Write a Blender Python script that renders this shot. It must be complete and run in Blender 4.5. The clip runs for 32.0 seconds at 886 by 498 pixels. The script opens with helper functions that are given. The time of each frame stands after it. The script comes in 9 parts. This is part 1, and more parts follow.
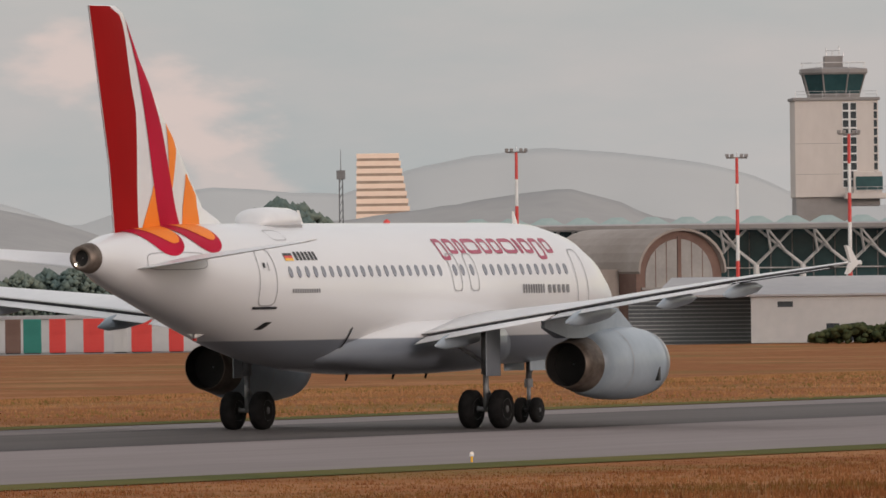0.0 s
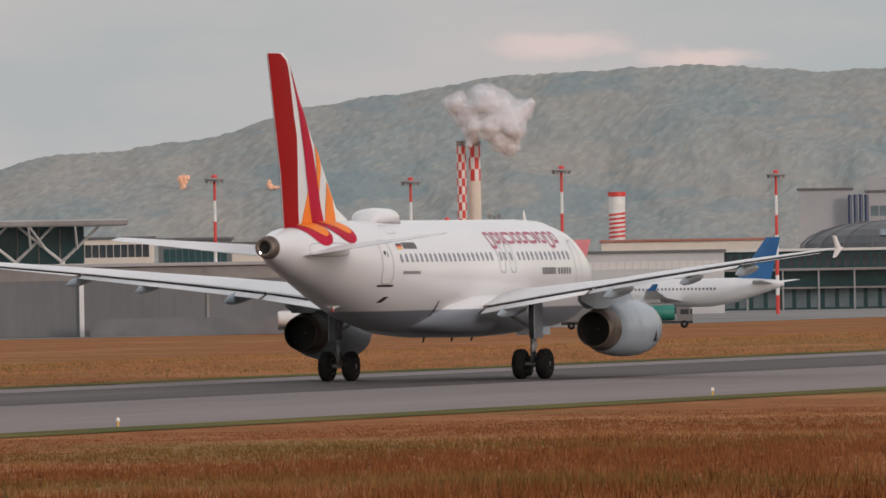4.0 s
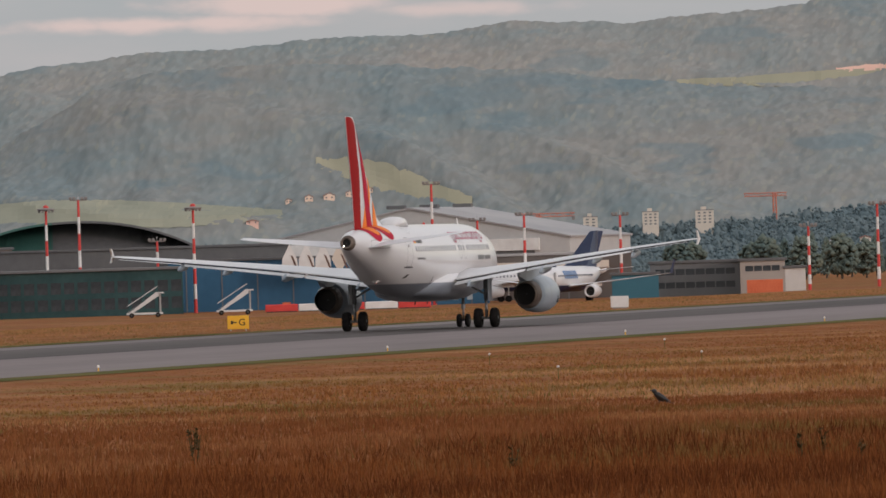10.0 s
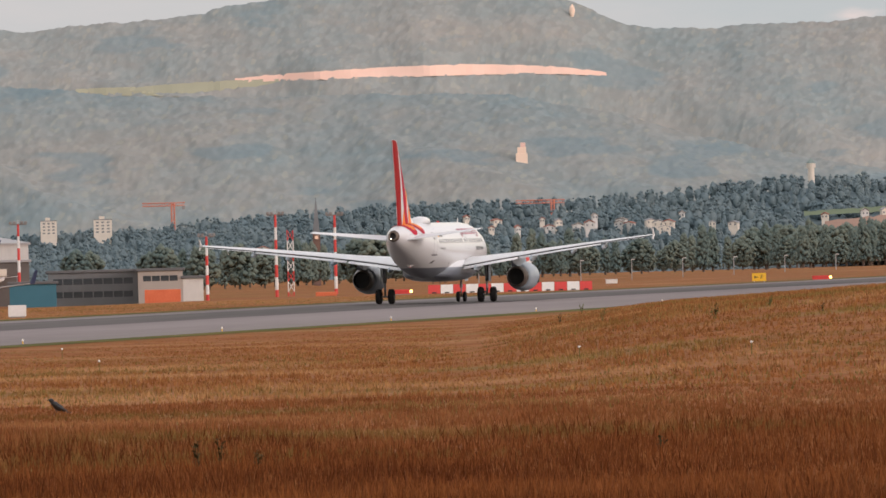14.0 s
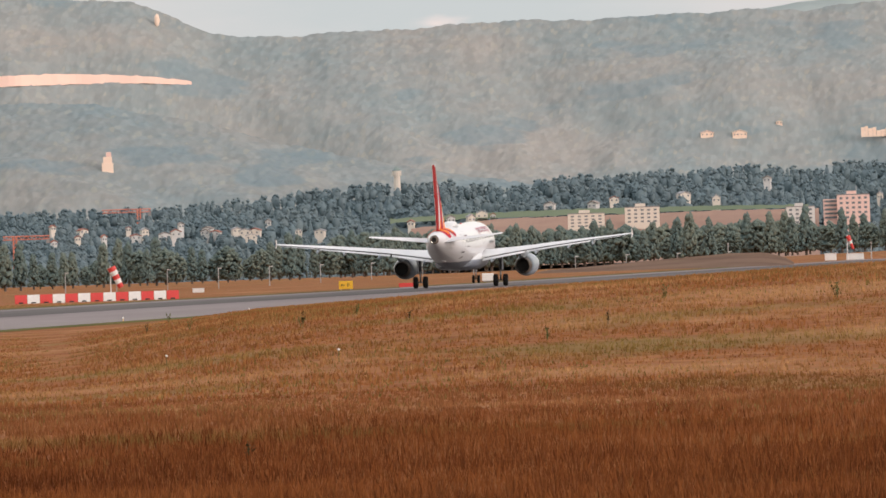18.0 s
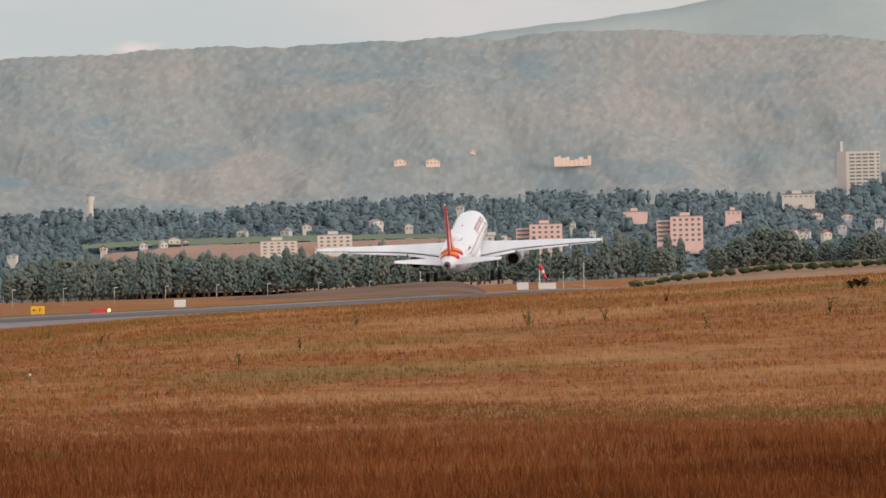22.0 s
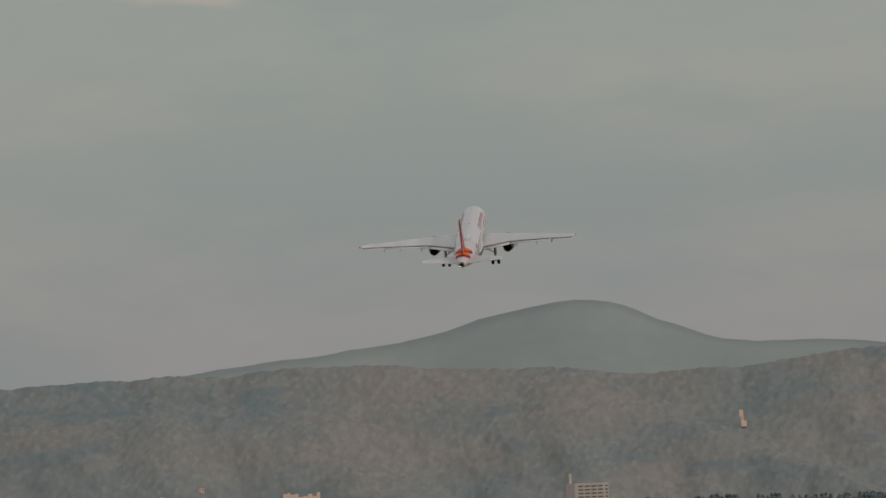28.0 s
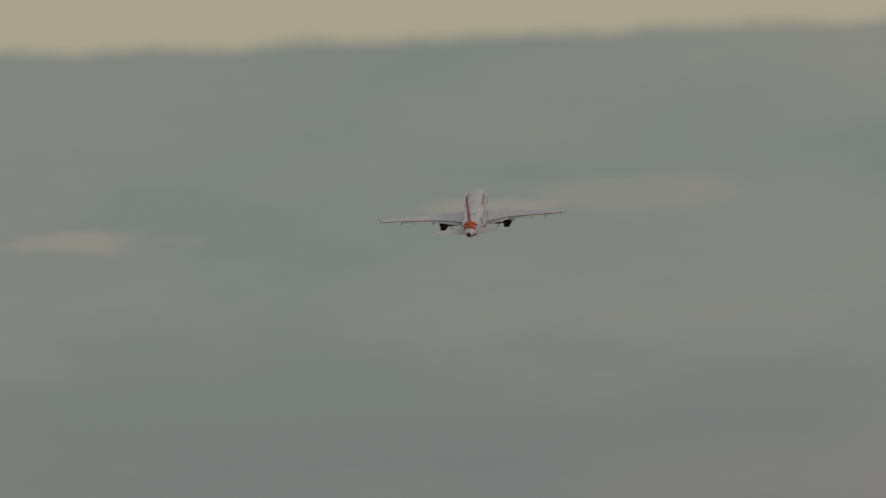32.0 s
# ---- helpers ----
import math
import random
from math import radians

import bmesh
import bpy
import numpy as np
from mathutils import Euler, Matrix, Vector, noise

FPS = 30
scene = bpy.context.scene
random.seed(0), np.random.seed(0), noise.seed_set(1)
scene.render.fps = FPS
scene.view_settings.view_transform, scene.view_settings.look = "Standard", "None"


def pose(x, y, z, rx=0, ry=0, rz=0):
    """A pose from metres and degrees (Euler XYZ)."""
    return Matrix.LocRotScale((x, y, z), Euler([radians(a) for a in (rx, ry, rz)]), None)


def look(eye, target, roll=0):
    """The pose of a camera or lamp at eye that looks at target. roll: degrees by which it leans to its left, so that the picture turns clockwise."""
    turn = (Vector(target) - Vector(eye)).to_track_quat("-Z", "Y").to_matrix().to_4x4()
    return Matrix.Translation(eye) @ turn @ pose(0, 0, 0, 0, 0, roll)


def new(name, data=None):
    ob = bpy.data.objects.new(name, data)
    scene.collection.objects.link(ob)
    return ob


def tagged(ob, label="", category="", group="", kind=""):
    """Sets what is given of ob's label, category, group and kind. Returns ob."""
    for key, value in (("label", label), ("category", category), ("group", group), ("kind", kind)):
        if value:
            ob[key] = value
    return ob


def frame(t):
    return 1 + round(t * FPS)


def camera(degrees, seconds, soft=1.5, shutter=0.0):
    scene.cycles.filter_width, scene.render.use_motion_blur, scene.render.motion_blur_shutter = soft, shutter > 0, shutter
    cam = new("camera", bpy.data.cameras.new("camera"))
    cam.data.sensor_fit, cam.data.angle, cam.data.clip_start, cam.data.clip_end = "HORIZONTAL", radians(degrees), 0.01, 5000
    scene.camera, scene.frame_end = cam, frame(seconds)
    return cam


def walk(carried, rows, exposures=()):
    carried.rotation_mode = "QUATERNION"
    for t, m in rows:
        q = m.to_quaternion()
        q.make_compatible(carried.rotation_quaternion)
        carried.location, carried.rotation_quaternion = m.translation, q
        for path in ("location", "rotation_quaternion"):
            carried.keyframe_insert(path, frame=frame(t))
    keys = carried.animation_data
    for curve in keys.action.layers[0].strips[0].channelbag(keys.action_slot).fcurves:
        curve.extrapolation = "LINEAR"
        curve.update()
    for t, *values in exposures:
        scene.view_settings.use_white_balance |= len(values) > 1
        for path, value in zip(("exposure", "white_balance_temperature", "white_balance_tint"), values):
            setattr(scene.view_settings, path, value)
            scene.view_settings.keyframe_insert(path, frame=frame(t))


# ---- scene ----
EYE_Z = 4.52


def aim(bearing, lift, roll):
    """The camera's pose: degrees to the right of the runway's heading, above level, and of lean."""
    b, e = radians(bearing), radians(lift)
    way = Vector((math.sin(b) * math.cos(e), math.cos(b) * math.cos(e), math.sin(e)))
    eye = Vector((0, 0, EYE_Z))
    return look(eye, eye + way * 100, roll)


cam = camera(4.339, 32.0, soft=1.6)
walk(cam, [
    (0, aim(-25.354, 0.106, -0.68)), (0.5, aim(-24.641, 0.111, -0.60)), (1, aim(-23.870, -0.006, -0.35)),
    (1.5, aim(-23.086, 0.014, -0.44)), (2, aim(-22.319, -0.008, -0.50)), (2.5, aim(-21.629, -0.100, -0.17)),
    (4.5, aim(-18.970, 0.080, -1.26)), (5, aim(-18.256, 0.035, -1.36)), (5.5, aim(-17.672, -0.075, -1.51)),
    (6, aim(-17.013, -0.114, -1.41)), (6.5, aim(-16.433, -0.036, -1.56)), (7, aim(-15.776, 0.012, -1.51)),
    (7.5, aim(-15.206, 0.019, -1.54)), (8, aim(-14.808, 0.022, -1.80)), (8.5, aim(-14.136, -0.015, -1.69)),
    (9, aim(-13.611, -0.011, -1.55)), (9.5, aim(-13.093, 0.006, -1.72)), (10, aim(-12.671, -0.003, -1.80)),
    (10.5, aim(-12.160, 0.025, -1.92)), (11, aim(-12.003, -0.015, -1.67)), (11.5, aim(-11.530, -0.096, -0.90)),
    (12, aim(-11.084, -0.132, -1.04)), (12.5, aim(-10.639, -0.114, -1.15)), (13, aim(-10.325, -0.034, -1.32)),
    (13.5, aim(-10.020, -0.031, -1.43)), (14, aim(-9.722, -0.038, -1.46)), (14.5, aim(-9.420, -0.076, -1.86)),
    (16.5, aim(-8.435, -0.018, -1.85)), (17, aim(-8.211, -0.111, -2.02)), (17.5, aim(-7.963, -0.093, -1.94)),
    (18, aim(-7.696, -0.054, -1.87)), (18.5, aim(-7.355, 0.051, -1.75)), (19, aim(-7.128, 0.238, -1.86)),
    (19.5, aim(-6.994, 0.287, -2.02)), (20, aim(-6.747, 0.196, -1.81)), (20.5, aim(-6.562, 0.141, -1.86)),
    (21, aim(-6.375, 0.112, -1.70)), (21.5, aim(-6.378, 0.070, -1.61)), (22, aim(-6.186, 0.037, -1.39)),
    (22.5, aim(-5.949, 0.118, -1.63)), (23, aim(-5.776, 0.233, -1.69)), (23.5, aim(-5.656, 0.307, -1.74)),
    (24, aim(-5.495, 0.408, -1.99)), (24.5, aim(-5.391, 0.539, -2.12)), (25, aim(-5.257, 0.649, -2.24)),
    (25.5, aim(-5.129, 0.835, -2.37)), (26, aim(-4.989, 0.966, -2.42)), (26.5, aim(-4.897, 1.121, -2.42)),
    (28.5, aim(-4.730, 1.783, -2.48)), (29, aim(-4.604, 1.924, -2.58)), (29.5, aim(-4.441, 2.144, -2.61)),
    (30, aim(-4.323, 2.289, -2.51)), (30.5, aim(-4.248, 2.468, -2.42)), (31, aim(-4.237, 2.659, -2.42)),
    (31.5, aim(-4.211, 2.797, -2.09)), (32, aim(-4.162, 2.831, -2.38)),
], exposures=[
    (0, 0.18, 6500, 11), (2.5, 0.2, 6480, 12), (5, 0.22, 6350, 12), (6, 0.12, 6330, 12), (9, 0.08, 6300, 12), (10.5, 0.08, 6330, 12), (12, 0.34, 6450, 14), (14, 0.54, 6480, 14),
    (17, 0.72, 6480, 13), (19, 0.72, 6500, 12), (20, 0.62, 6500, 12), (23, 0.56, 6450, 12), (25, 0.38, 6450, 11), (26, 0.17, 6470, 11), (28.5, -0.72, 6500, 10), (29, -0.75, 6500, 10),
    (30, -0.6, 6500, 10), (31, -0.71, 6500, 9), (32, -1.08, 6500, 9)])

# ---- world and light ----
SUN_LIFT, SUN_BEARING = 11.0, 118.0

world = bpy.data.worlds.new("world")
scene.world = world
world.use_nodes = True


def sky_nodes():
    nt = world.node_tree
    nodes, links = nt.nodes, nt.links
    nodes.clear()
    out = nodes.new("ShaderNodeOutputWorld")
    back = nodes.new("ShaderNodeBackground")
    sky = nodes.new("ShaderNodeTexSky")
    sky.sky_type, sky.sun_disc = "NISHITA", False
    sky.sun_elevation, sky.sun_rotation = radians(SUN_LIFT), radians(SUN_BEARING)
    sky.air_density, sky.dust_density = 1.2, 3.0
    coord = nodes.new("ShaderNodeTexCoord")
    split = nodes.new("ShaderNodeSeparateXYZ")
    links.new(coord.outputs["Generated"], split.inputs[0])
    # soft overcast veil, stretched along the horizon
    stretch = nodes.new("ShaderNodeMapping")
    stretch.inputs["Scale"].default_value = (14, 14, 46)
    links.new(coord.outputs["Generated"], stretch.inputs[0])
    cloud = nodes.new("ShaderNodeTexNoise")
    cloud.inputs["Scale"].default_value = 1.6
    cloud.inputs["Detail"].default_value = 6
    cloud.inputs["Roughness"].default_value = 0.55
    links.new(stretch.outputs[0], cloud.inputs["Vector"])
    shade = nodes.new("ShaderNodeValToRGB")
    e = shade.color_ramp.elements
    e[0].position, e[0].color = 0.36, (0.40, 0.43, 0.432, 1)
    e[1].position, e[1].color = 0.70, (0.505, 0.478, 0.465, 1)
    links.new(cloud.outputs["Fac"], shade.inputs[0])
    # brighter, yellower air above the upper edge of the grey bank
    edge = nodes.new("ShaderNodeTexNoise")
    edge.inputs["Scale"].default_value = 150
    edge.inputs["Detail"].default_value = 6
    links.new(coord.outputs["Generated"], edge.inputs["Vector"])
    wave = nodes.new("ShaderNodeMath")
    wave.operation = "MULTIPLY_ADD"
    wave.inputs[1].default_value = 0.0020
    links.new(edge.outputs["Fac"], wave.inputs[0])
    links.new(split.outputs["Z"], wave.inputs[2])
    above = nodes.new("ShaderNodeMapRange")
    above.interpolation_type = "SMOOTHSTEP"
    above.inputs["From Min"].default_value = 0.0674
    above.inputs["From Max"].default_value = 0.0694
    links.new(wave.outputs[0], above.inputs["Value"])
    pale = nodes.new("ShaderNodeMixRGB")
    pale.inputs[2].default_value = (0.92, 0.84, 0.62, 1)
    higher = nodes.new("ShaderNodeMapRange")
    higher.inputs["From Min"].default_value, higher.inputs["From Max"].default_value = 0.09, 0.17
    links.new(split.outputs["Z"], higher.inputs["Value"])
    zenith = nodes.new("ShaderNodeMixRGB")
    zenith.inputs[2].default_value = (0.70, 0.69, 0.69, 1)
    links.new(higher.outputs[0], zenith.inputs[0])
    links.new(pale.outputs[0], zenith.inputs[1])
    links.new(above.outputs[0], pale.inputs[0])

    # pale pink cloud heads low over the hills and streaks in the grey bank: bearing, height, half length, half height, strength
    def maths(op, a, b=None, c=None):
        node = nodes.new("ShaderNodeMath")
        node.operation = op
        for socket, v in zip(node.inputs, (a, b, c)):
            if isinstance(v, (int, float)):
                socket.default_value = v
            elif v is not None:
                links.new(v, socket)
        return node.outputs[0]

    flat = nodes.new("ShaderNodeMapping")
    flat.inputs["Scale"].default_value = (60, 60, 150)
    links.new(coord.outputs["Generated"], flat.inputs[0])
    ragged = nodes.new("ShaderNodeTexNoise")
    ragged.inputs["Scale"].default_value, ragged.inputs["Detail"].default_value = 2.2, 7
    links.new(flat.outputs[0], ragged.inputs["Vector"])
    bearing = maths("ARCTAN2", split.outputs["X"], split.outputs["Y"])
    heap = None
    for b, e, w, h, power in ((-27.2, 1.06, 0.34, 0.20, 0.55), (-26.6, 0.74, 0.42, 0.32, 0.6), (-26.4, 0.50, 0.30, 0.20, 0.4), (-19.1, 1.03, 0.35, 0.08, 0.55), (-18.4, 0.96, 0.30, 0.06, 0.6), (-16.8, 0.91, 0.35, 0.03, 0.7),
                              (-15.8, 1.17, 0.65, 0.06, 0.7), (-14.0, 1.14, 0.85, 0.05, 0.8), (-13.4, 1.22, 0.7, 0.07, 0.8), (-12.6, 1.17, 0.5, 0.05, 0.6), (-7.7, 1.05, 0.2, 0.06, 0.5), (-6.0, 2.93, 0.55, 0.06, 0.35), (-3.9, 3.03, 0.45, 0.05, 0.3),
                              (-3.2, 3.06, 0.6, 0.11, 0.18)):
        du = maths("MULTIPLY", maths("ADD", bearing, -radians(b)), 1 / radians(w))
        dv = maths("MULTIPLY", maths("ADD", split.outputs["Z"], -math.sin(radians(e))), 1 / radians(h))
        gone = maths("SQRT", maths("ADD", maths("MULTIPLY", du, du), maths("MULTIPLY", dv, dv)))
        gone = maths("MULTIPLY_ADD", ragged.outputs["Fac"], -2.6, maths("ADD", gone, 1.3))
        soft = nodes.new("ShaderNodeMapRange")
        soft.interpolation_type = "SMOOTHSTEP"
        for name, v in (("From Min", 1.15), ("From Max", 0.2), ("To Max", power)):
            soft.inputs[name].default_value = v
        links.new(gone, soft.inputs["Value"])
        heap = soft.outputs[0] if heap is None else maths("MAXIMUM", heap, soft.outputs[0])
    pink = nodes.new("ShaderNodeMixRGB")
    pink.inputs[2].default_value = (0.78, 0.60, 0.54, 1)
    links.new(heap, pink.inputs[0])
    links.new(shade.outputs[0], pink.inputs[1])
    # the bank grows paler and greener with height
    rising = nodes.new("ShaderNodeMapRange")
    rising.inputs["From Min"].default_value, rising.inputs["From Max"].default_value = 0.021, 0.046
    links.new(split.outputs["Z"], rising.inputs["Value"])
    green = nodes.new("ShaderNodeMixRGB")
    green.blend_type = "MULTIPLY"
    green.inputs[2].default_value = (1.14, 1.19, 1.12, 1)
    links.new(rising.outputs[0], green.inputs[0])
    links.new(pink.outputs[0], green.inputs[1])
    links.new(green.outputs[0], pale.inputs[1])
    dim = nodes.new("ShaderNodeMixRGB")
    dim.blend_type, dim.inputs[0].default_value = "MULTIPLY", 1.0
    dim.inputs[2].default_value = (0.10, 0.10, 0.10, 1)
    links.new(sky.outputs[0], dim.inputs[1])
    veil = nodes.new("ShaderNodeMixRGB")
    veil.inputs[0].default_value = 0.88
    links.new(dim.outputs[0], veil.inputs[1])
    links.new(zenith.outputs[0], veil.inputs[2])
    links.new(veil.outputs[0], back.inputs[0])
    links.new(back.outputs[0], out.inputs[0])
    back.inputs[1].default_value = 1.0


sky_nodes()


def add_sun():
    lamp = bpy.data.lights.new("sun", "SUN")
    lamp.energy, lamp.angle, lamp.color = 0.9, radians(10), (1.0, 0.84, 0.78)
    b, e = radians(SUN_BEARING), radians(SUN_LIFT)
    way = Vector((math.sin(b) * math.cos(e), math.cos(b) * math.cos(e), math.sin(e)))
    ob = new("sun", lamp)
    ob.matrix_world = look(way * 100, (0, 0, 0))


add_sun()

# ---- materials ----


def mat(name, low, high=None, rough=0.6, metal=0.0, scale=1.0, bump=0.0, detail=5.0, fine=0.0, island=0.0, per_object=0.0, coat=0.0,
        stretch=(1, 1, 1), gloss=0.5):
    """A surface whose colour wanders between two tones at a coarse and a fine scale (scale: patches per metre)."""
    m = bpy.data.materials.new(name)
    m.use_nodes = True
    nt = m.node_tree
    bsdf = nt.nodes["Principled BSDF"]
    bsdf.inputs["Roughness"].default_value = rough
    bsdf.inputs["Metallic"].default_value = metal
    bsdf.inputs["Coat Weight"].default_value = coat
    bsdf.inputs["Specular IOR Level"].default_value = gloss if rough < 0.9 else 0.05
    high = high or tuple(min(1.0, c * 1.12) for c in low)
    coord = nt.nodes.new("ShaderNodeTexCoord")
    mapping = nt.nodes.new("ShaderNodeMapping")
    mapping.inputs["Scale"].default_value = stretch
    nt.links.new(coord.outputs["Object"], mapping.inputs[0])
    noise_a = nt.nodes.new("ShaderNodeTexNoise")
    noise_a.inputs["Scale"].default_value = scale
    noise_a.inputs["Detail"].default_value = detail
    nt.links.new(mapping.outputs[0], noise_a.inputs["Vector"])
    value = noise_a.outputs["Fac"]
    spread = nt.nodes.new("ShaderNodeMapRange")
    spread.inputs["From Min"].default_value = 0.32
    spread.inputs["From Max"].default_value = 0.68
    nt.links.new(value, spread.inputs["Value"])
    value = spread.outputs[0]
    if fine:
        noise_b = nt.nodes.new("ShaderNodeTexNoise")
        noise_b.inputs["Scale"].default_value = fine
        noise_b.inputs["Detail"].default_value = 3
        nt.links.new(mapping.outputs[0], noise_b.inputs["Vector"])
        blend = nt.nodes.new("ShaderNodeMath")
        blend.operation = "MULTIPLY_ADD"
        blend.inputs[1].default_value = 0.9
        nt.links.new(noise_b.outputs["Fac"], blend.inputs[0])
        shift = nt.nodes.new("ShaderNodeMath")
        shift.operation = "SUBTRACT"
        shift.inputs[1].default_value = 0.45
        nt.links.new(value, shift.inputs[0])
        nt.links.new(shift.outputs[0], blend.inputs[2])
        value = blend.outputs[0]
    for amount, node_type, socket in ((island, "ShaderNodeNewGeometry", "Random Per Island"), (per_object, "ShaderNodeObjectInfo", "Random")):
        if amount:
            source = nt.nodes.new(node_type)
            part_mix = nt.nodes.new("ShaderNodeMath")
            part_mix.operation = "MULTIPLY_ADD"
            part_mix.inputs[1].default_value = amount
            nt.links.new(source.outputs[socket], part_mix.inputs[0])
            down = nt.nodes.new("ShaderNodeMath")
            down.operation = "SUBTRACT"
            down.inputs[1].default_value = amount / 2
            nt.links.new(value, down.inputs[0])
            nt.links.new(down.outputs[0], part_mix.inputs[2])
            value = part_mix.outputs[0]
    ramp = nt.nodes.new("ShaderNodeMixRGB")
    ramp.use_clamp = True
    ramp.inputs[1].default_value, ramp.inputs[2].default_value = (*low, 1), (*high, 1)
    clamp = nt.nodes.new("ShaderNodeClamp")
    nt.links.new(value, clamp.inputs[0])
    nt.links.new(clamp.outputs[0], ramp.inputs[0])
    nt.links.new(ramp.outputs[0], bsdf.inputs["Base Color"])
    if bump:
        relief = nt.nodes.new("ShaderNodeBump")
        relief.inputs["Strength"].default_value = 0.6
        relief.inputs["Distance"].default_value = bump
        nt.links.new(value, relief.inputs["Height"])
        nt.links.new(relief.outputs[0], bsdf.inputs["Normal"])
    return m


def glow(name, colour, power):
    m = bpy.data.materials.new(name)
    m.use_nodes = True
    bsdf = m.node_tree.nodes["Principled BSDF"]
    bsdf.inputs["Base Color"].default_value = (*colour, 1)
    bsdf.inputs["Emission Color"].default_value = (*colour, 1)
    bsdf.inputs["Emission Strength"].default_value = power
    return m


WHITE = mat("white_aircraft_paint", (0.64, 0.64, 0.65), (0.72, 0.72, 0.725), rough=0.28, scale=0.35, fine=3, coat=0.3)
WINGGREY = mat("pale_grey_wing_paint", (0.64, 0.64, 0.65), (0.73, 0.73, 0.73), rough=0.38, scale=0.5, fine=4, stretch=(1, 0.25, 1))
BELLY = mat("blue_grey_paint", (0.16, 0.18, 0.21), (0.21, 0.23, 0.26), rough=0.35, scale=0.5, fine=4)
NACELLE = mat("pale_blue_grey_paint", (0.24, 0.29, 0.335), (0.31, 0.36, 0.405), rough=0.32, scale=0.7, fine=5)
BAREMETAL = mat("heat_stained_metal", (0.085, 0.062, 0.048), (0.19, 0.155, 0.13), rough=0.5, metal=0.5, scale=1.5, fine=9)
STEEL = mat("grey_steel", (0.35, 0.35, 0.36), (0.48, 0.48, 0.48), rough=0.4, metal=0.6, scale=3)
# near-black fill that gives openings their inner shade by colour
OPENINGBLACK = mat("black_opening_fill", (0.006, 0.005, 0.005), (0.015, 0.013, 0.012), rough=0.8, scale=2)
RUBBER = mat("black_rubber", (0.005, 0.005, 0.005), (0.013, 0.012, 0.012), rough=0.85, gloss=0.15, scale=4)
GEARGREY = mat("dark_grey_steel", (0.13, 0.13, 0.135), (0.23, 0.23, 0.23), rough=0.5, metal=0.3, scale=4)
HUB = mat("grey_wheel_hub", (0.055, 0.055, 0.057), (0.11, 0.11, 0.11), rough=0.5, metal=0.3, scale=6)
GAP = mat("dark_joint_and_slot_fill", (0.012, 0.013, 0.016), (0.03, 0.03, 0.035), rough=0.7, scale=3)
SEAM = mat("grey_seam", (0.30, 0.30, 0.31), (0.36, 0.36, 0.37), rough=0.5, scale=3)
WINDOWGLASS = mat("dark_cabin_window", (0.16, 0.17, 0.20), (0.24, 0.25, 0.28), rough=0.25, scale=2)
DARKRED = mat("dark_red_paint", (0.27, 0.001, 0.002), (0.31, 0.002, 0.003), rough=0.5, gloss=0.08, scale=0.5)
MAGENTA = mat("magenta_paint", (0.40, 0.004, 0.028), (0.47, 0.008, 0.04), rough=0.5, gloss=0.08, scale=0.6)
ORANGE = mat("orange_paint", (0.80, 0.20, 0.02), (0.88, 0.27, 0.05), rough=0.5, gloss=0.1, scale=0.6)
WINE = mat("wine_red_lettering", (0.33, 0.03, 0.08), (0.38, 0.05, 0.10), rough=0.35, scale=0.6)
GREYINK = mat("grey_lettering", (0.17, 0.17, 0.18), (0.22, 0.22, 0.23), rough=0.5, scale=1)
BLACK = mat("black_paint", (0.012, 0.012, 0.013), (0.02, 0.02, 0.02), rough=0.5, scale=1)
RED = mat("signal_red_paint", (0.55, 0.035, 0.03), (0.65, 0.06, 0.05), rough=0.45, scale=0.6, fine=4)
SIGNWHITE = mat("weathered_white_paint", (0.66, 0.64, 0.62), (0.78, 0.77, 0.75), rough=0.55, scale=0.6, fine=5)
GOLD = mat("yellow_paint", (0.80, 0.42, 0.02), (0.88, 0.50, 0.04), rough=0.45, scale=0.8)
ASPHALT = mat("worn_grey_asphalt", (0.180, 0.150, 0.146), (0.250, 0.210, 0.204), rough=0.85, gloss=0.15, scale=0.05, fine=0.8, stretch=(1, 0.12, 1))
TYREMARK = mat("rubber_darkened_asphalt", (0.050, 0.043, 0.042), (0.115, 0.098, 0.093), rough=0.8, gloss=0.15, scale=0.06, fine=0.9, stretch=(1.4, 0.06, 1))
APRON = mat("concrete_apron", (0.19, 0.185, 0.18), (0.27, 0.26, 0.25), rough=0.9, scale=0.03, fine=0.4)


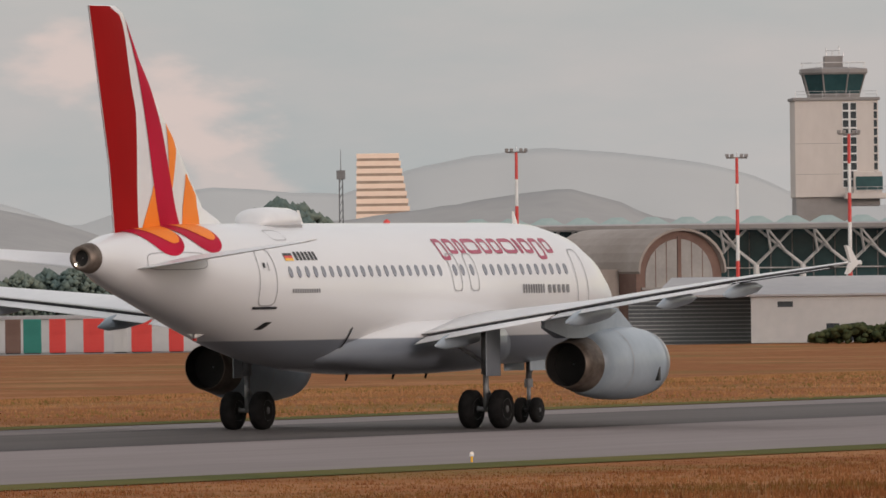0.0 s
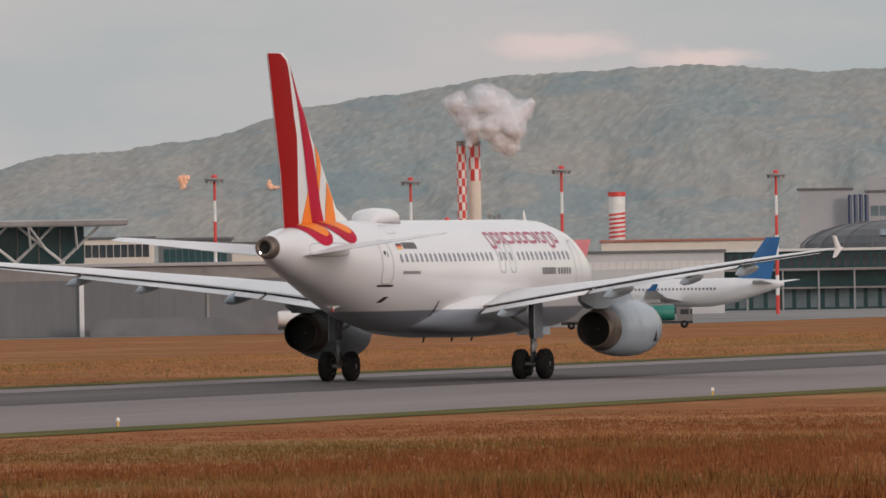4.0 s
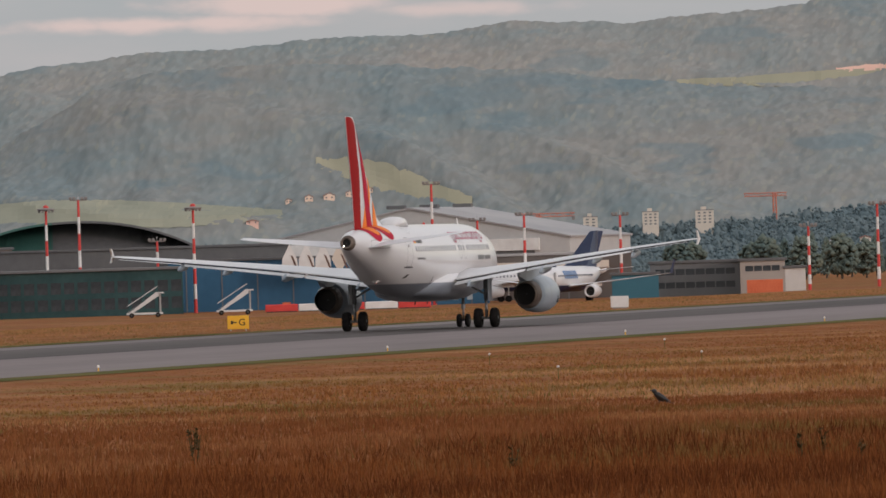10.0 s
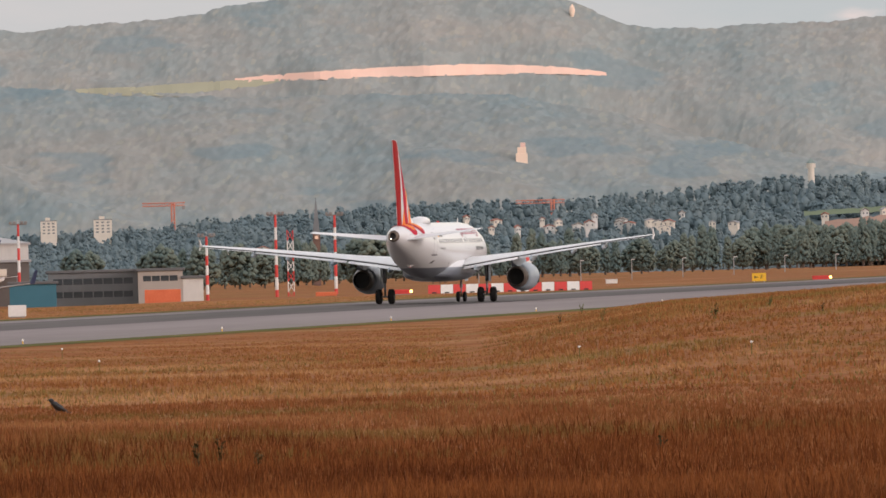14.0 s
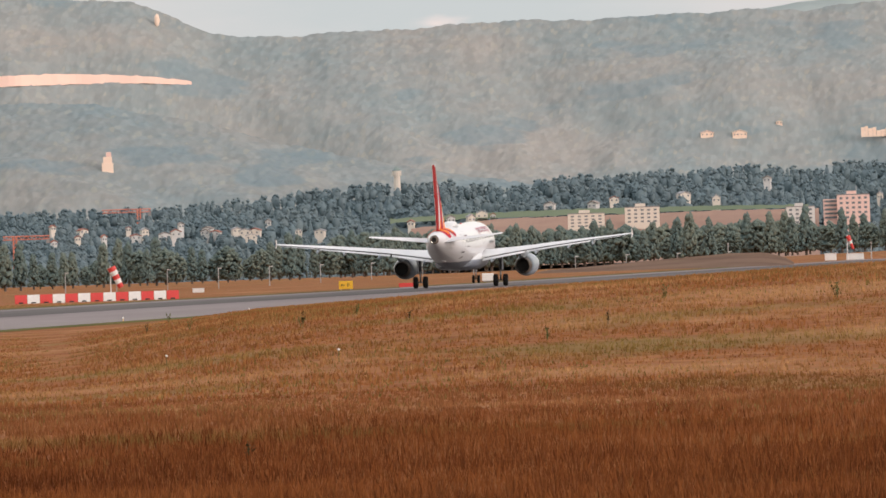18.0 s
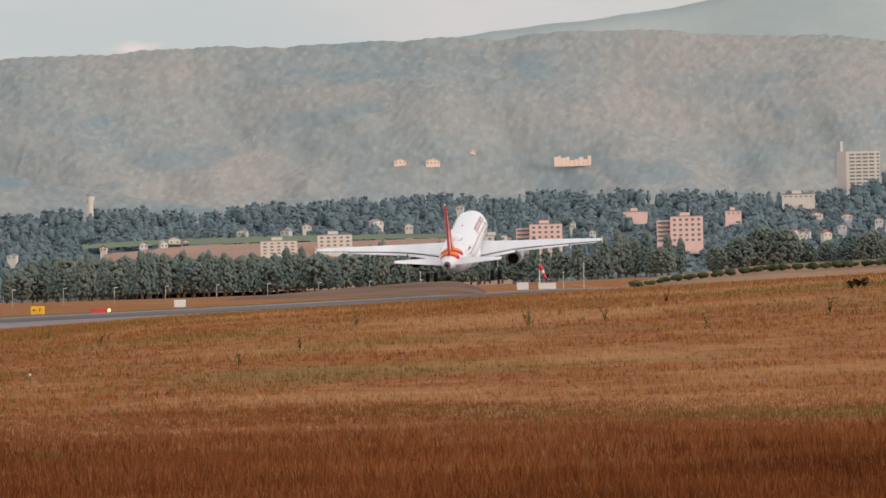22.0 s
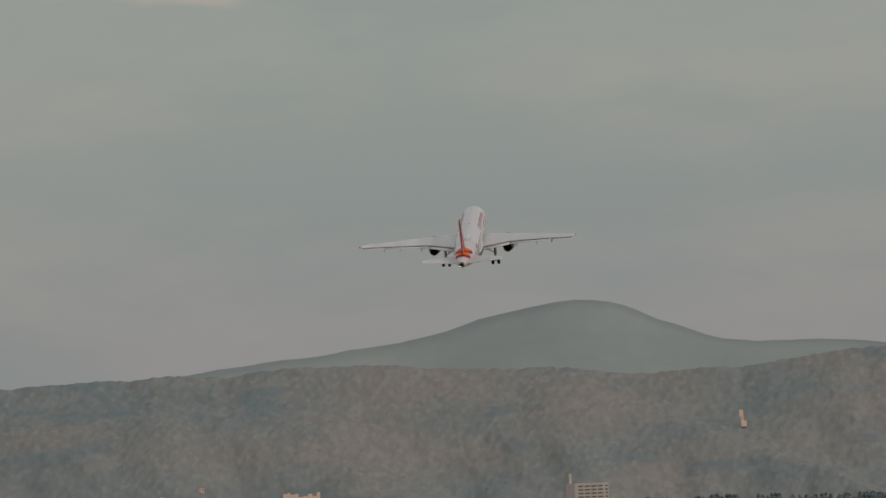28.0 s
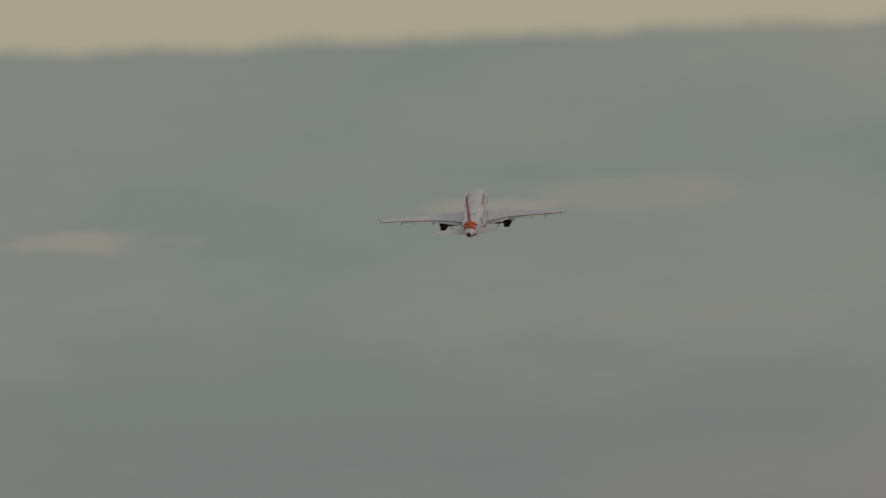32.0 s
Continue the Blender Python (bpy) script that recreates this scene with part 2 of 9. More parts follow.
def grass_paint(name, brown, straw, green, share=0.5, island=0.3):
    """Dry grass in drifts: brown, bleached straw and a little green, the drifts shared by all grasses of the field."""
    m = mat(name, tuple(c * 0.8 for c in brown), tuple(min(1, c * 1.2) for c in brown), rough=0.95, scale=0.6, detail=4, island=island)
    nt = m.node_tree
    bsdf = nt.nodes["Principled BSDF"]
    base = bsdf.inputs["Base Color"].links[0].from_socket
    coord = nt.nodes.new("ShaderNodeTexCoord")
    rust = tuple(c * k for c, k in zip(brown, (0.72, 0.55, 0.5)))
    for tone, scale, low, high, most, seed in ((straw, 0.055, 0.50, 0.66, share, 3.0), (straw, 0.35, 0.52, 0.70, share * 0.8, 31.0), (green, 0.045, 0.53, 0.67, 0.6, 17.0), (green, 1.1, 0.56, 0.70, 0.45, 51.0), (rust, 0.7, 0.55, 0.70, 0.6, 71.0)):
        move = nt.nodes.new("ShaderNodeMapping")
        move.inputs["Location"].default_value = (seed, seed * 2, 0)
        nt.links.new(coord.outputs["Object"], move.inputs[0])
        field = nt.nodes.new("ShaderNodeTexNoise")
        field.inputs["Scale"].default_value, field.inputs["Detail"].default_value = scale, 4
        nt.links.new(move.outputs[0], field.inputs["Vector"])
        fade = nt.nodes.new("ShaderNodeMapRange")
        fade.inputs["From Min"].default_value, fade.inputs["From Max"].default_value, fade.inputs["To Max"].default_value = low, high, most
        nt.links.new(field.outputs["Fac"], fade.inputs["Value"])
        mix = nt.nodes.new("ShaderNodeMixRGB")
        mix.inputs[2].default_value = (*tone, 1)
        nt.links.new(fade.outputs[0], mix.inputs[0])
        nt.links.new(base, mix.inputs[1])
        base = mix.outputs[0]
    nt.links.new(base, bsdf.inputs["Base Color"])
    return m


TURF = grass_paint("dry_turf", (0.250, 0.094, 0.034), (0.41, 0.215, 0.10), (0.17, 0.125, 0.040), island=0.0)
VERGE = mat("green_verge_grass", (0.075, 0.080, 0.022), (0.15, 0.12, 0.035), rough=0.95, scale=0.08, fine=0.9, bump=0.04)


# ---- mesh helpers ----


def obj(name, bm, material, parent=None, label="", smooth=False):
    me = bpy.data.meshes.new(name)
    bmesh.ops.recalc_face_normals(bm, faces=bm.faces)
    bm.to_mesh(me)
    bm.free()
    for m in material if isinstance(material, (list, tuple)) else (material,):
        me.materials.append(m)
    if smooth:
        me.polygons.foreach_set("use_smooth", [True] * len(me.polygons))
    ob = new(name, me)
    ob.parent = parent
    if label:
        ob["label"] = label
    return ob


def part(name, bm, material, parent, label="", smooth=False):
    return obj(name, bm, material, parent, label, smooth)


def shared(name, me, m, parent):
    """One more object on a mesh that is already there."""
    ob = new(name, me)
    ob.parent = parent
    ob.matrix_local = m
    return ob


def raw(name, verts, faces, material, parent=None, smooth=False):
    me = bpy.data.meshes.new(name)
    me.from_pydata([tuple(v) for v in verts], [], faces)
    me.materials.append(material)
    me.update()
    if smooth:
        me.polygons.foreach_set("use_smooth", [True] * len(me.polygons))
    ob = new(name, me)
    ob.parent = parent
    return ob


def thing(name, m, label, category, group="", kind=""):
    ob = new(name)
    ob.matrix_world = m
    ob.empty_display_size = 0.3
    return tagged(ob, label, category, group, kind)


def box(bm, x0, x1, y0, y1, z0, z1, bevel=0.0):
    vs = [bm.verts.new(c) for c in ((x0, y0, z0), (x1, y0, z0), (x1, y1, z0), (x0, y1, z0), (x0, y0, z1), (x1, y0, z1), (x1, y1, z1), (x0, y1, z1))]
    fs = [bm.faces.new([vs[i] for i in q]) for q in ((0, 3, 2, 1), (4, 5, 6, 7), (0, 1, 5, 4), (1, 2, 6, 5), (2, 3, 7, 6), (3, 0, 4, 7))]
    if bevel:
        bmesh.ops.bevel(bm, geom=list({e for f in fs for e in f.edges}), offset=bevel, segments=1, affect="EDGES")
    return bm


def boxed(x0, x1, y0, y1, z0, z1, bevel=0.0):
    return box(bmesh.new(), x0, x1, y0, y1, z0, z1, bevel)


def rings(bm, loops, cap_start=True, cap_end=True, closed=True):
    """Skin between loops of points."""
    made = [[bm.verts.new(p) for p in loop] for loop in loops]
    for a, b in zip(made, made[1:]):
        n = len(a)
        for i in range(n if closed else n - 1):
            j = (i + 1) % n
            bm.faces.new((a[i], a[j], b[j], b[i]))
    if cap_start:
        bm.faces.new(made[0][::-1])
    if cap_end:
        bm.faces.new(made[-1])
    return bm


def tube(bm, a, b, ra, rb=None, n=10):
    a, b = Vector(a), Vector(b)
    rb = ra if rb is None else rb
    q = (b - a).to_track_quat("Z", "Y")
    loops = []
    for c, r in ((a, ra), (b, rb)):
        loops.append([c + q @ Vector((r * math.cos(2 * math.pi * i / n), r * math.sin(2 * math.pi * i / n), 0)) for i in range(n)])
    return rings(bm, loops)


def lathe(bm, profile, axis="Y", n=24, cap_start=False, cap_end=False, centre=(0, 0, 0)):
    """profile: (along, radius)."""
    c = Vector(centre)
    loops = []
    for s, r in profile:
        loop = []
        for i in range(n):
            a = 2 * math.pi * i / n
            u, v = r * math.cos(a), r * math.sin(a)
            loop.append(c + {"Y": Vector((u, s, v)), "Z": Vector((u, v, s)), "X": Vector((s, u, v))}[axis])
        loops.append(loop)
    return rings(bm, loops, cap_start, cap_end)


def polar(bearing, reach, z=0.0):
    b = radians(bearing)
    return Vector((reach * math.sin(b), reach * math.cos(b), z))


def ease(v, a, b):
    k = min(1.0, max(0.0, (v - a) / (b - a)))
    return k * k * (3 - 2 * k)


def along(table, v):
    """Linear reading of a short table of (place, value)."""
    if v <= table[0][0]:
        return table[0][1]
    for (a, p), (b, q) in zip(table, table[1:]):
        if v <= b:
            return p + (q - p) * (v - a) / (b - a)
    return table[-1][1]


# ---- the ground ----
RUNWAY_NEAR, RUNWAY_FAR, CENTRE = -116.5, -158.0, -145.5


def dip(y):
    """The runway falls a little towards its far end."""
    return -0.28 * ease(y, 850, 1250)


def ground_z(x, y):
    """Level by the runway, falling to the apron beyond, with a low swell in the grass beside the far half of the runway."""
    if x < -168:
        return dip(y) - ((5.03 + dip(y)) * (1 - ease(x, -420, -166)))
    z = 0.0
    reach = math.hypot(x, y)
    if y > 0 and reach > 5:
        bearing = math.degrees(math.atan2(x, y))
        crest = along([(-9.6, 0.0), (-8.6, 1.3), (-7.5, 2.0), (-6.96, 2.2), (-6.4, 2.42), (-5.7, 2.68), (-5.0, 2.92), (-4.0, 3.25), (-2.8, 3.46), (6, 3.8)], bearing)
        z = crest * ease(reach, 300, 500)
        if reach > 500:
            z *= 1 - 0.9 * ease(reach, 500, 900)
        z *= ease(x, RUNWAY_NEAR + 2, RUNWAY_NEAR + 22)
    z += dip(y)
    if y > 1500 and reach > 1500:
        z -= 5.2 * ease(reach, 1500, 2600)
    return z


def build_ground():
    xs = [-4900, -3500, -2500, -1800, -1200, -900, -700, -560, -520, -470, -420, -370, -320, -270, -230, -200, -185, -175, -168, -160, -150,
          -140, -130, -122, -114.5] + [-112 + 2.5 * i for i in range(69)] + [75, 100, 150, 220, 320, 500, 800, 1300, 2200, 3400, 4900]
    ys = [-4900, -3000, -1500, -700, -300, 0, 100, 180] + [220 + 6 * i for i in range(151)] + [1150 + 60 * i for i in range(27)] + [2800, 3200, 3800, 4900]
    verts = [(x, y, ground_z(x, y) - (0.05 if RUNWAY_FAR < x < RUNWAY_NEAR and y < 1650 else 0)) for y in ys for x in xs]
    n = len(xs)
    faces = [(j * n + i, j * n + i + 1, (j + 1) * n + i + 1, (j + 1) * n + i) for j in range(len(ys) - 1) for i in range(n - 1)]
    ob = raw("ground", verts, faces, TURF, smooth=True)
    tagged(ob, "dry orange-brown airfield grass turf", "ground", kind="structure")


def strip(name, x0, x1, y0, y1, z, material, label, category):
    bm = bmesh.new()
    ys = [y0 + (y1 - y0) * i / 100 for i in range(101)]
    rows = [[bm.verts.new((x, y, z + dip(y))) for x in (x0, (x0 + x1) / 2, x1)] for y in ys]
    for a, b in zip(rows, rows[1:]):
        for i in range(2):
            bm.faces.new((a[i], a[i + 1], b[i + 1], b[i]))
    return tagged(obj(name, bm, material), label, category, kind="structure")


build_ground()
strip("runway", RUNWAY_FAR, RUNWAY_NEAR, -400, 1600, 0.0, ASPHALT, "worn grey asphalt runway", "runway")
strip("road", CENTRE - 7.5, CENTRE + 6.5, -300, 1550, 0.006, TYREMARK, "dark rubber-stained wheel track along the runway", "runway mark")
strip("grass_verge", RUNWAY_NEAR, RUNWAY_NEAR + 3.2, -400, 1500, 0.02, VERGE, "green grass verge along the runway", "verge")
strip("grass_verge_far", RUNWAY_FAR - 3.0, RUNWAY_FAR, -400, 1500, 0.02, VERGE, "green grass verge along the runway", "verge")

# ---- hills and woods ----


def canopy_paint(name, tones, fleck, crown=0.75):
    """Mixed woods seen far off, haze mixed into their colour: wide drifts of two tones, one tint to each crown, a few
    turning leaves.
    """
    m = mat(name, *tones, rough=1.0, scale=0.016, fine=0.12, detail=3, stretch=(1, 0.7, 2.6))
    nt = m.node_tree
    bsdf = nt.nodes["Principled BSDF"]
    base = bsdf.inputs["Base Color"].links[0].from_socket
    coord = nt.nodes.new("ShaderNodeTexCoord")
    cells = nt.nodes.new("ShaderNodeTexVoronoi")
    cells.feature = "SMOOTH_F1"
    cells.inputs["Smoothness"].default_value = 0.7
    cells.inputs["Scale"].default_value = crown
    upright = nt.nodes.new("ShaderNodeMapping")
    upright.inputs["Scale"].default_value = (1.1, 0.4, 0.6)
    nt.links.new(coord.outputs["Object"], upright.inputs[0])
    nt.links.new(upright.outputs[0], cells.inputs["Vector"])
    split = nt.nodes.new("ShaderNodeSeparateColor")
    nt.links.new(cells.outputs["Color"], split.inputs[0])
    shade = nt.nodes.new("ShaderNodeMapRange")
    shade.inputs["To Min"].default_value, shade.inputs["To Max"].default_value = 0.88, 1.10
    nt.links.new(split.outputs[0], shade.inputs["Value"])
    scale = nt.nodes.new("ShaderNodeVectorMath")
    scale.operation = "SCALE"
    nt.links.new(base, scale.inputs[0])
    nt.links.new(shade.outputs[0], scale.inputs["Scale"])
    few = nt.nodes.new("ShaderNodeMapRange")
    few.inputs["From Min"].default_value, few.inputs["From Max"].default_value, few.inputs["To Max"].default_value = 0.72, 1.0, 0.45
    nt.links.new(split.outputs[1], few.inputs["Value"])
    mix = nt.nodes.new("ShaderNodeMixRGB")
    mix.inputs[2].default_value = (*fleck, 1)
    nt.links.new(few.outputs[0], mix.inputs[0])
    nt.links.new(scale.outputs[0], mix.inputs[1])
    # clear-edged patches painted blue-green for the shadow among the trees
    spread = nt.nodes.new("ShaderNodeMapping")
    spread.inputs["Scale"].default_value = (1, 0.6, 3.4)
    nt.links.new(coord.outputs["Object"], spread.inputs[0])
    stand = nt.nodes.new("ShaderNodeTexNoise")
    stand.inputs["Scale"].default_value, stand.inputs["Detail"].default_value = 0.022, 6
    nt.links.new(spread.outputs[0], stand.inputs["Vector"])
    edge = nt.nodes.new("ShaderNodeMapRange")
    for key, v in (("From Min", 0.575), ("From Max", 0.625), ("To Max", 0.45)):
        edge.inputs[key].default_value = v
    nt.links.new(stand.outputs["Fac"], edge.inputs["Value"])
    shadow_tone = nt.nodes.new("ShaderNodeMixRGB")
    shadow_tone.inputs[2].default_value = (*[c * k for c, k in zip(tones[0], (0.72, 0.86, 0.95))], 1)
    nt.links.new(edge.outputs[0], shadow_tone.inputs[0])
    nt.links.new(mix.outputs[0], shadow_tone.inputs[1])
    nt.links.new(shadow_tone.outputs[0], bsdf.inputs["Base Color"])
    return m


# woods and hills: the haze of distance is put into these base colours
FOREST = canopy_paint("haze_tinted_woods", ((0.250, 0.290, 0.290), (0.326, 0.312, 0.288)), (0.39, 0.365, 0.30), 0.5)
FRONTFOREST = canopy_paint("haze_tinted_front_woods", ((0.215, 0.263, 0.272), (0.284, 0.282, 0.264)), (0.34, 0.34, 0.28), 0.5)
FORESTFLOOR = mat("haze_tinted_forest_floor", (0.20, 0.24, 0.26), (0.32, 0.31, 0.295), rough=1.0, scale=0.016, fine=0.1, detail=3, stretch=(1, 0.5, 2.6))
FARHAZE = mat("haze_blue_hills", (0.325, 0.372, 0.362), (0.385, 0.425, 0.405), rough=1.0, scale=0.012, fine=0.12)
MIDHAZE = mat("haze_grey_hill", (0.335, 0.33, 0.325), (0.385, 0.375, 0.365), rough=1.0, scale=0.02, fine=0.12)
FARTHEST = mat("haze_pale_hills", (0.475, 0.475, 0.468), (0.50, 0.50, 0.49), rough=1.0, scale=0.003, fine=0.02)
# trees and floor of the town's rise, lightened and blued to imitate haze
BELTTREES = mat("haze_blued_trees", (0.138, 0.188, 0.208), (0.168, 0.212, 0.224), rough=1.0, scale=0.05, fine=0.5, island=0.1)
BELTFLOOR = mat("haze_blued_undergrowth", (0.100, 0.140, 0.160), (0.15, 0.185, 0.185), rough=1.0, scale=0.02, fine=0.1)
# meadow and pasture colours greyed for haze, stubble colour brightened for sunlight
MEADOW = mat("haze_greyed_meadow", (0.365, 0.35, 0.255), (0.43, 0.40, 0.29), rough=1.0, scale=0.01, fine=0.1)
PASTURE = mat("haze_greyed_pasture", (0.315, 0.325, 0.255), (0.375, 0.37, 0.285), rough=1.0, scale=0.02, fine=0.15)
STUBBLE = mat("sun_brightened_pink_stubble", (0.78, 0.50, 0.40), (0.87, 0.59, 0.48), rough=1.0, scale=0.01, fine=0.1)
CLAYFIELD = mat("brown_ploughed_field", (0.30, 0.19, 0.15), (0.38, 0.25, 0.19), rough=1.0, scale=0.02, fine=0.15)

MAIN_RIDGE = [(-24.4, 0.10), (-22.6, 0.25), (-22.3, 0.33), (-21.88, 0.45), (-21.6, 0.54), (-21.3, 0.545), (-20.8, 0.61), (-20.34, 0.755), (-20.0, 0.79),
              (-19.46, 0.87), (-18.8, 0.92), (-18.4, 0.93), (-17.8, 0.89), (-17.1, 0.90), (-16.5, 0.885), (-15.9, 0.865), (-15.3, 0.838), (-15.0, 0.90),
              (-14.5, 0.96), (-14.2, 1.0), (-13.45, 1.02), (-13.38, 1.05), (-12.7, 1.053), (-12.3, 1.11), (-11.7, 1.08), (-11.3, 1.112), (-10.87, 1.14),
              (-10.78, 1.18), (-10.3, 1.235), (-9.7, 1.27), (-9.2, 1.205), (-8.98, 1.12), (-8.85, 1.045), (-8.6, 1.015), (-7.9, 1.024), (-7.5, 1.048),
              (-6.9, 1.055), (-6.2, 1.072), (-5.87, 1.05), (-5.75, 1.077), (-5.4, 1.09), (-5.1, 1.09), (-4.7, 1.058), (-4.3, 1.044), (-3.9, 1.005),
              (-3.5, 1.0), (-3.2, 1.02), (-2.9, 1.06), (-1.5, 1.1), (1, 0.9)]
FRONT_RIDGE = [(-15.6, 0.02), (-15.2, 0.25), (-15.0, 0.41), (-14.8, 0.58), (-14.4, 0.81), (-14.1, 0.915), (-13.4, 0.92), (-13.0, 0.91), (-12.5, 0.885),
               (-12.0, 0.84), (-11.6, 0.785), (-11.2, 0.75), (-10.4, 0.725), (-9.4, 0.72), (-8.95, 0.64), (-8.5, 0.50), (-8.1, 0.40), (-7.6, 0.31), (-7.1, 0.23), (-6.5, 0.14), (-5.8, 0.05), (-4, 0.0)]
PEAK_RIDGE = [(-7.2, 0.9), (-6.3, 1.045), (-5.8, 1.11), (-5.4, 1.145), (-5.05, 1.188), (-4.85, 1.225), (-4.65, 1.288), (-4.37, 1.338), (-4.19, 1.371),
              (-4.0, 1.348), (-3.9, 1.322), (-3.77, 1.255), (-3.47, 1.146), (-3.28, 1.132), (-3.0, 1.128), (-2.6, 1.09), (-1, 1.0)]
FARLEFT_RIDGE = [(-30, 0.4), (-27.5, 0.35), (-27.16, 0.23), (-26.7, 0.39), (-26.47, 0.425), (-26.1, 0.39), (-25.85, 0.38), (-25.5, 0.50), (-25.2, 0.56),
                 (-24.86, 0.596), (-24.5, 0.57), (-24.1, 0.52), (-23.8, 0.44), (-23.6, 0.34), (-23.2, 0.3), (-22, 0.26), (-20, 0.1)]
MIDLEFT_RIDGE = [(-30, 0.22), (-27.6, 0.34), (-27.3, 0.27), (-26.9, 0.15), (-25.8, 0.26), (-25.4, 0.305), (-25.05, 0.36), (-24.75, 0.402), (-24.5, 0.34),
                 (-24.35, 0.26), (-23.9, 0.2), (-23, 0.1)]
BELT_RIDGE = [(-18, 0.02), (-14, 0.04), (-12.4, 0.07), (-11.3, 0.10), (-10.8, 0.135), (-10.15, 0.18), (-9.7, 0.20), (-9.2, 0.19), (-8.6, 0.225), (-8.2, 0.262),
              (-7.95, 0.285), (-7.3, 0.255), (-7.0, 0.285), (-6.5, 0.29), (-6.2, 0.315), (-5.9, 0.285), (-5.7, 0.31), (-5.3, 0.305), (-4.9, 0.295),
              (-4.6, 0.272), (-4.3, 0.275), (-4.0, 0.36), (-3.6, 0.375), (-2.8, 0.365), (-1, 0.3)]


class Hill:
    def __init__(self, ridge, foot, top, base, rough=0.012, bend=1.25, seed=0.0, folds=0.0):
        self.ridge, self.foot, self.top, self.base, self.rough, self.bend, self.seed, self.folds = ridge, foot, top, base, rough, bend, seed, folds

    def place(self, bearing, v):
        reach = self.foot + (self.top - self.foot) * v
        lift = along(self.ridge, bearing)
        lift += self.rough * noise.fractal(Vector((bearing * 5.0, self.seed, 0.5)), 1.0, 2.0, 4)
        crest = EYE_Z + self.top * math.tan(radians(lift))
        swell = noise.fractal(Vector((bearing * 1.3, v * 2.2, self.seed)), 1.0, 2.0, 3) * 0.24 * v * (1 - v) * 4
        # spurs and gullies that run down the slope aslant
        w = bearing * 0.95 + v * 2.5 + 0.7 * noise.noise(Vector((bearing * 0.8, v * 1.5, self.seed + 3)))
        fold = 0.55 - 2 * abs(noise.noise(Vector((w, v * 0.9, self.seed)))) + 0.35 * noise.fractal(Vector((bearing * 4.2 + v * 3, v * 3.5, self.seed + 7)), 1.0, 2.0, 3)
        share = v ** self.bend + swell * 0.35 + self.folds * fold * v * (1 - v) * 4
        return polar(bearing, reach, self.base + (crest - self.base) * max(0.0, share))

    def on(self, bearing, lift):
        """The place on the slope that is seen at this lift above level."""
        lo, hi = 0.0, 1.0
        want = math.tan(radians(lift))
        for _ in range(26):
            mid = (lo + hi) / 2
            p = self.place(bearing, mid)
            if (p.z - EYE_Z) / math.hypot(p.x, p.y) < want:
                lo = mid
            else:
                hi = mid
        return self.place(bearing, hi)

    def build(self, name, material, label, b0, b1, step=0.08, rows=22, sink=0.0):
        n = int((b1 - b0) / step) + 1
        verts, faces = [], []
        for i in range(n):
            b = b0 + i * step
            verts += [self.place(b, j / rows) - Vector((0, 0, sink)) for j in range(rows + 1)]
            end = self.place(b, 1.0)
            verts.append(Vector((end.x * 1.015, end.y * 1.015, self.base - 5)))
        m = rows + 2
        for i in range(n - 1):
            for j in range(m - 1):
                faces.append((i * m + j, (i + 1) * m + j, (i + 1) * m + j + 1, i * m + j + 1))
        return tagged(raw(name, verts, faces, material, smooth=True), label, "hill", kind="structure")

    def patch(self, name, material, label, outline, proud=0.6, jag=0.006, rise=-0.4):
        """A field on the slope: outline rows of (bearing, lower lift, upper lift)."""
        verts, faces = [], []
        steps = int((outline[-1][0] - outline[0][0]) / 0.03) + 2
        spread = [outline[0][0] + (outline[-1][0] - outline[0][0]) * i / (steps - 1) for i in range(steps)]
        outline = [(b, along([(o[0], o[1]) for o in outline], b) + jag * noise.noise(Vector((b * 31, 1, 0))), along([(o[0], o[2]) for o in outline], b) + jag * noise.noise(Vector((b * 27, 7, 0)))) for b in spread]
        outline = [(b, min(lo, hi), hi) for b, lo, hi in outline]
        for b, lo, hi in outline:
            for k in range(7):
                q = self.on(b, lo + (hi - lo) * k / 6)
                verts.append(q * (1 - proud / q.length) + Vector((0, 0, rise)))
        for i in range(len(outline) - 1):
            for k in range(6):
                faces.append((i * 7 + k, (i + 1) * 7 + k, (i + 1) * 7 + k + 1, i * 7 + k + 1))
        return tagged(raw(name, verts, faces, material), label, "field", kind="structure")


def clump_shape(faces):
    """A lumpy little crown of 8, 20 or 80 faces."""
    bm = bmesh.new()
    if faces > 8:
        bmesh.ops.create_icosphere(bm, subdivisions=1 if faces == 20 else 2, radius=1.0)
    else:
        tips = [bm.verts.new(c) for c in ((1, 0, 0), (0, 1, 0), (-1, 0, 0), (0, -1, 0), (0, 0, 1), (0, 0, -1))]
        for i in range(4):
            bm.faces.new((tips[i], tips[(i + 1) % 4], tips[4]))
            bm.faces.new((tips[(i + 1) % 4], tips[i], tips[5]))
    v = np.array([tuple(p.co) for p in bm.verts])
    bm.verts.index_update()
    f = np.array([[q.index for q in face.verts] for face in bm.faces])
    bm.free()
    return v, f


CLUMPS = {n: clump_shape(n) for n in (8, 20, 80)}


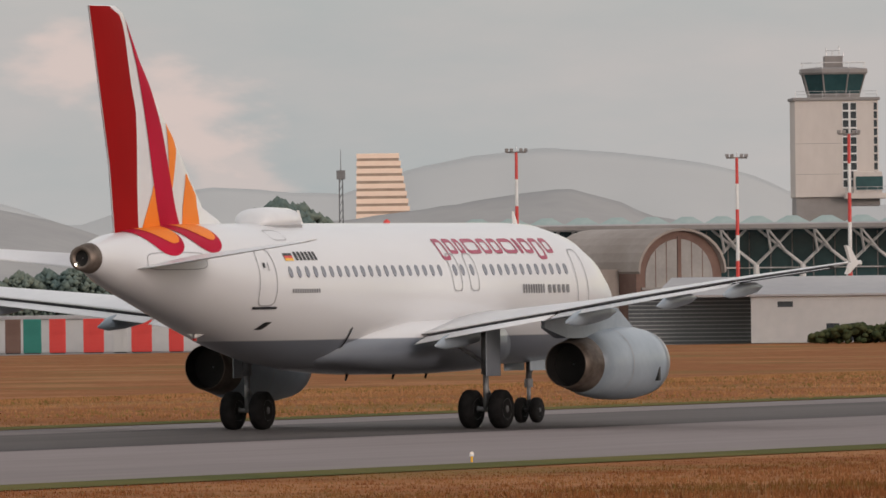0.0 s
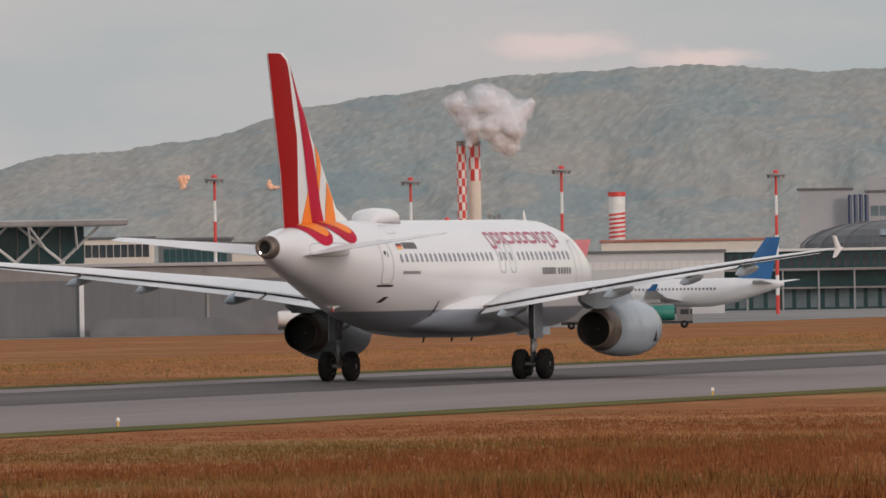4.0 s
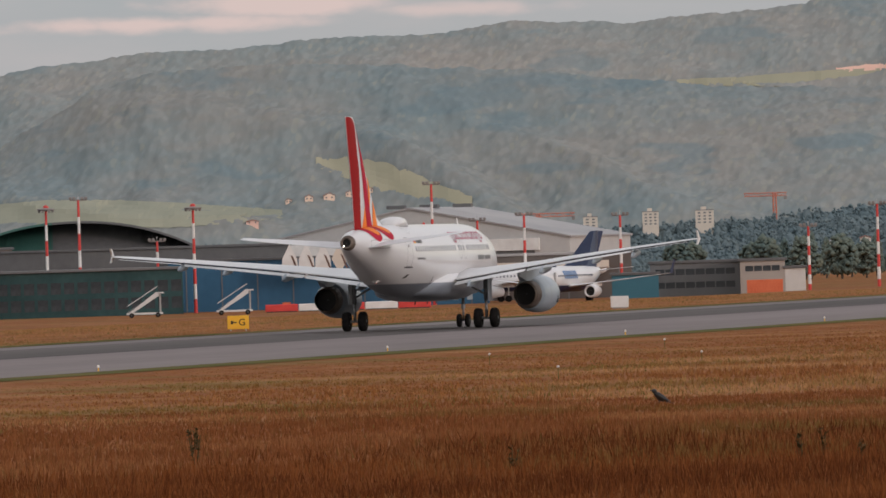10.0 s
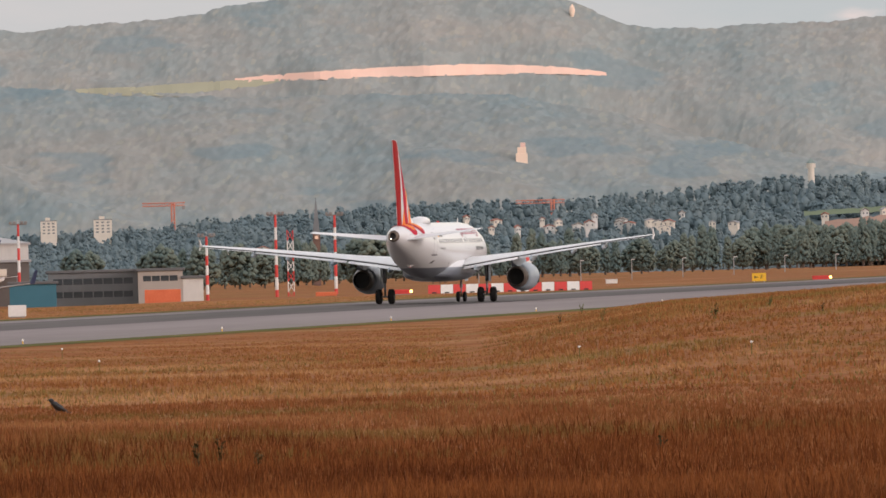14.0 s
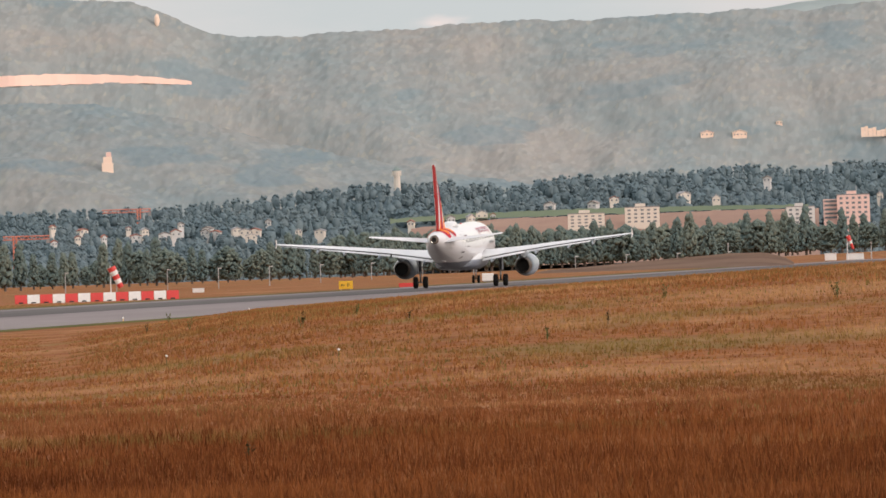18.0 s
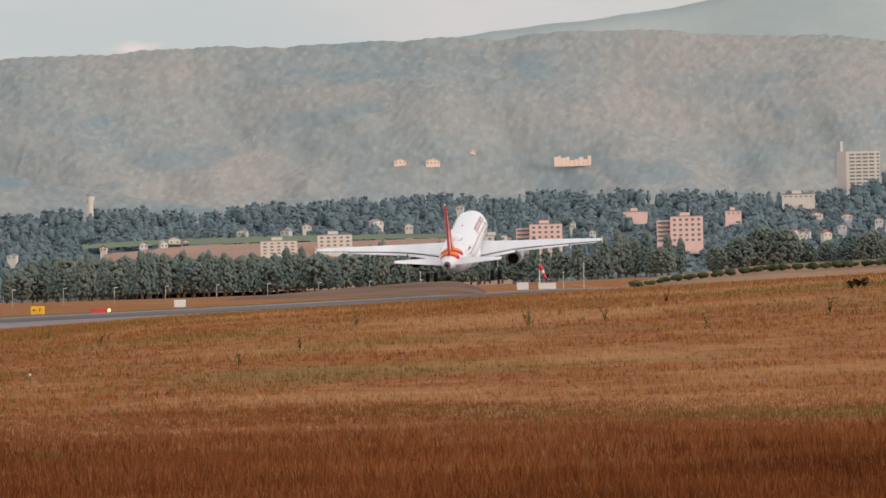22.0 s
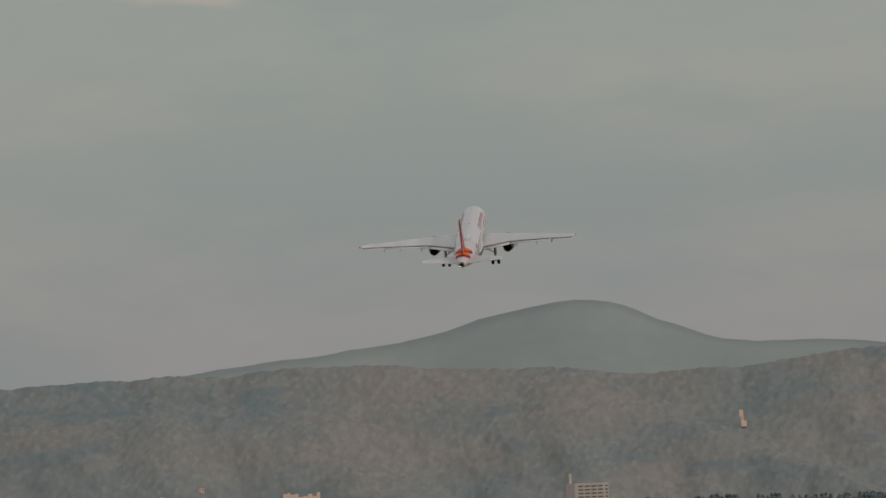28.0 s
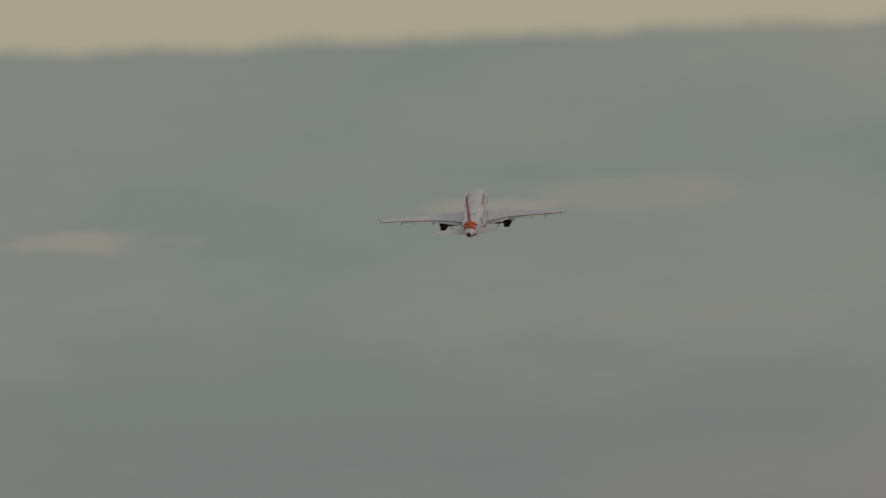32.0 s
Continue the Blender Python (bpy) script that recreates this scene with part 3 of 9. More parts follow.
def scatter(name, spots, material, label, rng, category="woods", sides=20):
    """spots: array of x, y, z, width, height. One object of many uneven crowns."""
    spots = np.asarray(spots)
    clump_v, clump_f = CLUMPS[sides]
    n, k = len(spots), len(clump_v)
    v = np.repeat(clump_v[None], n, 0) * (1 + (0.55 if sides < 80 else 0.3) * (rng.random((n, k, 1)) - 0.5))
    turn = rng.random(n) * 6.283
    c, s = np.cos(turn)[:, None], np.sin(turn)[:, None]
    x, y = v[..., 0] * c - v[..., 1] * s, v[..., 0] * s + v[..., 1] * c
    out = np.stack([spots[:, None, 0] + x * spots[:, None, 3], spots[:, None, 1] + y * spots[:, None, 3],
                    spots[:, None, 2] + (v[..., 2] + 0.6) * spots[:, None, 4]], -1).reshape(-1, 3)
    faces = (clump_f[None] + (np.arange(n) * k)[:, None, None]).reshape(-1, 3)
    me = bpy.data.meshes.new(name)
    me.vertices.add(len(out))
    me.vertices.foreach_set("co", out.ravel())
    me.loops.add(faces.size)
    me.loops.foreach_set("vertex_index", faces.ravel())
    me.polygons.add(len(faces))
    me.polygons.foreach_set("loop_start", np.arange(len(faces)) * 3)
    me.polygons.foreach_set("loop_total", np.full(len(faces), 3))
    me.polygons.foreach_set("use_smooth", np.ones(len(faces), bool))
    me.update()
    me.materials.append(material)
    return tagged(new(name, me), label, category, kind="stuff")


MAIN = Hill(MAIN_RIDGE, 4420, 4650, -4, seed=1.0, folds=0.085)
FRONT = Hill(FRONT_RIDGE, 3690, 3850, -4, seed=5.0, bend=1.1, folds=0.09)
PEAK = Hill(PEAK_RIDGE, 4700, 4930, 10, rough=0.008, seed=9.0, folds=0.05)
FARLEFT = Hill(FARLEFT_RIDGE, 4500, 4900, -4, rough=0.006, seed=13.0)
MIDLEFT = Hill(MIDLEFT_RIDGE, 4000, 4300, -4, rough=0.01, seed=17.0)
BELT = Hill(BELT_RIDGE, 3130, 3400, -4.5, rough=0.004, seed=21.0)


def canopy(hill, name, material, label, b0, b1, step, tall, seed, bare=(), size=2.1, long=2.3, edges=(), drop=0.95):
    """Unbroken tree tops over a slope: one dome to each crown, some taller, none where fields lie open."""
    rng = np.random.default_rng(seed)
    reach = hill.top
    wide = reach * math.radians(b1 - b0)
    deep = math.hypot(hill.top - hill.foot, 80)
    nb, nv = int(wide / step), int(deep / step)
    # the bare slope on a coarse net, read between its knots
    cb, cv = int((b1 - b0) / 0.06) + 1, 40
    net = np.array([[tuple(hill.place(b0 + (b1 - b0) * i / (cb - 1), j / (cv - 1))) for j in range(cv)] for i in range(cb)])
    u, v = np.linspace(0, 1, nb), np.linspace(0, 1, nv)
    iu, iv = np.clip((u * (cb - 1)).astype(int), 0, cb - 2), np.clip((v * (cv - 1)).astype(int), 0, cv - 2)
    fu, fv = (u * (cb - 1) - iu)[:, None, None], (v * (cv - 1) - iv)[None, :, None]
    p = (net[iu][:, iv] * (1 - fu) * (1 - fv) + net[iu + 1][:, iv] * fu * (1 - fv) + net[iu][:, iv + 1] * (1 - fu) * fv + net[iu + 1][:, iv + 1] * fu * fv)
    # domes about jittered stems
    x, y = np.meshgrid(u * wide / size, v * deep / (size * long), indexing="ij")
    gx, gy = int(wide / size) + 4, int(deep / (size * long)) + 4
    jx, jy, jh = rng.random((gx, gy)), rng.random((gx, gy)), rng.random((gx, gy))
    cx, cy = x.astype(int), y.astype(int)
    lift = np.zeros_like(x)
    for dx in (-1, 0, 1):
        for dy in (-1, 0, 1):
            kx, ky = np.clip(cx + dx, 0, gx - 1), np.clip(cy + dy, 0, gy - 1)
            d2 = (x - kx - jx[kx, ky]) ** 2 + (y - ky - jy[kx, ky]) ** 2
            lift = np.maximum(lift, (0.55 + 0.6 * jh[kx, ky]) * (1 - 0.75 * d2))
    lift = lift * tall + rng.random(lift.shape) * 0.09 * tall
    wave = np.sin(x * 0.21 + 2 * np.sin(y * 0.13)) * np.sin(y * 0.17 + 1.7 * np.sin(x * 0.09)) + np.sin(x * 0.07 + y * 0.05) * 0.8
    lift += wave * 0.35 * tall - drop * tall
    bearing = b0 + (b1 - b0) * u[:, None] + 0 * v[None]
    sight = np.degrees(np.arctan2(p[..., 2] - EYE_Z, np.hypot(p[..., 0], p[..., 1])))
    for a, c, d, e in bare:
        spot = (bearing > a) & (bearing < c) & (sight > d) & (sight < e)
        lift[spot] = -0.1 + (lift[spot] + 0.5 * tall) * 0.2
    for edge in edges:
        table = np.array(edge)
        low, high = np.interp(bearing, table[:, 0], table[:, 1]), np.interp(bearing, table[:, 0], table[:, 2])
        lift[(bearing > table[0, 0]) & (bearing < table[-1, 0]) & (sight > low - 0.008) & (sight < high)] = -0.85
    p[..., 2] += lift
    p[..., 0] += (rng.random(lift.shape) - 0.5) * step * 0.5
    idx = np.arange(nb * nv).reshape(nb, nv)
    quads = np.stack([idx[:-1, :-1], idx[1:, :-1], idx[1:, 1:], idx[:-1, 1:]], -1).reshape(-1, 4)
    me = bpy.data.meshes.new(name)
    me.vertices.add(nb * nv)
    me.vertices.foreach_set("co", p.ravel())
    me.loops.add(quads.size)
    me.loops.foreach_set("vertex_index", quads.ravel())
    me.polygons.add(len(quads))
    me.polygons.foreach_set("loop_start", np.arange(len(quads)) * 4)
    me.polygons.foreach_set("loop_total", np.full(len(quads), 4))
    me.polygons.foreach_set("use_smooth", np.ones(len(quads), bool))
    me.update()
    me.materials.append(material)
    return tagged(new(name, me), label, "woods", kind="stuff")


# open fields on the slopes: bearing, lower and upper edge
STUBBLE_EDGE = [(-10.72, 0.822, 0.828), (-10.5, 0.822, 0.845), (-10.2, 0.824, 0.857), (-9.98, 0.826, 0.866), (-9.57, 0.828, 0.870), (-9.3, 0.826, 0.858), (-9.1, 0.820, 0.842), (-8.9, 0.806, 0.814)]
MEADOW_EDGE = [(-11.5, 0.788, 0.797), (-11.2, 0.775, 0.800), (-10.95, 0.765, 0.812), (-10.72, 0.785, 0.820), (-10.5, 0.808, 0.820)]
CLEARING_EDGE = [(-13.28, 0.45, 0.47), (-13.1, 0.38, 0.462), (-12.95, 0.31, 0.44), (-12.8, 0.27, 0.38), (-12.66, 0.255, 0.31), (-12.52, 0.235, 0.26)]
FIELD_EDGE = [(-7.95, 0.0, 0.112), (-7.6, 0.0, 0.122), (-6.3, 0.0, 0.122), (-5.83, 0.0, 0.105)]
LOWER_EDGE = [(-15.1, 0.20, 0.235), (-14.9, 0.20, 0.285), (-14.6, 0.20, 0.305), (-14.3, 0.19, 0.295), (-14.0, 0.18, 0.275), (-13.7, 0.19, 0.245), (-13.45, 0.21, 0.22)]


def build_hills():
    FARLEFT.build("hill_far", FARTHEST, "faint grey hills, coloured pale for haze", -30, -20)
    MIDLEFT.build("hill_middle", MIDHAZE, "grey wooded hill, coloured pale for haze", -30, -23)
    PEAK.build("hill_peak", FARHAZE, "blue-green mountain behind the ridge, coloured for haze", -7.2, 0)
    MAIN.build("hill_ridge", FORESTFLOOR, "long wooded ridge, coloured for evening haze", -24.4, 0.5, sink=3.4)
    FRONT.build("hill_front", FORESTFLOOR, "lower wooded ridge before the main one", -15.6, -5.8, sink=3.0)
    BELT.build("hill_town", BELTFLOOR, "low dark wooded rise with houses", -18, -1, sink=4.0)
    meadows = [(-6.43, -6.34, 0.445, 0.468), (-6.27, -6.18, 0.438, 0.462), (-6.05, -6.01, 0.495, 0.515), (-5.64, -5.44, 0.42, 0.45), (-9.12, -9.0, 1.06, 1.16), (-3.41, -3.33, 0.68, 0.80)]
    clearings = [(-9.38, -9.27, 0.35, 0.46), (-13.5, -12.95, 0.23, 0.29)]
    canopy(MAIN, "ridge_woods", FOREST, "mixed woods on the long ridge, tinted for haze", -24.2, -1.5, 1.02, 1.1, 3, meadows, 2.5, 1.5, [STUBBLE_EDGE, MEADOW_EDGE])
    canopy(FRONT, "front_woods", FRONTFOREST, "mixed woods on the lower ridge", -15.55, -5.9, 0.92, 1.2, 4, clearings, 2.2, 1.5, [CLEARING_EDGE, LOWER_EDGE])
    town_trees()


def town_trees():
    """Single trees, round and pointed, that stand row behind row on the town's rise."""
    rng = np.random.default_rng(5)
    spots, cores = [], []
    table = np.array(FIELD_EDGE)
    for row in range(14):
        v = 0.03 + 0.97 * row / 13
        b = -14.0
        while b < -1.5:
            b += 0.024 + 0.026 * rng.random()
            p = BELT.place(b, max(0.0, min(1.0, v + 0.09 * (rng.random() - 0.5))))
            sight = math.degrees(math.atan2(p.z - EYE_Z, math.hypot(p.x, p.y)))
            if table[0, 0] < b < table[-1, 0] and sight < np.interp(b, table[:, 0], table[:, 2]) + 0.004:
                continue
            grove = noise.noise(Vector((b * 4.0, v * 5.0, 2.0)))
            tall = 3.0 + 1.3 * rng.random() + 1.5 * grove
            top = p.z + 0.35 + (tall - 3.6) * 0.7
            pointed = rng.random() < 0.12
            n = 24
            u = rng.random(n)
            wide = tall * (0.27 * (1.05 - u) if pointed else 0.42 * np.sqrt(np.maximum(0.06, 1 - (1.75 * u - 0.85) ** 2)))
            angle, out = rng.random(n) * 6.283, np.sqrt(rng.random(n)) * wide
            s = tall * 0.125 * (0.6 + 0.8 * rng.random(n))
            spots.append(np.stack([p.x + out * np.cos(angle), p.y + out * np.sin(angle), top - tall * (1 - u) * 0.95 - s, s, s * 0.95], -1))
            cores.append((p.x, p.y, top - tall * 1.05, tall * (0.22 if pointed else 0.39), tall * 0.60))
    scatter("tree_crowns", cores, BELTTREES, "haze-blued trees row behind row on the rise", rng, sides=20)
    scatter("town_trees", np.concatenate(spots), BELTTREES, "haze-blued trees row behind row on the rise", rng, sides=8)


build_hills()

# ---- the departing airliner ----
# along the fuselage: y from the nose, centre height, half width, half height
HULL = [(0.0, 3.22, 0.02, 0.02), (-0.12, 3.23, 0.28, 0.27), (-0.45, 3.26, 0.58, 0.56), (-1.0, 3.34, 0.92, 0.90), (-1.8, 3.46, 1.27, 1.27), (-2.8, 3.60, 1.58, 1.63),
        (-4.0, 3.73, 1.82, 1.90), (-5.6, 3.82, 1.95, 2.05), (-7.0, 3.84, 1.975, 2.07), (-12.0, 3.84, 1.975, 2.07), (-17.0, 3.84, 1.975, 2.07), (-21.0, 3.84, 1.975, 2.07),
        (-23.0, 3.93, 1.95, 1.98), (-25.0, 4.12, 1.86, 1.79), (-27.0, 4.36, 1.66, 1.54), (-29.0, 4.60, 1.36, 1.26), (-31.0, 4.79, 0.98, 0.96), (-32.4, 4.90, 0.70, 0.71),
        (-33.3, 4.96, 0.44, 0.45), (-33.72, 4.99, 0.34, 0.35)]


def hull_at(y):
    return [along([(-h[0], h[k]) for h in HULL], -y) for k in (1, 2, 3)]


def hull_x(y, z, out=0.0):
    """Half width of the fuselage at that station and height."""
    zc, rx, rz = hull_at(y)
    k = max(-1.0, min(1.0, (z - zc) / rz))
    return rx * math.sqrt(max(0.0, 1 - k * k)) + out


def hull_loop(y, grow=0.0, n=40):
    zc, rx, rz = hull_at(y)
    return [((rx + grow) * math.sin(2 * math.pi * i / n), y, zc + (rz + grow) * math.cos(2 * math.pi * i / n)) for i in range(n)]


def hull_paint():
    """White paint above a straight line, blue-grey below it."""
    m = bpy.data.materials.new("two_tone_fuselage_paint")
    m.use_nodes = True
    nt = m.node_tree
    bsdf = nt.nodes["Principled BSDF"]
    bsdf.inputs["Roughness"].default_value = 0.3
    bsdf.inputs["Coat Weight"].default_value = 0.3
    coord = nt.nodes.new("ShaderNodeTexCoord")
    split = nt.nodes.new("ShaderNodeSeparateXYZ")
    nt.links.new(coord.outputs["Object"], split.inputs[0])
    step = nt.nodes.new("ShaderNodeMapRange")
    step.inputs["From Min"].default_value, step.inputs["From Max"].default_value = 2.60, 2.64
    nt.links.new(split.outputs["Z"], step.inputs["Value"])
    grime = nt.nodes.new("ShaderNodeTexNoise")
    grime.inputs["Scale"].default_value, grime.inputs["Detail"].default_value = 0.6, 6
    mapping = nt.nodes.new("ShaderNodeMapping")
    mapping.inputs["Scale"].default_value = (1, 0.3, 1.6)
    nt.links.new(coord.outputs["Object"], mapping.inputs[0])
    nt.links.new(mapping.outputs[0], grime.inputs["Vector"])
    tones = []
    for low, high in (((0.15, 0.17, 0.20), (0.21, 0.23, 0.265)), ((0.63, 0.63, 0.64), (0.72, 0.72, 0.725))):
        mix = nt.nodes.new("ShaderNodeMixRGB")
        mix.inputs[1].default_value, mix.inputs[2].default_value = (*low, 1), (*high, 1)
        nt.links.new(grime.outputs["Fac"], mix.inputs[0])
        tones.append(mix)
    both = nt.nodes.new("ShaderNodeMixRGB")
    nt.links.new(step.outputs[0], both.inputs[0])
    nt.links.new(tones[0].outputs[0], both.inputs[1])
    nt.links.new(tones[1].outputs[0], both.inputs[2])
    nt.links.new(both.outputs[0], bsdf.inputs["Base Color"])
    return m


HULLPAINT = hull_paint()


def foil(x, y_le, y_te, z, thick, n=9, droop=0.0):
    """A loop round a wing section that lies at span x."""
    chord = y_le - y_te
    top, low = [], []
    for i in range(n + 1):
        c = i / n
        t = thick * chord * 2.6 * (0.2969 * math.sqrt(c) - 0.126 * c - 0.3516 * c * c + 0.2843 * c ** 3 - 0.1015 * c ** 4) * 1.9
        top.append((x, y_le - c * chord, z + t * 0.62 - droop * c))
        low.append((x, y_le - c * chord, z - t * 0.42 - droop * c))
    return top + low[-2:0:-1]


def decal(y0, y1, z0, z1, side, out=0.012, ny=4, nz=4, slant=0.0):
    """A thin patch that follows the fuselage skin."""
    bm = bmesh.new()
    rows = []
    for j in range(nz + 1):
        z = z0 + (z1 - z0) * j / nz
        rows.append([bm.verts.new((side * hull_x(y0 + (y1 - y0) * i / ny + slant * (z - z0), z, out), y0 + (y1 - y0) * i / ny + slant * (z - z0), z)) for i in range(ny + 1)])
    for a, b in zip(rows, rows[1:]):
        for i in range(ny):
            bm.faces.new((a[i], a[i + 1], b[i + 1], b[i]))
    return bm


def frame_decal(y0, y1, z0, z1, side, w=0.05):
    """A rounded outline on the skin, as of a door's seam."""
    bm = bmesh.new()
    cy, cz, hy, hz = (y0 + y1) / 2, (z0 + z1) / 2, abs(y1 - y0) / 2, (z1 - z0) / 2
    outer, inner = [], []
    for i in range(32):
        a = 2 * math.pi * i / 32
        c, s = math.cos(a), math.sin(a)
        k = 1 / (abs(c) ** 5 + abs(s) ** 5) ** 0.2
        for loop, g in ((outer, 0.0), (inner, -w)):
            y, z = cy + (hy + g) * c * k, cz + (hz + g) * s * k
            loop.append(bm.verts.new((side * hull_x(y, z, 0.01), y, z)))
    for i in range(32):
        j = (i + 1) % 32
        bm.faces.new((outer[i], outer[j], inner[j], inner[i]))
    return bm


def wing_station(x):
    """Leading edge, trailing edge, height and thickness of the wing at that span."""
    le = -10.3 - (x - 1.7) * 0.575
    te = along([(1.7, -16.9), (6.4, -16.75), (16.6, -20.25)], x)
    z = along([(1.7, 2.62), (4.8, 3.11), (8.0, 3.57), (12.5, 4.12), (16.75, 4.59)], x)
    return le, te, z, along([(1.7, 0.15), (6.4, 0.118), (16.6, 0.10)], x)


def wing_foil(x):
    """The main wing's section, set nose up."""
    le, te, z, t = wing_station(x)
    rise = (le - te) * along([(1.7, 0.075), (16.75, 0.045)], x)
    return foil(x, le, te, z + rise, t, droop=rise)


def build_airliner():
    plane = thing("airliner", pose(CENTRE, 301.7, 0), "white twin-engine airliner with red and orange striped tail taking off", "airliner")
    base = pose(0, 16.1, 0)

    def put(name, bm, material, parent=None, label="", smooth=False):
        ob = part(name, bm, material, parent or plane, label, smooth)
        if parent is None:
            ob.matrix_local = base
        return ob

    stations = sorted({h[0] for h in HULL} | {-0.7, -1.4, -2.3, -3.4, -4.8, -9.5, -14.5, -19, -22, -24, -26, -28, -30, -31.7}, reverse=True)
    body = put("fuselage", rings(bmesh.new(), [hull_loop(y) for y in stations]), HULLPAINT, smooth=True)
    put("exhaust_ring", lathe(bmesh.new(), [(-33.45, 0.425), (-33.93, 0.335), (-33.93, 0.23), (-33.3, 0.2)], n=24, centre=(0, 0, 4.975)), BAREMETAL, label="heat-stained auxiliary exhaust", smooth=True)
    put("exhaust_hole", lathe(bmesh.new(), [(-33.8, 0.23), (-33.81, 0.01)], n=20, centre=(0, 0, 4.975)), OPENINGBLACK)
    bm = lathe(bmesh.new(), [(-33.95, 0.036), (-33.98, 0.02)], n=10, cap_end=True, centre=(-0.14, 0, 4.80))
    put("tail_light", bm, glow("white_tail_light", (1.0, 0.95, 0.85), 6.0))
    # belly fairing between the wings
    loops = []
    for y, w, lo, hi in ((-8.6, 0.7, 1.95, 2.5), (-9.6, 1.55, 1.72, 3.0), (-11, 2.05, 1.60, 3.25), (-14, 2.2, 1.55, 3.35), (-17, 2.15, 1.58, 3.3), (-19, 1.95, 1.68, 3.0), (-20.6, 1.5, 1.86, 2.7), (-21.6, 0.8, 1.98, 2.4)):
        loop = []
        for i in range(28):
            a = 2 * math.pi * i / 28
            c, s = math.cos(a), math.sin(a)
            k = 1 / (abs(c) ** 3.2 + abs(s) ** 3.2) ** (1 / 3.2)
            loop.append((w * s * k, y, (lo + hi) / 2 + (hi - lo) / 2 * c * k))
        loops.append(loop)
    put("belly_fairing", rings(bmesh.new(), loops), HULLPAINT, label="white and blue-grey wing root fairing", smooth=True)

    for side in (-1, 1):
        wing = put("wing", rings(bmesh.new(), [[(side * p[0], p[1], p[2]) for p in wing_foil(x)] for x in (1.2, 2.5, 4.2, 6.4, 8.5, 10.5, 12.5, 14.5, 16.2, 16.75)]),
                   WINGGREY, label="pale grey swept wing", smooth=True)
        # flaps: lowered panels behind a solid strip coloured dark for the slot's shade
        for name, x0, x1 in (("flap", 2.35, 6.3), ("flap", 6.45, 12.8), ("aileron", 12.95, 16.3)):
            loops, slot = [], []
            for x in (x0, (x0 + x1) / 2, x1):
                le, te, z, t = wing_station(x)
                chord = (le - te) * along([(2, 0.15), (6.4, 0.19), (16, 0.22)], x)
                drop = 0.24 if name == "flap" else 0.06
                y0 = te + (0.02 if name == "flap" else -0.03)
                z0 = z - 0.075
                loops.append([(side * p[0], p[1], p[2]) for p in foil(x, y0, y0 - chord, z0, 0.10, 7, drop * chord)])
                slot.append([(side * x, te + 0.22, z - 0.02), (side * x, te + 0.02, z - 0.02), (side * x, te + 0.02, z - 0.10), (side * x, te + 0.22, z - 0.10)])
            flap = put(name, rings(bmesh.new(), loops), WINGGREY, label="lowered white flap" if name == "flap" else "", smooth=True)
            put("flap_slot", rings(bmesh.new(), slot), GAP, label="dark strip for the shaded flap slot")
        # winglet fence
        le, te, z, t = wing_station(16.75)
        bm = bmesh.new()
        pts = [(le - 0.45, z), (le - 1.05, z + 0.46), (le - 1.32, z + 0.50), (te + 0.3, z + 0.02), (le - 1.32, z - 0.30), (le - 1.1, z - 0.28)]
        loops = [[(side * x, y, zz) for y, zz in pts] for x in (16.76, 16.84)]
        put("wingtip_fence", rings(bm, loops), SIGNWHITE, label="white arrow-shaped wingtip fence")
        put("navigation_light", tube(bmesh.new(), (side * 16.7, le - 0.05, z), (side * 16.72, le - 0.35, z + 0.01), 0.06, 0.04), SIGNWHITE)
        # flap track fairings
        for x in (3.2, 7.4, 10.6, 13.0):
            le, te, z, t = wing_station(x)
            k = 1.0 if x < 9 else 0.8
            prof = [(te + 2.1 * k, 0.02), (te + 1.5 * k, 0.17), (te + 0.4 * k, 0.24), (te - 0.7 * k, 0.19), (te - 1.35 * k, 0.03)]
            loops = []
            for y, r in prof:
                dz = 0.30 + 0.16 * max(0.0, (te - y) / 1.3) - 0.12 * max(0.0, (y - te) / 2.1)
                loops.append([(side * (x + r * 0.62 * k * math.cos(2 * math.pi * i / 12)), y, z - dz + r * 1.05 * k * math.sin(2 * math.pi * i / 12)) for i in range(12)])
            put("flap_track_fairing", rings(bmesh.new(), loops), NACELLE, smooth=True)
        # tailplane
        loops = [[(side * p[0], p[1], p[2]) for p in foil(x, le, te, z, 0.10, droop=(le - te) * 0.085)] for x, le, te, z in ((0.4, -28.4, -32.0, 4.93), (1.2, -28.75, -32.05, 4.98), (3.6, -30.2, -32.45, 5.19), (6.0, -31.65, -32.9, 5.40), (6.22, -31.9, -32.95, 5.42))]
        put("tailplane", rings(bmesh.new(), loops), WINGGREY, label="white tailplane", smooth=True)
        # engine
        ex = side * 5.75
        nac = put("engine_nacelle", lathe(bmesh.new(), [(-14.05, 0.30), (-14.0, 0.80), (-13.4, 0.93), (-12.6, 1.02), (-11.6, 1.06), (-10.6, 1.04), (-9.9, 0.96), (-9.62, 0.87), (-9.66, 0.80), (-10.2, 0.76)], n=36, centre=(ex, 0, 1.80)),
                  NACELLE, label="pale blue-grey engine nacelle", smooth=True)
        put("exhaust_nozzle", lathe(bmesh.new(), [(-13.98, 0.81), (-14.45, 0.72), (-14.9, 0.645), (-14.9, 0.625), (-14.0, 0.66)], n=36, centre=(ex, 0, 1.80)), BAREMETAL, label="heat-stained bare metal exhaust nozzle", smooth=True)
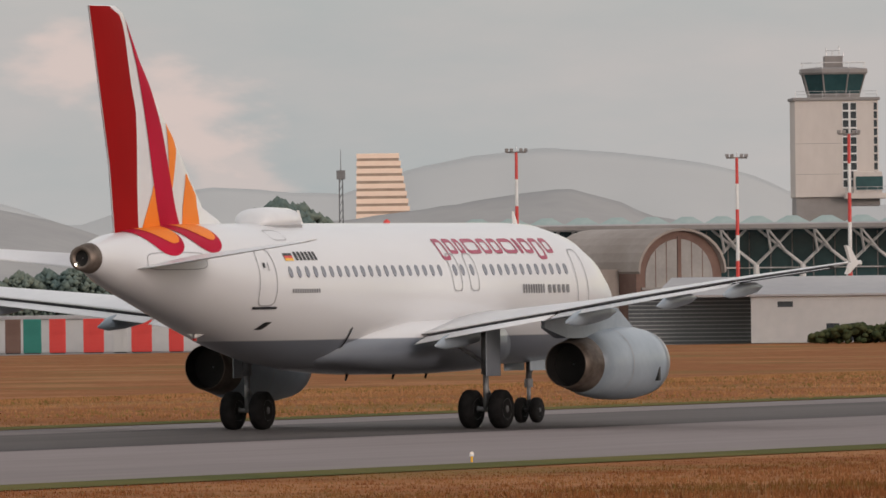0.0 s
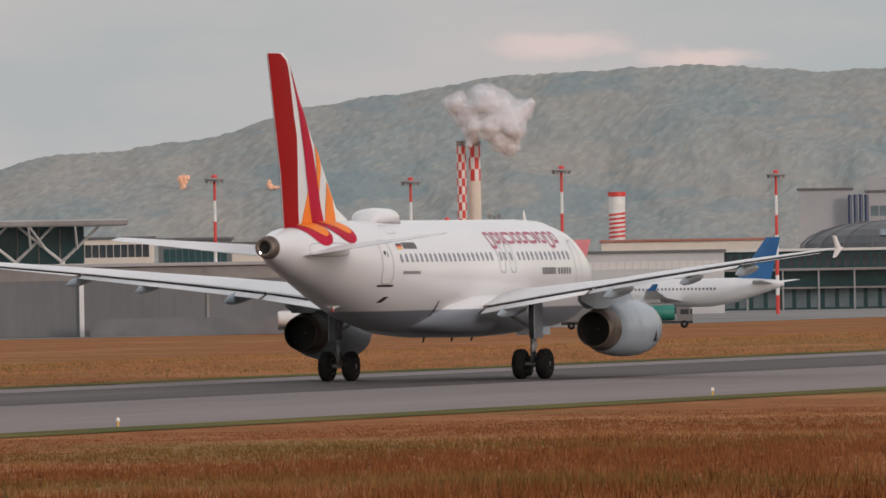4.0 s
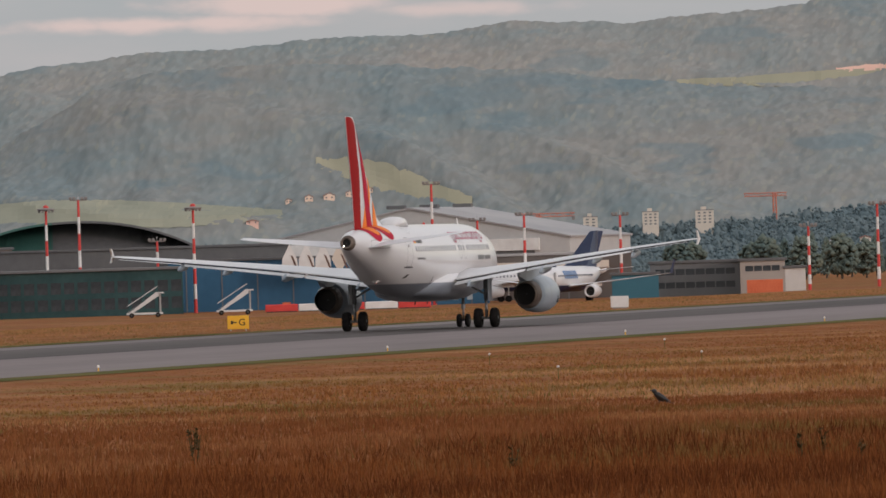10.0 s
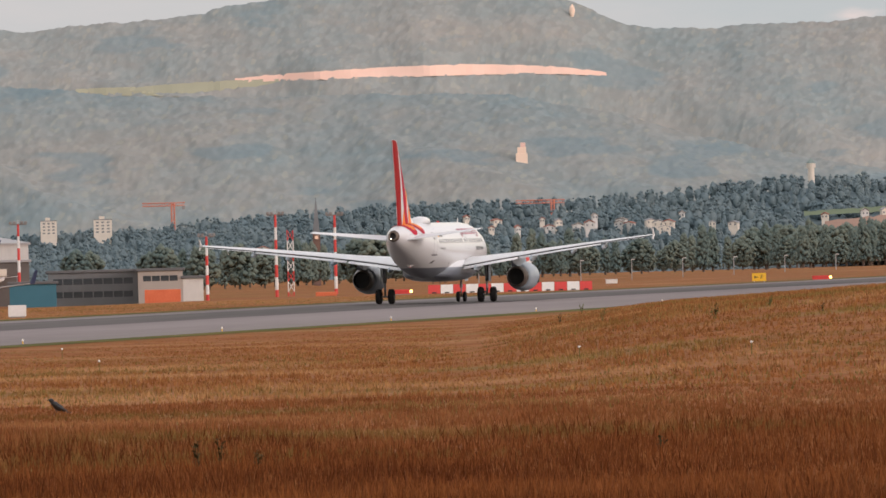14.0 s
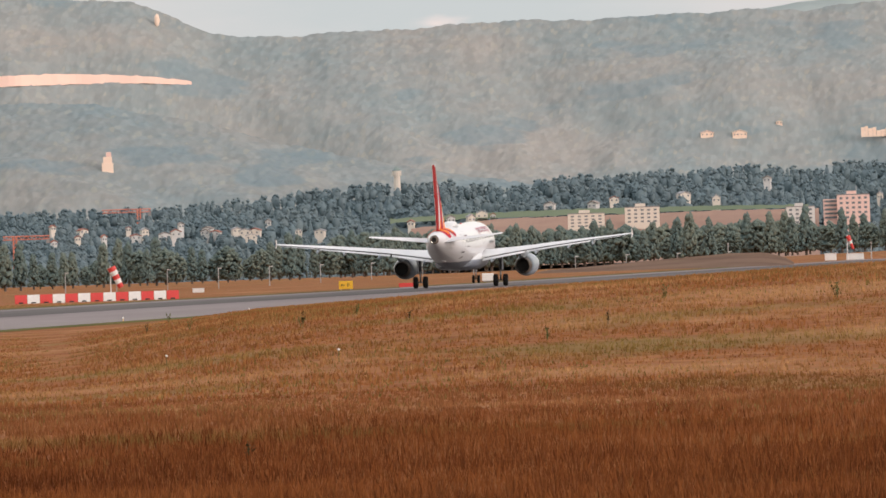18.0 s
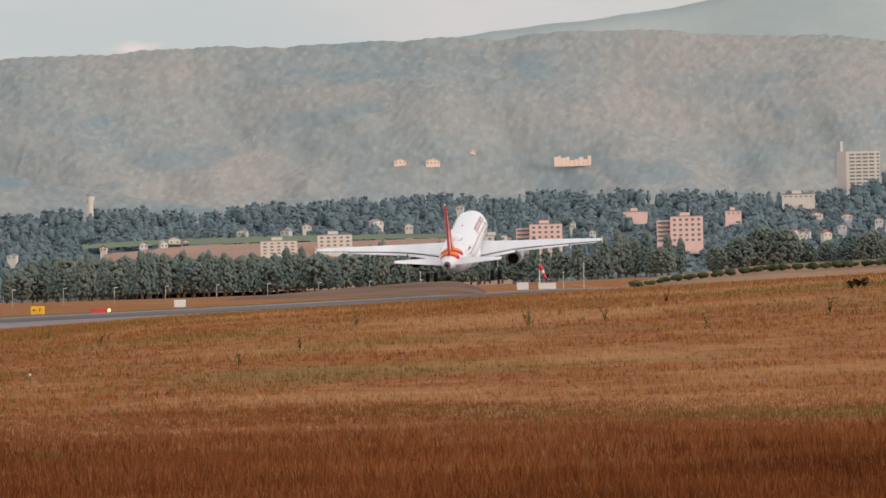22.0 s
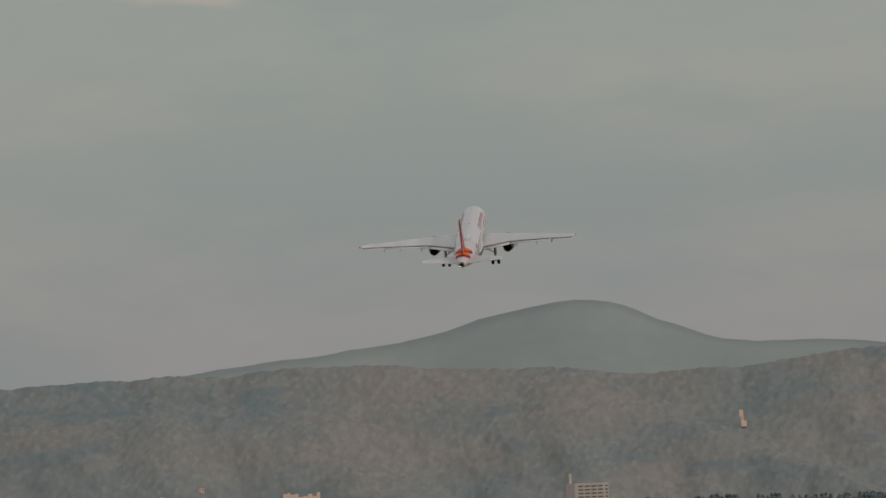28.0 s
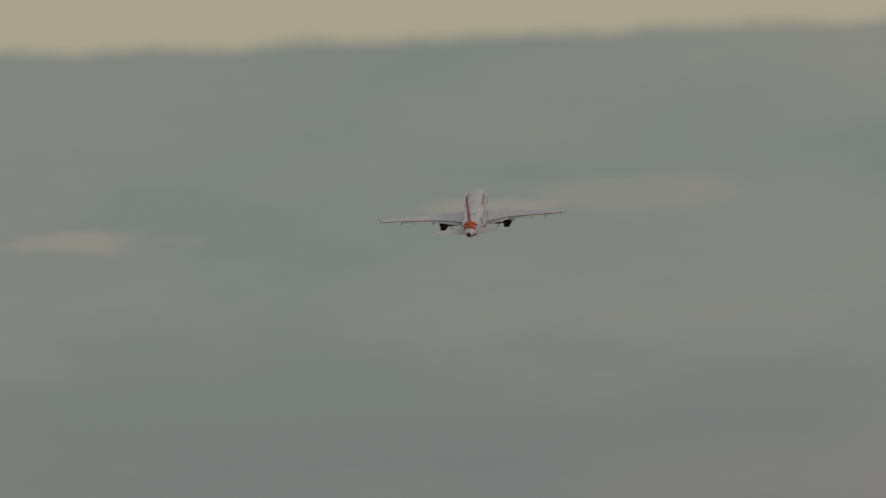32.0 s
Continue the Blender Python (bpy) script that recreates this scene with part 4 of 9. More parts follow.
        # plate set near the rim and blackened in place of the duct's shade
        put("exhaust_duct", lathe(bmesh.new(), [(-14.88, 0.624), (-14.35, 0.60), (-14.35, 0.02)], n=30, centre=(ex, 0, 1.80)), OPENINGBLACK, label="black plate for the shaded exhaust duct")
        put("intake_lip", lathe(bmesh.new(), [(-9.95, 0.975), (-9.70, 0.93), (-9.58, 0.87), (-9.64, 0.80), (-9.9, 0.775)], n=36, centre=(ex, 0, 1.80)), STEEL, smooth=True)
        put("fan_face", lathe(bmesh.new(), [(-10.15, 0.77), (-10.1, 0.25), (-9.85, 0.02)], n=24, centre=(ex, 0, 1.80)), OPENINGBLACK)
        put("nacelle_strake", boxed(ex - side * 0.62 - 0.012, ex - side * 0.62 + 0.012, -11.4, -10.4, 2.60, 2.82), NACELLE)
        put("cowl_seam", lathe(bmesh.new(), [(-12.42, 1.040), (-12.46, 1.038)], n=36, centre=(ex, 0, 1.80)), SEAM)
        put("cowl_vent", boxed(ex + side * 0.88, ex + side * 1.03, -10.72, -10.60, 1.28, 1.68), BLACK)
        # pylon
        loops = []
        for y, lo, hi, w in ((-10.5, 2.70, 2.86, 0.10), (-11.8, 2.72, 3.40, 0.22), (-13.4, 2.55, 3.30, 0.24), (-15.2, 2.55, 3.15, 0.20), (-16.4, 2.85, 3.05, 0.06)):
            loops.append([(ex - w, y, lo), (ex + w, y, lo), (ex + w, y, hi), (ex - w, y, hi)])
        put("engine_pylon", rings(bmesh.new(), loops), NACELLE)

    # fin with its painted bands
    def fin_half(y, z):
        le, te = fin_edges(z)
        c = min(1.0, max(0.0, (le - y) / (le - te)))
        return 0.30 * (le - te) / 5.0 * 1.55 * (math.sqrt(c) * 0.62 - 0.18 * c - 0.44 * c * c) + 0.012

    def fin_edges(z):
        le = along([(5.5, -24.6), (6.0, -25.5), (6.35, -26.5), (6.9, -27.0), (8.1, -28.1), (8.85, -28.9), (10.4, -30.3), (11.3, -30.95), (11.7, -31.25), (11.9, -31.7)], z)
        return le, along([(5.3, -31.85), (7.5, -32.15), (11.9, -33.28)], z)

    loops = []
    for z in (5.2, 5.6, 6.0, 6.35, 6.9, 7.5, 8.1, 8.85, 9.6, 10.4, 11.0, 11.4, 11.7, 11.86, 11.9):
        le, te = fin_edges(z)
        ys = [le + (te - le) * (i / 14) ** 1.3 for i in range(15)]
        flat = 0.25 if z > 11.89 else 1.0
        loops.append([(fin_half(y, z) * flat, y, z) for y in ys] + [(-fin_half(y, z) * flat, y, z) for y in ys[::-1]])
    fin = put("tail_fin", rings(bmesh.new(), loops), WHITE, label="white fin with red, magenta and orange bands", smooth=True)

    def band(material, left, right, z0, z1, out=0.014, steps=26, name="painted_band"):
        for side in (-1, 1):
            bm = bmesh.new()
            rows = []
            for j in range(steps + 1):
                z = z0 + (z1 - z0) * j / steps
                le, te = fin_edges(z)
                back = 0.3 * (1 - ease(z, 5.6, 9.5))
                a, b = max(te, along(left, z) - back), min(le - 0.01, along(right, z) - back)
                b = max(a, b)
                rows.append([bm.verts.new((side * (fin_half(a + (b - a) * i / 6, z) + out), a + (b - a) * i / 6, z)) for i in range(7)])
            for p, q in zip(rows, rows[1:]):
                for i in range(6):
                    bm.faces.new((p[i], p[i + 1], q[i + 1], q[i]))
            part(name, bm, material, fin)

    band(DARKRED, [(5.3, -40), (12, -40)], [(5.3, -30.25), (5.85, -30.32), (7.4, -30.49), (9.0, -30.68), (9.75, -30.95), (11.1, -31.25), (11.6, -31.45), (11.9, -32.2)], 5.6, 11.88)
    band(ORANGE, [(5.6, -30.2), (6.8, -29.55), (7.0, -29.5)], [(5.6, -28.9), (6.8, -29.35), (7.0, -29.5)], 5.6, 6.95, 0.014)
    band(MAGENTA, [(5.6, -29.0), (5.85, -29.1), (7.4, -29.63), (9.0, -30.17), (10.36, -30.59), (11.75, -31.27)], [(5.6, -27.8), (6.16, -28.1), (7.41, -28.6), (8.66, -29.12), (9.6, -29.65), (10.5, -30.25), (11.8, -31.2)], 5.6, 11.6, 0.018)
    band(ORANGE, [(6.9, -28.4), (7.4, -28.58), (8.8, -28.75)], [(6.9, -28.35), (7.96, -28.09), (8.35, -28.28), (8.8, -28.72)], 6.9, 8.78, 0.014)
    band(ORANGE, [(5.6, -27.85), (5.85, -27.8), (6.3, -27.72), (7.3, -27.46)], [(5.6, -26.6), (5.92, -26.7), (6.7, -26.78), (7.3, -27.42)], 5.6, 7.28, 0.014)
    # the bands run out as round tongues on the fuselage: places along it and degrees down from its top
    def tongue(material, tips, along_by, fall, out):
        for _ in range(3):
            tips = [tips[0]] + [q for (a, b) in zip(tips, tips[1:]) for q in (((3 * a[0] + b[0]) / 4, (3 * a[1] + b[1]) / 4), ((a[0] + 3 * b[0]) / 4, (a[1] + 3 * b[1]) / 4))] + [tips[-1]]
        for side in (-1, 1):
            bm = bmesh.new()
            rows = []
            for k, (y, deg) in enumerate(tips):
                y0 = tips[0][0] + (tips[-1][0] - tips[0][0]) * k / (len(tips) - 1)
                row = []
                for i in range(9):
                    u = i / 8
                    yy, a = y0 + (y - y0) * u + along_by, radians((3 + (deg - 3) * u) * fall)
                    zc, rx, rz = hull_at(yy)
                    row.append(bm.verts.new((side * (rx + out) * math.sin(a), yy, zc + (rz + out) * math.cos(a))))
                rows.append(row)
            for p, q in zip(rows, rows[1:]):
                for i in range(8):
                    bm.faces.new((p[i], p[i + 1], q[i + 1], q[i]))
            part("painted_band", bm, material, fin, smooth=True)

    for shift, fall in ((0.0, 1.0), (1.95, 0.88)):
        tongue(MAGENTA, [(-31.6, 6), (-31.4, 32), (-31.15, 56), (-30.8, 72), (-30.3, 76), (-29.8, 66), (-29.55, 46), (-29.55, 24), (-29.5, 5)], shift, fall, 0.016 + shift * 0.002)
        tongue(ORANGE, [(-30.95, 5), (-30.8, 24), (-30.5, 44), (-30.15, 56), (-29.75, 50), (-29.58, 34), (-29.56, 18), (-29.52, 5)], shift, fall, 0.026 + shift * 0.002)

    # dome and aerials on the roof
    loops = []
    for y, w, hgt in ((-23.62, 0.25, 0.02), (-23.48, 0.50, 0.26), (-23.2, 0.62, 0.42), (-22.4, 0.66, 0.46), (-21.5, 0.64, 0.44), (-21.2, 0.50, 0.30), (-21.02, 0.3, 0.02)):
        zb = hull_at(y)[0] + hull_at(y)[2] - 0.12
        loops.append([(w * math.cos(math.pi * i / 12), y, zb + (hgt + 0.12) * math.sin(math.pi * i / 12) ** 0.55) for i in range(13)])
    put("antenna_dome", rings(bmesh.new(), loops), WHITE, label="white satellite antenna dome", smooth=True)
    loops = []
    for y, w in ((-23.66, 0.2), (-23.5, 0.53), (-23.2, 0.65), (-22.4, 0.69), (-21.5, 0.67), (-21.2, 0.53), (-20.98, 0.3)):
        zb = hull_at(y)[0] + hull_at(y)[2]
        loops.append([(w, y, zb - 0.2), (w, y, zb - 0.055), (-w, y, zb - 0.055), (-w, y, zb - 0.2)])
    put("dome_seal", rings(bmesh.new(), loops), SEAM, label="grey seal under the dome")
    for y, hgt in ((-20.1, 0.42), (-5.7, 0.42)):
        zb = hull_at(y)[0] + hull_at(y)[2] - 0.05
        bm = rings(bmesh.new(), [[(-0.02, y, zb), (0.02, y, zb), (0.02, y - 0.32, zb), (-0.02, y - 0.32, zb)], [(-0.01, y - 0.26, zb + hgt), (0.01, y - 0.26, zb + hgt), (0.01, y - 0.38, zb + hgt), (-0.01, y - 0.38, zb + hgt)]])
        put("blade_aerial", bm, SIGNWHITE)
    put("beacon", lathe(bmesh.new(), [(5.88, 0.10), (5.97, 0.09), (6.02, 0.02)], axis="Z", n=12, cap_end=True, centre=(0, -14.6, 0)), RED, label="dark red roof beacon")
    for y in (-12.0, -14.2, -17.3):
        put("drain_mast", tube(bmesh.new(), (0, y, 1.66), (0, y - 0.15, 1.42), 0.05, 0.03), GAP)
    # windows
    def one_window():
        bm = bmesh.new()
        n = 14
        vs = [bm.verts.new((0.0, 0.115 * math.cos(2 * math.pi * i / n), 0.165 * math.sin(2 * math.pi * i / n))) for i in range(n)]
        bm.faces.new(vs)
        ws = [bm.verts.new((-0.02, 0.125 * math.cos(2 * math.pi * i / n), 0.178 * math.sin(2 * math.pi * i / n))) for i in range(n)]
        for i in range(n):
            bm.faces.new((vs[i], vs[(i + 1) % n], ws[(i + 1) % n], ws[i]))
        me = bpy.data.meshes.new("cabin_window")
        bm.to_mesh(me)
        bm.free()
        me.materials.append(WINDOWGLASS)
        return me

    pane = one_window()
    for side in (-1, 1):
        for k in range(37):
            y = -6.38 - k * 0.507
            if k in (12, 13, 16):
                continue
            z = 4.54
            m = base @ pose(side * hull_x(y, z, 0.012), y, z, 0, 0, 0 if side > 0 else 180) @ pose(0, 0, 0, 0, -19.5, 0)
            shared("cabin_window", pane, m, plane)
        for y in (-12.84, -13.98):
            m = base @ pose(side * hull_x(y, 4.54, 0.014), y, 4.54, 0, 0, 0 if side > 0 else 180) @ pose(0, 0, 0, 0, -19.5, 0)
            shared("cabin_window", pane, m, plane)
            put("exit_door_seam", frame_decal(y - 0.32, y + 0.32, 3.92, 5.02, side, 0.035), SEAM, label="grey seam round an over-wing exit")
        put("door_seam", frame_decal(-26.38, -25.45, 3.58, 5.20, side, 0.035), SEAM, label="grey seam round the rear cabin door")
        put("door_sill", decal(-26.5, -25.35, 3.50, 3.57, side, 0.03, 4, 2), GAP)
        put("door_seam", frame_decal(-5.75, -4.85, 3.30, 5.12, side, 0.035), SEAM, label="grey seam round the front cabin door")
        put("door_window", decal(-26.12, -26.0, 4.66, 4.80, side, 0.02, 2, 2), BLACK)
        put("door_handle", decal(-25.86, -25.82, 4.58, 4.80, side, 0.02, 1, 2), GREYINK)
        put("drain_stub", decal(-27.1, -26.98, 2.72, 2.95, side, 0.03, 2, 2), SIGNWHITE)
        put("drain_tip", decal(-27.1, -26.98, 2.64, 2.72, side, 0.032, 2, 1), RED)
        put("access_panel", frame_decal(-24.6, -23.7, 5.42, 5.72, side, 0.02), SEAM)
        put("stabiliser_panel", frame_decal(-31.6, -28.9, 4.62, 5.12, side, 0.03), SEAM)
        put("drain_hatch", decal(-25.75, -25.45, 2.93, 3.14, side, 0.02, 2, 2, slant=1.0), BLACK)
        def bars(name, y0, y1, z0, z1, count, material, label):
            step = (y1 - y0) / count
            for k in range(count):
                put(name, decal(y0 + step * k, y0 + step * (k + 0.62), z0, z1, side, 0.014, 1, 2), material, label=label)

        bars("maker_mark", -24.64, -22.98, 3.94, 4.06, 12, GREYINK, "small grey plain bar")
        bars("registration_mark", -24.05, -22.62, 4.86, 5.10, 6, BLACK, "black plain bar")
        for k, m_flag in enumerate((BLACK, RED, GOLD)):
            put("flag_stripe", decal(-24.72, -24.2, 5.06 - 0.07 * (k + 1), 5.06 - 0.07 * k, side, 0.016, 2, 1), m_flag)
        # airline title as plain upright bars
        y = -14.5 if side > 0 else -6.4
        for k, w in enumerate((0.62, 0.60, 0.42, 0.98, 0.62, 0.62, 0.95, 0.26, 0.62, 0.62, 0.56)):
            a, b = (y, y + w) if side > 0 else (y - w, y)
            low = 4.82 if k in (0, 9) else 5.0
            put("title_bar", frame_decal(a + 0.02, b - 0.02, low, 5.44, side, 0.105), WINE, label="wine-red ring of the airline title")
            y += (w + 0.1) * (1 if side > 0 else -1)
        bars("group_mark", -9.6, -8.05, 3.84, 4.10, 9, GREYINK, "small grey plain bar")
        bars("group_mark", -7.85, -6.25, 3.84, 4.08, 5, GREYINK, "small grey plain bar")
    # belt of panel joint behind the wing
    put("panel_joint", decal(-20.75, -20.65, 2.05, 2.95, 1, 0.04, 1, 5), GAP)
    put("panel_joint", decal(-20.75, -20.65, 2.05, 2.95, -1, 0.04, 1, 5), GAP)

    # landing gear: each leg turns about its hinge
    def wheel(parent, x, y, z, r, w):
        tyre = part("tyre", lathe(bmesh.new(), [(-w / 2, r * 0.55), (-w / 2, r * 0.86), (-w * 0.36, r * 0.97), (0, r), (w * 0.36, r * 0.97), (w / 2, r * 0.86), (w / 2, r * 0.55)], axis="X", n=28, cap_start=True, cap_end=True, centre=(x, y, z)), RUBBER, parent, "black rubber tyre", True)
        for s in (-1, 1):
            part("wheel_hub", lathe(bmesh.new(), [(s * (w / 2 + 0.002), r * 0.54), (s * (w / 2 - 0.03), r * 0.3), (s * (w / 2 + 0.02), r * 0.12)], axis="X", n=20, cap_end=True, centre=(x, y, z)), HUB, tyre)

    legs = {}
    for side in (-1, 1):
        leg = thing("main_gear", pose(side * 3.795, 0, 2.55), "", "")
        leg.parent = plane
        bm = tube(bmesh.new(), (0, 0, -2.0), (0, 0, -0.9), 0.085, n=14)
        tube(bm, (0, 0, -1.0), (0, 0, 0.35), 0.13, n=14)
        part("oleo_strut", bm, GEARGREY, leg, "grey steel shock strut", True)
        part("side_stay", tube(bmesh.new(), (0, 0, -0.7), (-side * 1.45, 0.05, 0.15), 0.06), GEARGREY, leg)
        part("drag_stay", tube(bmesh.new(), (0, 0, -0.95), (0, 0.75, 0.25), 0.055), GEARGREY, leg)
        part("torque_link", tube(bmesh.new(), (0, 0.05, -1.35), (0, 0.32, -1.62), 0.045), GEARGREY, leg)
        part("torque_link", tube(bmesh.new(), (0, 0.32, -1.62), (0, 0.05, -1.88), 0.045), GEARGREY, leg)
        part("axle", tube(bmesh.new(), (-0.6, 0, -1.99), (0.6, 0, -1.99), 0.075), GEARGREY, leg)
        part("gear_door", boxed(side * 0.22 - 0.02, side * 0.22 + 0.02, -0.45, 0.50, -1.05, 0.45, 0.01), BELLY, leg, "pale grey gear door")
        for s in (-1, 1):
            wheel(leg, s * 0.465, 0, -1.99, 0.56, 0.40)
        legs[side] = leg
    nose = thing("nose_gear", pose(0, 11.05, 2.0), "", "")
    nose.parent = plane
    bm = tube(bmesh.new(), (0, 0, -1.6), (0, 0, -0.7), 0.06, n=12)
    tube(bm, (0, 0, -0.75), (0, 0.08, 0.2), 0.09, n=12)
    part("oleo_strut", bm, GEARGREY, nose, "grey steel shock strut", True)
    part("drag_stay", tube(bmesh.new(), (0, 0.02, -0.6), (0, 0.85, 0.1), 0.05), GEARGREY, nose)
    part("steering_collar", tube(bmesh.new(), (0, 0, -0.95), (0, 0, -0.70), 0.13), GEARGREY, nose)
    part("axle", tube(bmesh.new(), (-0.3, 0, -1.62), (0.3, 0, -1.62), 0.05), GEARGREY, nose)
    for s in (-1, 1):
        part("gear_door", boxed(s * 0.42 - 0.015, s * 0.42 + 0.015, -0.8, 0.6, -0.45, 0.02, 0.008), NACELLE, nose)
        wheel(nose, s * 0.25, 0, -1.62, 0.38, 0.22)
    legs[0] = nose
    return plane, legs


AIRLINER, GEAR = build_airliner()

# ---- the airport beyond the runway ----
CONCRETE = mat("warm_grey_concrete", (0.50, 0.445, 0.41), (0.60, 0.54, 0.50), rough=0.85, scale=0.08, fine=0.9, stretch=(1, 1, 0.4))
DARKCONC = mat("dark_concrete", (0.22, 0.20, 0.19), (0.29, 0.27, 0.26), rough=0.85, scale=0.1, fine=1.0)
GREYCLAD = mat("grey_metal_cladding", (0.128, 0.132, 0.138), (0.175, 0.178, 0.182), rough=0.55, metal=0.1, scale=0.1, fine=1.2, stretch=(1, 1, 0.2))
PALECLAD = mat("pale_grey_cladding", (0.42, 0.42, 0.42), (0.52, 0.51, 0.50), rough=0.6, scale=0.07, fine=0.8)
OFFWHITE = mat("off_white_render", (0.55, 0.53, 0.50), (0.66, 0.63, 0.60), rough=0.8, scale=0.1, fine=1.0)
ROOFGREY = mat("grey_sheet_roof", (0.30, 0.29, 0.30), (0.40, 0.385, 0.38), rough=0.6, scale=0.05, fine=0.6)
ROOFDARK = mat("dark_roof_felt", (0.10, 0.10, 0.105), (0.15, 0.15, 0.15), rough=0.8, scale=0.05, fine=0.7)
GREENROOF = mat("green_copper_roof", (0.035, 0.11, 0.095), (0.06, 0.15, 0.125), rough=0.6, scale=0.05, fine=0.5)
BLUEWALL = mat("deep_blue_cladding", (0.015, 0.085, 0.17), (0.03, 0.12, 0.22), rough=0.5, scale=0.08, fine=0.8)
BROWNWALL = mat("rusty_brown_wall", (0.13, 0.075, 0.06), (0.21, 0.13, 0.105), rough=0.85, scale=0.12, fine=1.1)
BROWNROOF = mat("weathered_brown_roof", (0.25, 0.21, 0.185), (0.35, 0.305, 0.275), rough=0.8, scale=0.1, fine=0.9)
TEALGLASS = mat("dark_teal_glass", (0.012, 0.045, 0.05), (0.03, 0.08, 0.085), rough=0.18, scale=0.1, fine=1.0)
DARKGLASS = mat("dark_glass", (0.018, 0.025, 0.03), (0.05, 0.06, 0.07), rough=0.2, scale=0.2, fine=1.5)
BLUEGLASS = mat("grey_blue_glass", (0.10, 0.14, 0.16), (0.17, 0.21, 0.23), rough=0.25, scale=0.2, fine=1.5)
BRIGHTORANGE = mat("bright_orange_paint", (0.84, 0.058, 0.03), (0.90, 0.085, 0.045), rough=0.4, scale=0.3)
ORANGEBOX = mat("faded_orange_steel", (0.62, 0.13, 0.05), (0.72, 0.19, 0.08), rough=0.6, scale=0.5, fine=3)
NAVY = mat("navy_paint", (0.012, 0.025, 0.075), (0.02, 0.04, 0.10), rough=0.35, scale=0.3)
SKYBLUE = mat("mid_blue_paint", (0.02, 0.11, 0.30), (0.03, 0.15, 0.36), rough=0.4, scale=0.3)
PINK = mat("pink_paint", (0.70, 0.22, 0.25), (0.78, 0.30, 0.31), rough=0.4, scale=0.3)
TEALPAINT = mat("teal_truck_paint", (0.01, 0.16, 0.13), (0.02, 0.21, 0.17), rough=0.5, scale=0.5)
# peach and pink carry the low sun's warmth and brightness in their base colour
PEACH = mat("sun_tinted_peach", (0.84, 0.62, 0.49), (0.90, 0.71, 0.57), rough=0.7, scale=0.05, fine=0.5)
PINKWALL = mat("sun_brightened_pink_render", (0.76, 0.50, 0.43), (0.84, 0.58, 0.50), rough=0.8, scale=0.06, fine=0.6)
CREAM = mat("cream_render", (0.62, 0.55, 0.47), (0.74, 0.66, 0.57), rough=0.8, scale=0.06, fine=0.6)
TILES = mat("red_roof_tiles", (0.30, 0.12, 0.09), (0.40, 0.18, 0.13), rough=0.85, scale=0.2, fine=1.2)
# dark of far windows and spires, its colour lifted for haze
SHADEDBOX = mat("hazy_window_dark", (0.12, 0.13, 0.14), (0.19, 0.20, 0.21), rough=0.5, scale=0.2)
CRANERED = mat("orange_red_crane_steel", (0.52, 0.16, 0.10), (0.60, 0.22, 0.15), rough=0.6, scale=0.3)
HEDGE = mat("dark_hedge_leaves", (0.035, 0.048, 0.022), (0.080, 0.085, 0.040), rough=0.95, scale=0.4, fine=2.0, island=0.6)
STEAM = mat("white_steam", (0.80, 0.80, 0.83), (0.88, 0.88, 0.90), rough=1.0, scale=0.05, fine=0.3)
THINSTEAM = mat("thin_white_steam", (0.80, 0.80, 0.83), (0.88, 0.88, 0.90), rough=1.0, scale=0.05, fine=0.3)
THINSTEAM.node_tree.nodes["Principled BSDF"].inputs["Alpha"].default_value = 0.26
STEEL_W = mat("white_painted_steel", (0.62, 0.61, 0.60), (0.72, 0.71, 0.70), rough=0.5, scale=0.5)



def build_apron():
    bm = bmesh.new()
    rows = []
    for i in range(61):
        y = 200 + 40 * i
        x = along([(200, -900), (1260, -640), (1400, -540), (1480, -505)], y)
        rows.append([bm.verts.new(p) for p in ((-1500, y, -5.0), (x, y, -5.0))])
    for a, b in zip(rows, rows[1:]):
        bm.faces.new((a[0], a[1], b[1], b[0]))
    tagged(obj("apron", bm, APRON), "pale grey concrete apron", "apron", kind="structure")


build_apron()


def lift_z(lift, reach):
    return EYE_Z + reach * math.tan(radians(lift))


def site(name, bearing, reach, z, label, category, yaw=0.0, group=""):
    """A thing whose x runs to the right and whose y runs away, as seen from the viewing point."""
    q = polar(bearing, reach, z)
    return thing(name, pose(q.x, q.y, q.z, 0, 0, -bearing + yaw), label, category, group)


PANES = {}


def pane_mesh(w, h, material, proud):
    key = (round(w, 2), round(h, 2), material.name)
    if key not in PANES:
        bm = boxed(-w / 2, w / 2, -proud, 0.05, -h / 2, h / 2)
        me = bpy.data.meshes.new("pane")
        bm.to_mesh(me)
        bm.free()
        me.materials.append(material)
        PANES[key] = me
    return PANES[key]


def panes(parent, xs, zs, w, h, material, y=0.0, name="window", proud=0.04):
    me = pane_mesh(w, h, material, proud)
    for z in zs:
        for x in xs:
            shared(name, me, pose(x, y, z), parent)


def span(a, b, n):
    return [a + (b - a) * (i + 0.5) / n for i in range(n)]


def hall(name, b0, b1, low, high, reach, depth, material, label, category="building", yaw=0.0, roof=None, rim=0.35, group=""):
    """A plain block of a building between two bearings, with its wall and roof. low, high: heights."""
    mid, w = (b0 + b1) / 2, reach * radians(b1 - b0) / math.cos(radians(yaw))
    th = site(name, mid, reach, low, label, category, yaw, group)
    part("wall", boxed(-w / 2, w / 2, 0, depth, 0, high - low, 0.05), material, th)
    part("roof", boxed(-w / 2 - rim, w / 2 + rim, -rim, depth + rim, high - low + 0.01, high - low + 0.45, 0.04), roof or ROOFDARK, th)
    return th, w, high - low


